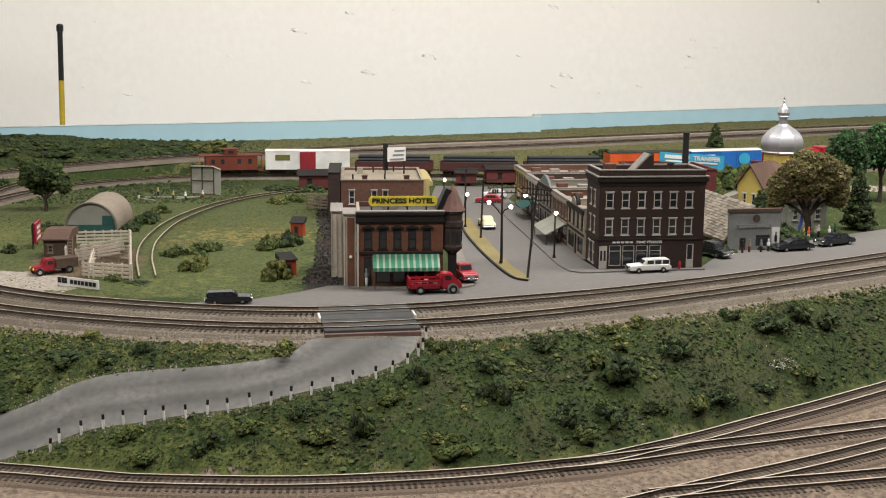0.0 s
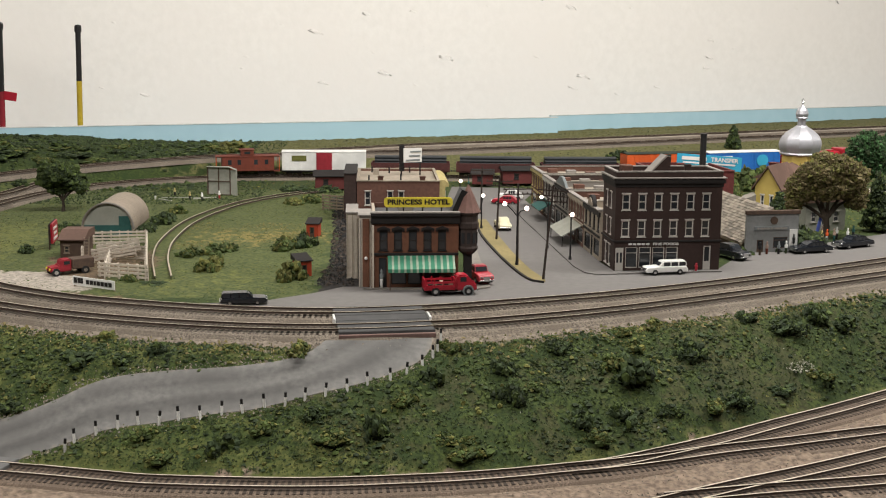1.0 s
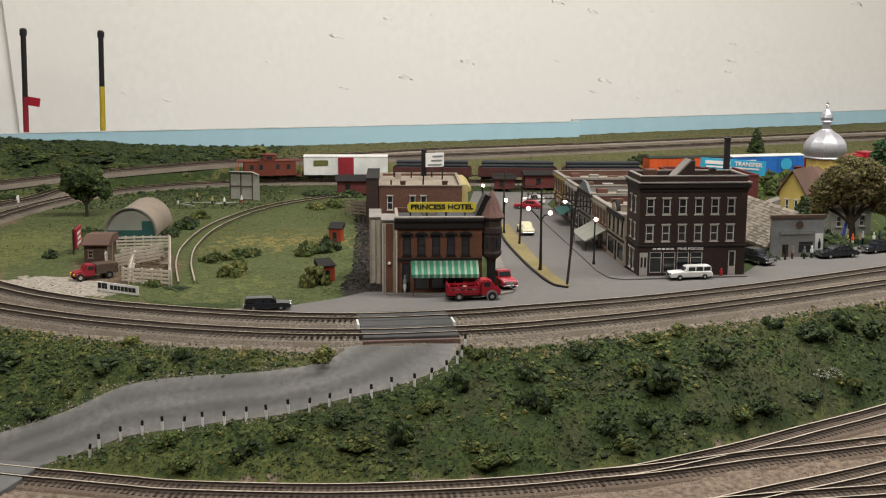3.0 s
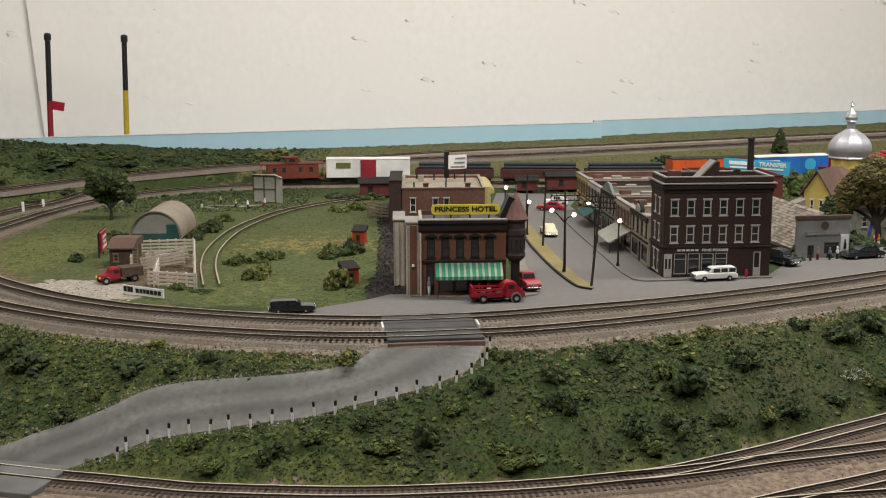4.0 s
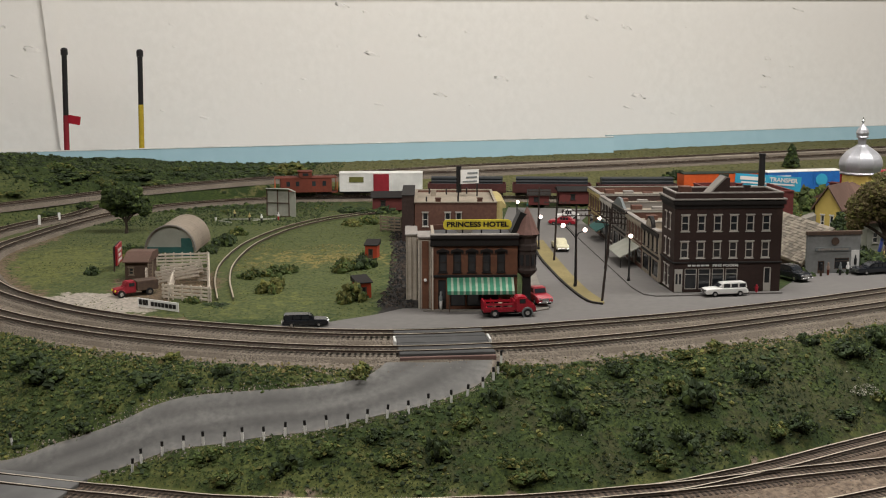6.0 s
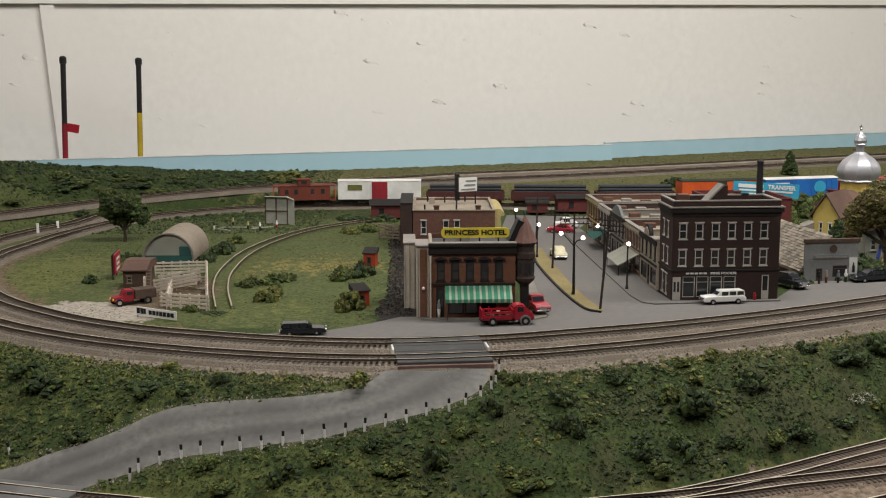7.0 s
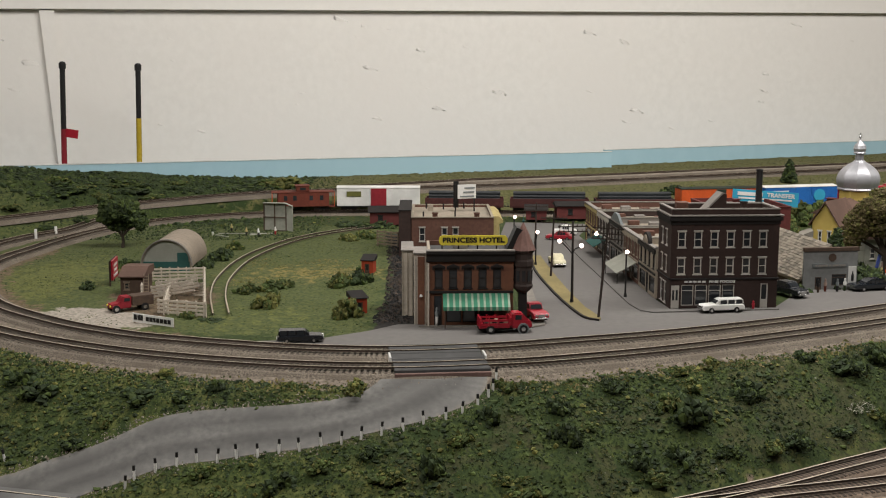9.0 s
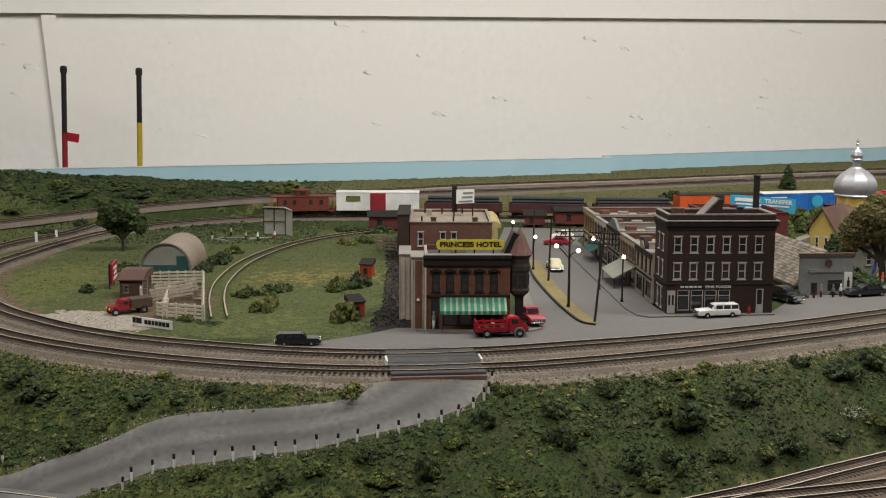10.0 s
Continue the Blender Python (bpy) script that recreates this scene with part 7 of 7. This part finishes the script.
# on the front bank
for k, (x, y, w, h, kind) in enumerate((
        (-0.253, 0.959, 0.036, 0.017, "leafdark"), (-0.187, 0.953, 0.026, 0.016, "leafdark"), (-0.37, 1.01, 0.034, 0.020, "leafdark"), (-0.344, 0.984, 0.036, 0.020, "leafdark"), (-0.069, 0.949, 0.026, 0.012, "leafyellow"), (-0.213, 0.950, 0.022, 0.010, "leafdark"),
        (-0.298, 0.925, 0.024, 0.010, "leafdark"), (-0.274, 0.939, 0.022, 0.010, "leaf"), (-0.168, 0.861, 0.028, 0.016, "leaf"), (-0.124, 0.861, 0.026, 0.018, "leafdark"), (-0.182, 0.880, 0.024, 0.012, "leaf"), (-0.008, 0.873, 0.024, 0.022, "leafdark"),
        (-0.055, 0.886, 0.024, 0.014, "leafdark"), (0.014, 0.902, 0.026, 0.013, "leaf"), (0.037, 0.921, 0.026, 0.019, "leafdark"), (0.100, 0.912, 0.024, 0.020, "leafdark"), (0.094, 0.941, 0.026, 0.020, "leafdark"), (0.145, 0.975, 0.026, 0.017, "leafdark"),
        (0.207, 0.960, 0.040, 0.026, "leafdark"), (0.192, 0.966, 0.026, 0.018, "leaf"), (0.207, 1.012, 0.024, 0.012, "leaf"), (0.267, 1.001, 0.030, 0.018, "leafdark"), (0.157, 0.900, 0.024, 0.018, "leafdark"), (0.187, 0.912, 0.026, 0.020, "leafdark"), (0.165, 0.890, 0.024, 0.014, "leaf"),
        (0.233, 0.934, 0.022, 0.013, "leafdark"), (0.301, 0.968, 0.028, 0.020, "leafdark"), (0.061, 0.862, 0.030, 0.013, "leaf"), (0.050, 0.872, 0.026, 0.013, "leaf"), (0.336, 1.069, 0.024, 0.016, "leafdark"), (0.373, 1.069, 0.032, 0.022, "leafdark"), (0.409, 1.096, 0.030, 0.020, "leafdark"),
        (0.053, 0.961, 0.024, 0.013, "leaf"), (-0.038, 0.867, 0.030, 0.014, "leaf"), (-0.091, 0.878, 0.028, 0.015, "leaf"), (0.216, 0.994, 0.026, 0.012, "leaf"), (0.275, 0.952, 0.026, 0.014, "leaf"), (0.35, 1.00, 0.026, 0.012, "leafdark"), (0.39, 1.03, 0.028, 0.012, "leaf"), (0.12, 0.93, 0.022, 0.010, "leaf"),
        (-0.40, 0.99, 0.03, 0.014, "leafdark"), (0.44, 1.10, 0.030, 0.016, "leafdark"), (-0.13, 0.955, 0.020, 0.008, "leafyellow"), (-0.235, 0.985, 0.022, 0.009, "leafyellow"), (0.24, 1.03, 0.022, 0.010, "leafyellow"))):
    bush(x, y, w, h, kind, k)
# in the field and along the siding
for k, (px, py, w, h, kind) in enumerate(((-0.225, 1.345, 0.034, 0.018, "leaf"), (-0.198, 1.365, 0.034, 0.018, "leaf"), (-0.188, 1.262, 0.034, 0.022, "leafyellow"), (-0.125, 1.385, 0.034, 0.026, "leaf"), (-0.103, 1.405, 0.030, 0.026, "leafdark"), (-0.098, 1.214, 0.034, 0.030, "leafyellow"),
        (-0.145, 1.755, 0.036, 0.017, "leafyellow"), (-0.118, 1.775, 0.040, 0.020, "leaf"), (-0.128, 1.90, 0.060, 0.016, "leafdark"), (-0.10, 1.89, 0.045, 0.017, "leafdark"), (-0.155, 1.905, 0.045, 0.014, "leafdark"), (-0.305, 1.56, 0.028, 0.020, "leafdark"), (-0.303, 1.60, 0.030, 0.018, "leafdark"), (-0.31, 1.52, 0.030, 0.018, "leafdark"), (-0.30, 1.66, 0.026, 0.018, "leaf"),
        (-0.40, 1.47, 0.036, 0.022, "leafyellow"), (-0.38, 1.455, 0.036, 0.020, "leafdark"), (-0.355, 1.45, 0.030, 0.018, "leafdark"), (-0.405, 1.50, 0.03, 0.018, "leafdark"), (-0.265, 1.205, 0.020, 0.012, "leaf"), (-0.40, 1.78, 0.030, 0.012, "leafdark"), (-0.36, 1.90, 0.020, 0.010, "leaf"), (-0.415, 1.36, 0.028, 0.014, "leafdark"), (-0.24, 1.19, 0.03, 0.006, "leafdark"),
        (-0.58, 1.87, 0.03, 0.015, "leafdark"), (-0.62, 1.82, 0.025, 0.010, "leafdark"), (0.405, 1.365, 0.030, 0.018, "leafdark"), (0.412, 1.345, 0.024, 0.014, "leafdark"), (0.474, 1.378, 0.022, 0.012, "leaf"), (0.46, 1.366, 0.02, 0.010, "leafdark"), (0.49, 1.42, 0.05, 0.03, "leafdark"), (0.515, 1.43, 0.05, 0.026, "leafdark"), (0.50, 1.48, 0.05, 0.04, "leafdark"))):
    bush(px, py, w, h, kind, k + 60)
# behind the town, by the raised tracks and on the hill
for k, (px, py, w, h, kind) in enumerate(((0.53, 1.88, 0.075, 0.045, "leaf"), (0.57, 1.93, 0.08, 0.050, "leaf"), (0.52, 1.82, 0.06, 0.035, "leaf"), (0.60, 1.96, 0.07, 0.045, "leafdark"), (0.455, 2.20, 0.060, 0.032, "leaf"), (0.43, 2.22, 0.05, 0.026, "leafdark"), (-0.29, 2.19, 0.075, 0.024, "leafyellow"), (-0.33, 2.18, 0.05, 0.018, "leaf"), (-0.36, 2.14, 0.06, 0.014, "leafdark"),
        (-0.80, 2.02, 0.05, 0.02, "leafdark"), (-0.72, 2.02, 0.05, 0.018, "leafdark"), (-0.66, 2.0, 0.05, 0.018, "leaf"), (-0.62, 2.04, 0.05, 0.012, "leafdark"), (-0.55, 2.08, 0.05, 0.010, "leafdark"), (-0.48, 2.1, 0.05, 0.010, "leafdark"), (0.70, 1.95, 0.06, 0.035, "leafdark"), (0.76, 1.98, 0.06, 0.04, "leafdark"), (0.66, 2.05, 0.05, 0.04, "leafbright"))):
    if kind == "leafbright":
        kind = "leaf"
    bush(px, py, w, h, kind, k + 120)


def tree(name, label, x, y, trunk_h, trunk_r, limbs, lobes, count, size, mats, seed, z=None):
    z = height(x, y) if z is None else z
    ob = thing(name, label, "tree", rz(x, y, 0, z - 0.001))
    r = random.Random(seed)
    bm = bmesh.new()
    p = [(0, 0, 0), (trunk_r * 0.4, 0, trunk_h * 0.5), (0, 0, trunk_h)]
    cyl(bm, p[0], p[1], trunk_r * 1.3, trunk_r, 9)
    cyl(bm, p[1], p[2], trunk_r, trunk_r * 0.8, 9)
    part("trunk", bm, M["bark"], ob)
    for k in range(limbs):
        lb = lobes[k % len(lobes)]
        bm = bmesh.new()
        mid = (lb[0] * 0.45 + r.uniform(-0.003, 0.003), lb[1] * 0.45, trunk_h + (lb[2] - trunk_h) * 0.45)
        cyl(bm, (0, 0, trunk_h * 0.8), mid, trunk_r * 0.65, trunk_r * 0.45, 7)
        cyl(bm, mid, lb[:3], trunk_r * 0.45, trunk_r * 0.15, 6)
        part("limb", bm, M["bark"], ob)
    cr = new("crown", foam_mesh("crown", lobes, count // 6, size * 1.7, count, size * 0.75, mats, seed))
    cr.parent = ob
    return ob


tree("field_tree", "round dark green model tree standing alone in the field", -0.463, 1.682, 0.020, 0.0022, 5,
     [(-0.018, 0, 0.046, 0.015, 0.014, 0.012), (0.014, 0.004, 0.044, 0.018, 0.016, 0.013), (0.0, -0.006, 0.056, 0.020, 0.018, 0.013), (-0.022, 0.004, 0.060, 0.010, 0.010, 0.009), (0.026, 0.0, 0.036, 0.011, 0.011, 0.009), (-0.006, 0.006, 0.034, 0.016, 0.014, 0.010), (0.012, 0, 0.060, 0.012, 0.011, 0.008)], 5200, 0.0017, ("leaf", "leafdark"), 21)
tree("willow", "large brown-green willow drooping over the street", 0.553, 1.470, 0.032, 0.0042, 6,
     [(-0.034, -0.002, 0.066, 0.018, 0.020, 0.018), (-0.018, -0.008, 0.084, 0.022, 0.022, 0.016), (0.010, -0.004, 0.092, 0.022, 0.022, 0.015), (0.028, 0.0, 0.078, 0.020, 0.022, 0.020), (0.036, 0.0, 0.056, 0.014, 0.018, 0.018), (-0.042, 0.0, 0.050, 0.010, 0.014, 0.016), (-0.010, -0.012, 0.066, 0.020, 0.014, 0.014), (0.012, -0.014, 0.070, 0.016, 0.012, 0.016), (-0.004, 0.004, 0.102, 0.016, 0.018, 0.008)], 26000, 0.0012, ("leafbrown", "leafyellow"), 22)
tree("leafy_tree", "full bright dark-green leafy model tree", 0.712, 1.75, 0.040, 0.003, 5,
     [(0, 0, 0.085, 0.026, 0.024, 0.026), (-0.010, 0, 0.068, 0.022, 0.02, 0.020), (0.012, 0, 0.066, 0.022, 0.02, 0.020), (0.004, 0, 0.100, 0.016, 0.016, 0.014)], 9000, 0.0014, ("leafbright", "leafdark"), 23)
tree("leafy_tree", "full dark-green leafy model tree with a bare trunk", 0.775, 1.77, 0.046, 0.003, 5,
     [(0, 0, 0.090, 0.030, 0.026, 0.026), (-0.016, 0, 0.075, 0.022, 0.02, 0.020), (0.018, 0, 0.074, 0.024, 0.02, 0.020), (-0.004, 0, 0.108, 0.020, 0.018, 0.014)], 9000, 0.0014, ("leafbright", "leafdark"), 24)
tree("leafy_tree", "small bright green tree behind the church", 0.66, 1.90, 0.030, 0.002, 3, [(0, 0, 0.058, 0.018, 0.018, 0.022), (0.004, 0, 0.078, 0.012, 0.012, 0.012)], 1500, 0.0022, ("leafbright", "leaf"), 25)


def conifer(x, y, h, w, seed, label):
    lob = []
    r = random.Random(seed)
    for k in range(9):
        u = k / 9
        q = w * (1 - u) ** 0.8
        for j in range(4):
            a = j * 1.57 + k * 0.7 + r.uniform(-0.3, 0.3)
            lob.append((math.cos(a) * q * 0.55, math.sin(a) * q * 0.55, h * (0.12 + 0.86 * u), q * 0.5 + 0.001, q * 0.5 + 0.001, h * 0.05))
    tree("conifer", label, x, y, h * 0.95, h * 0.02, 0, lob, 2400, 0.0016, ("leafdark", "leaf"), seed)


conifer(0.640, 1.52, 0.085, 0.022, 31, "dark drooping conifer beside the willow")
conifer(0.690, 2.38, 0.052, 0.015, 32, "small dark conifer by the backdrop track")
conifer(0.522, 1.56, 0.05, 0.018, 33, "small dark conifer beside the church wall")

# a wiry pale patch of lichen on the bank
_me = leaf_mesh("lichen_patch", [(0, 0, 0.3, 1.0, 0.9, 0.4), (0.5, 0.2, 0.4, 0.6, 0.6, 0.4), (-0.4, -0.4, 0.3, 0.6, 0.5, 0.3)], 260, 0.05, ("lichen",), 41)
_lp = new("lichen_patch", _me)
_lp.matrix_world = Matrix.Translation((0.373, 1.025, height(0.373, 1.025) + 0.002)) @ Matrix.Diagonal((0.013, 0.012, 0.012, 1))
tagged(_lp, "pale wiry lichen patch on the grassy bank", "lichen")


# ---------------------------------------------------------------- turf flock
def flock(name, label, spots, size, mats, seed, squash=0.7):
    """Tiny crumbs of ground foam, each a lopsided tetrahedron."""
    r = np.random.RandomState(seed)
    n = len(spots)
    S = np.asarray(spots)
    P = np.stack([S[:, 0], S[:, 1], heights(S[:, 0], S[:, 1]) + lumps(S[:, 0], S[:, 1])], 1)
    base = np.array([(1, 0, -0.33), (-0.5, 0.87, -0.33), (-0.5, -0.87, -0.33), (0, 0, 1.0)])
    ang = r.rand(n) * 6.28
    ca, sa = np.cos(ang), np.sin(ang)
    s = size * (0.45 + 1.1 * r.rand(n) ** 2)
    V = np.zeros((n, 4, 3))
    for k in range(4):
        b = base[k] * (1 + 0.5 * r.randn(n, 3))
        V[:, k, 0] = P[:, 0] + s * (b[:, 0] * ca - b[:, 1] * sa)
        V[:, k, 1] = P[:, 1] + s * (b[:, 0] * sa + b[:, 1] * ca)
        V[:, k, 2] = P[:, 2] + s * b[:, 2] * squash + s * 0.2
    i = np.arange(n)[:, None] * 4
    F = np.concatenate([i + np.array(f) for f in ((0, 1, 3), (1, 2, 3), (2, 0, 3))])
    me = bpy.data.meshes.new(name)
    me.from_pydata(V.reshape(-1, 3).tolist(), [], F.tolist())
    for m in mats:
        me.materials.append(M[m])
    if len(mats) > 1:
        q = (r.rand(n) * len(mats)).astype(int)
        me.polygons.foreach_set("material_index", np.tile(q, 3).astype(np.int32))
    return tagged(new(name, me), label, "turf", kind="stuff")


def scatter(n, seed, x0, x1, y0, y1, clear=0.003, patch=None):
    """Random places on free turf; patch = (cycles a metre, least noise) keeps them in clumps."""
    r = np.random.RandomState(seed)
    x, y = r.uniform(x0, x1, n), r.uniform(y0, y1, n)
    ok = (free(x, y) > clear * r.rand(n) * 2) & (y < board_y(x) - 0.01)
    if patch:
        ok &= vnoise(x, y, patch[0], seed) > patch[1] + 0.35 * r.randn(n)
    return np.stack([x[ok], y[ok]], 1)


def bank_only(S, edge=0.034):
    ya, yb = np.interp(S[:, 0], _a[:, 0], _a[:, 1]), np.interp(S[:, 0], _b[:, 0], _b[:, 1])
    return S[(S[:, 1] < ya - edge) & (S[:, 1] > yb + 0.024)]


def bank_top(S, lo, hi):
    """Keeps the strip of the bank between two shares of its width, counted from the track."""
    ya, yb = np.interp(S[:, 0], _a[:, 0], _a[:, 1]), np.interp(S[:, 0], _b[:, 0], _b[:, 1])
    u = (ya - S[:, 1]) / (ya - yb)
    return S[(u > lo) & (u < hi)]


def foam_clumps(name, label, S, size, mats, seed, flat=0.7):
    """Low rugged lumps of coarse foam on the ground."""
    r = np.random.RandomState(seed)
    n = len(S)
    P = np.stack([S[:, 0], S[:, 1], heights(S[:, 0], S[:, 1]) + lumps(S[:, 0], S[:, 1])], 1)
    sz = size * (0.35 + 1.0 * r.rand(n, 1, 1) ** 1.5)
    V = P[:, None] + ICO_V[None] * (1 + 0.33 * r.randn(n, 12, 1)) * sz * np.array((1, 1, flat)) + sz * np.array((0, 0, 0.15))
    F = (np.arange(n)[:, None, None] * 12 + ICO_F[None]).reshape(-1, 3)
    me = bpy.data.meshes.new(name)
    me.from_pydata(V.reshape(-1, 3).tolist(), [], F.tolist())
    for m in mats:
        me.materials.append(M[m])
    me.polygons.foreach_set("material_index", np.repeat((r.rand(n) * len(mats)).astype(np.int32), 20))
    return tagged(new(name, me), label, "turf", kind="stuff")


BANK = (-0.50, 0.62, 0.82, 1.20)
flock("turf_flock", "mixed green ground foam over the bank", bank_only(scatter(150000, 1, *BANK)), 0.0008, ("leaf", "leafdark", "leaf", "leafdark"), 1)
flock("turf_flock_olive", "patchy olive-yellow ground foam on the bank", bank_only(scatter(60000, 2, *BANK, patch=(30, 0.35))), 0.0008, ("leafyellow", "leaf", "leaf"), 2)
flock("turf_flock_crest", "yellow-green ground foam along the crest and foot of the bank", np.vstack([bank_top(bank_only(scatter(26000, 3, *BANK, patch=(40, 0.1))), 0.2, 0.40), bank_top(bank_only(scatter(26000, 13, *BANK, patch=(35, 0.0))), 0.74, 1.0)]), 0.0009, ("leafyellow", "leaf"), 13)
flock("turf_flock_dark", "dark coarse foam patches on the bank", bank_only(scatter(60000, 4, *BANK, patch=(38, 0.30))), 0.0013, ("leafdark", "leafdark", "leaf"), 3)
# West foam: olive, with paleness partly standing in for missing lamp light.
foam_clumps("west_clumps", "olive foam clumps on the west bank", bank_only(scatter(9000, 45, -0.50, 0.0, 0.82, 1.20, clear=0.006, patch=(40, 0.1))), 0.0018, ("leaf", "leafyellow", "leaf"), 45)
flock("turf_flock_west", "light olive-green ground foam on the west bank", bank_only(scatter(45000, 44, -0.50, 0.02, 0.82, 1.20, patch=(26, -0.05))), 0.0009, ("leafyellow", "leaf", "leaf"), 44)
flock("turf_crumbs", "scattered pale crumbs on the bank", bank_only(scatter(220, 5, *BANK)), 0.0008, ("lichen",), 4)
foam_clumps("bank_clumps", "coarse green foam clumps massed over the bank", bank_only(scatter(26000, 41, *BANK, clear=0.006, patch=(36, 0.0))), 0.0021, ("leaf", "leafdark", "leafdark"), 41)
foam_clumps("bank_clumps_olive", "olive foam clumps along the top of the bank", bank_top(bank_only(scatter(14000, 42, *BANK, clear=0.006, patch=(44, 0.15))), 0.18, 0.62), 0.0019, ("leaf", "leafyellow", "leaf"), 42)
foam_clumps("hill_clumps", "dark foam clumps massed over the hill", scatter(9000, 43, -0.98, -0.25, 1.9, 2.34, clear=0.012, patch=(16, 0.0)), 0.0038, ("leafdark", "leafdark", "leaf"), 43)
FIELD = (-0.56, -0.075, 1.10, 1.95)
flock("field_turf", "short green turf of the field", scatter(30000, 6, *FIELD, patch=(28, -0.1)), 0.0007, ("leaf", "leafyellow"), 5, 0.5)
flock("field_turf_dark", "darker tufts in the field grass", scatter(22000, 16, *FIELD, patch=(20, 0.30)), 0.0008, ("leafdark", "leaf", "leaf"), 15, 0.5)
flock("field_straw", "straw-coloured dry grass in the field", scatter(9000, 17, -0.26, -0.085, 1.38, 1.58, patch=(34, 0.1)), 0.0009, ("kerbyellow", "leafyellow"), 16, 0.5)
flock("hill_turf", "dark scrub turf on the hill", scatter(26000, 7, -0.98, -0.2, 1.75, 2.34), 0.0017, ("leafdark", "leafdark", "leaf"), 6)
flock("back_turf", "dull olive turf behind the town", scatter(24000, 8, -0.3, 1.1, 1.9, 2.85), 0.0017, ("leafyellow", "leafdark", "leafyellow", "leafbrown"), 7, 0.4)
flock("side_turf", "green turf beside the church", scatter(9000, 9, 0.42, 0.95, 1.50, 2.2), 0.0016, ("leaf", "leafyellow"), 8, 0.4)


def beside_tracks(n, seed, lines, spread):
    """Crumbs of ballast strewn over the ties and shoulders of a track."""
    r = np.random.RandomState(seed)
    out = []
    for p in lines:
        c = spline([(*a, 0) for a in p], 0.004)
        c = c[(c[:, 0] > -0.62) & (c[:, 0] < 0.62)]
        t, nn = frames_of(c)
        i = r.randint(0, len(c), n)
        o = r.uniform(-spread, spread, n)
        o = o[:, None]
        S = c[i, :2] + nn[i] * o
        out.append(S[(np.abs(np.abs(o[:, 0]) - 0.00825) > 0.0018) & ~((S[:, 0] > -0.05) & (S[:, 0] < 0.045))])
    return np.vstack(out)


def strewn(name, label, S, z, size, mats, seed):
    ob = flock(name, label, S, size, mats, seed, 0.6)
    ob.location.z = z
    return ob


strewn("ballast_crumbs", "grey ballast crumbs strewn over the ties", beside_tracks(14000, 21, (T1, T2), 0.0165), 0.0036, 0.0007, ("ballast", "ballast", "concrete", "ballast2"), 21)
flock("ballast_between", "grey stone crumbs between the two main tracks", np.vstack([S for S in [np.stack([x, np.interp(x, _a[:, 0], _a[:, 1]) + o], 1) for x, o in [(np.random.RandomState(22).uniform(-0.42, 0.6, 12000), np.random.RandomState(23).uniform(-0.036, 0.046, 12000))]]]), 0.0008, ("ballast", "concrete", "ballast2"), 22, 0.5)
flock("yard_crumbs", "brown dirt crumbs and stones in the yard", np.array([(x, y) for x, y in zip(np.random.RandomState(31).uniform(-0.1, 0.6, 14000), np.random.RandomState(32).uniform(0.70, 1.0, 14000)) if y < np.interp(x, _b[:, 0], _b[:, 1]) + 0.024]), 0.0007, ("ballast2", "ballast", "concrete"), 23, 0.5)


def spots_cinder(n, seed):
    r = random.Random(seed)
    out = []
    while len(out) < n:
        y = r.uniform(1.18, 1.80)
        x = r.uniform(np.interp(y, [1.15, 1.3, 1.5, 1.7, 1.9], [-0.075, -0.066, -0.072, -0.085, -0.10]), -0.035)
        out.append((x, y))
    return out


flock("cinder_lumps", "black cinder lumps beside the hotel", spots_cinder(2600, 11), 0.0022, ("rubber", "tie"), 9, 0.6)


# verge tufts at the track edges
def spots_verge(n, seed):
    r = random.Random(seed)
    out = []
    while len(out) < n:
        x = r.uniform(-0.45, 0.6)
        ya = np.interp(x, _a[:, 0], _a[:, 1])
        y = ya - 0.040 + r.gauss(0, 0.006)
        if y > ya - 0.026 or free(x, y) < 0.002 or (-0.06 < x < 0.05 and y > 0.93):
            continue
        out.append((x, y))
    return out


def spots_roadside(n, seed):
    r = random.Random(seed)
    out = []
    _roadpoly = [tuple(p) for p in _rl] + [tuple(p) for p in _rr[::-1]]
    while len(out) < n:
        c = r.choice((_rl, _rr))
        p = c[r.randrange(len(c))]
        x, y = p[0] + r.gauss(0, 0.004), p[1] + r.gauss(0, 0.0035)
        if not inside(_roadpoly, x, y) and x > -0.5 and y > 0.86:
            out.append((x, y))
    return out


flock("road_gravel", "pale gravel crumbs along the road edges", spots_roadside(1800, 14), 0.0009, ("concrete", "cream", "ballast"), 12)
for k in range(26):
    _r = random.Random(k + 300)
    _x = _r.uniform(-0.85, -0.36)
    bush(_x, float(np.interp(_x, _o[:, 0], _o[:, 1])) + _r.uniform(0.05, 0.16), _r.uniform(0.04, 0.075), _r.uniform(0.008, 0.017), _r.choice(("leafdark", "leafdark", "leaf")), k + 300, "low dark scrub clump on the model hill")
_vx = np.random.RandomState(51).uniform(-0.13, 0.16, 2600)
_vx = _vx[(np.abs(_vx + 0.004) > 0.05)]
_vs = np.array(sorted(T2[:14]))
flock("street_verge", "yellow-green weeds between street and track", np.stack([_vx, np.interp(_vx, _vs[:, 0], _vs[:, 1]) + 0.0195 + 0.0018 * np.random.RandomState(52).randn(len(_vx))], 1), 0.0010, ("leafyellow", "leaf", "kerbyellow"), 51)
flock("verge_turf", "straw and green verge along the ballast", spots_verge(3500, 12), 0.0014, ("leafyellow", "leaf", "kerbyellow"), 10)
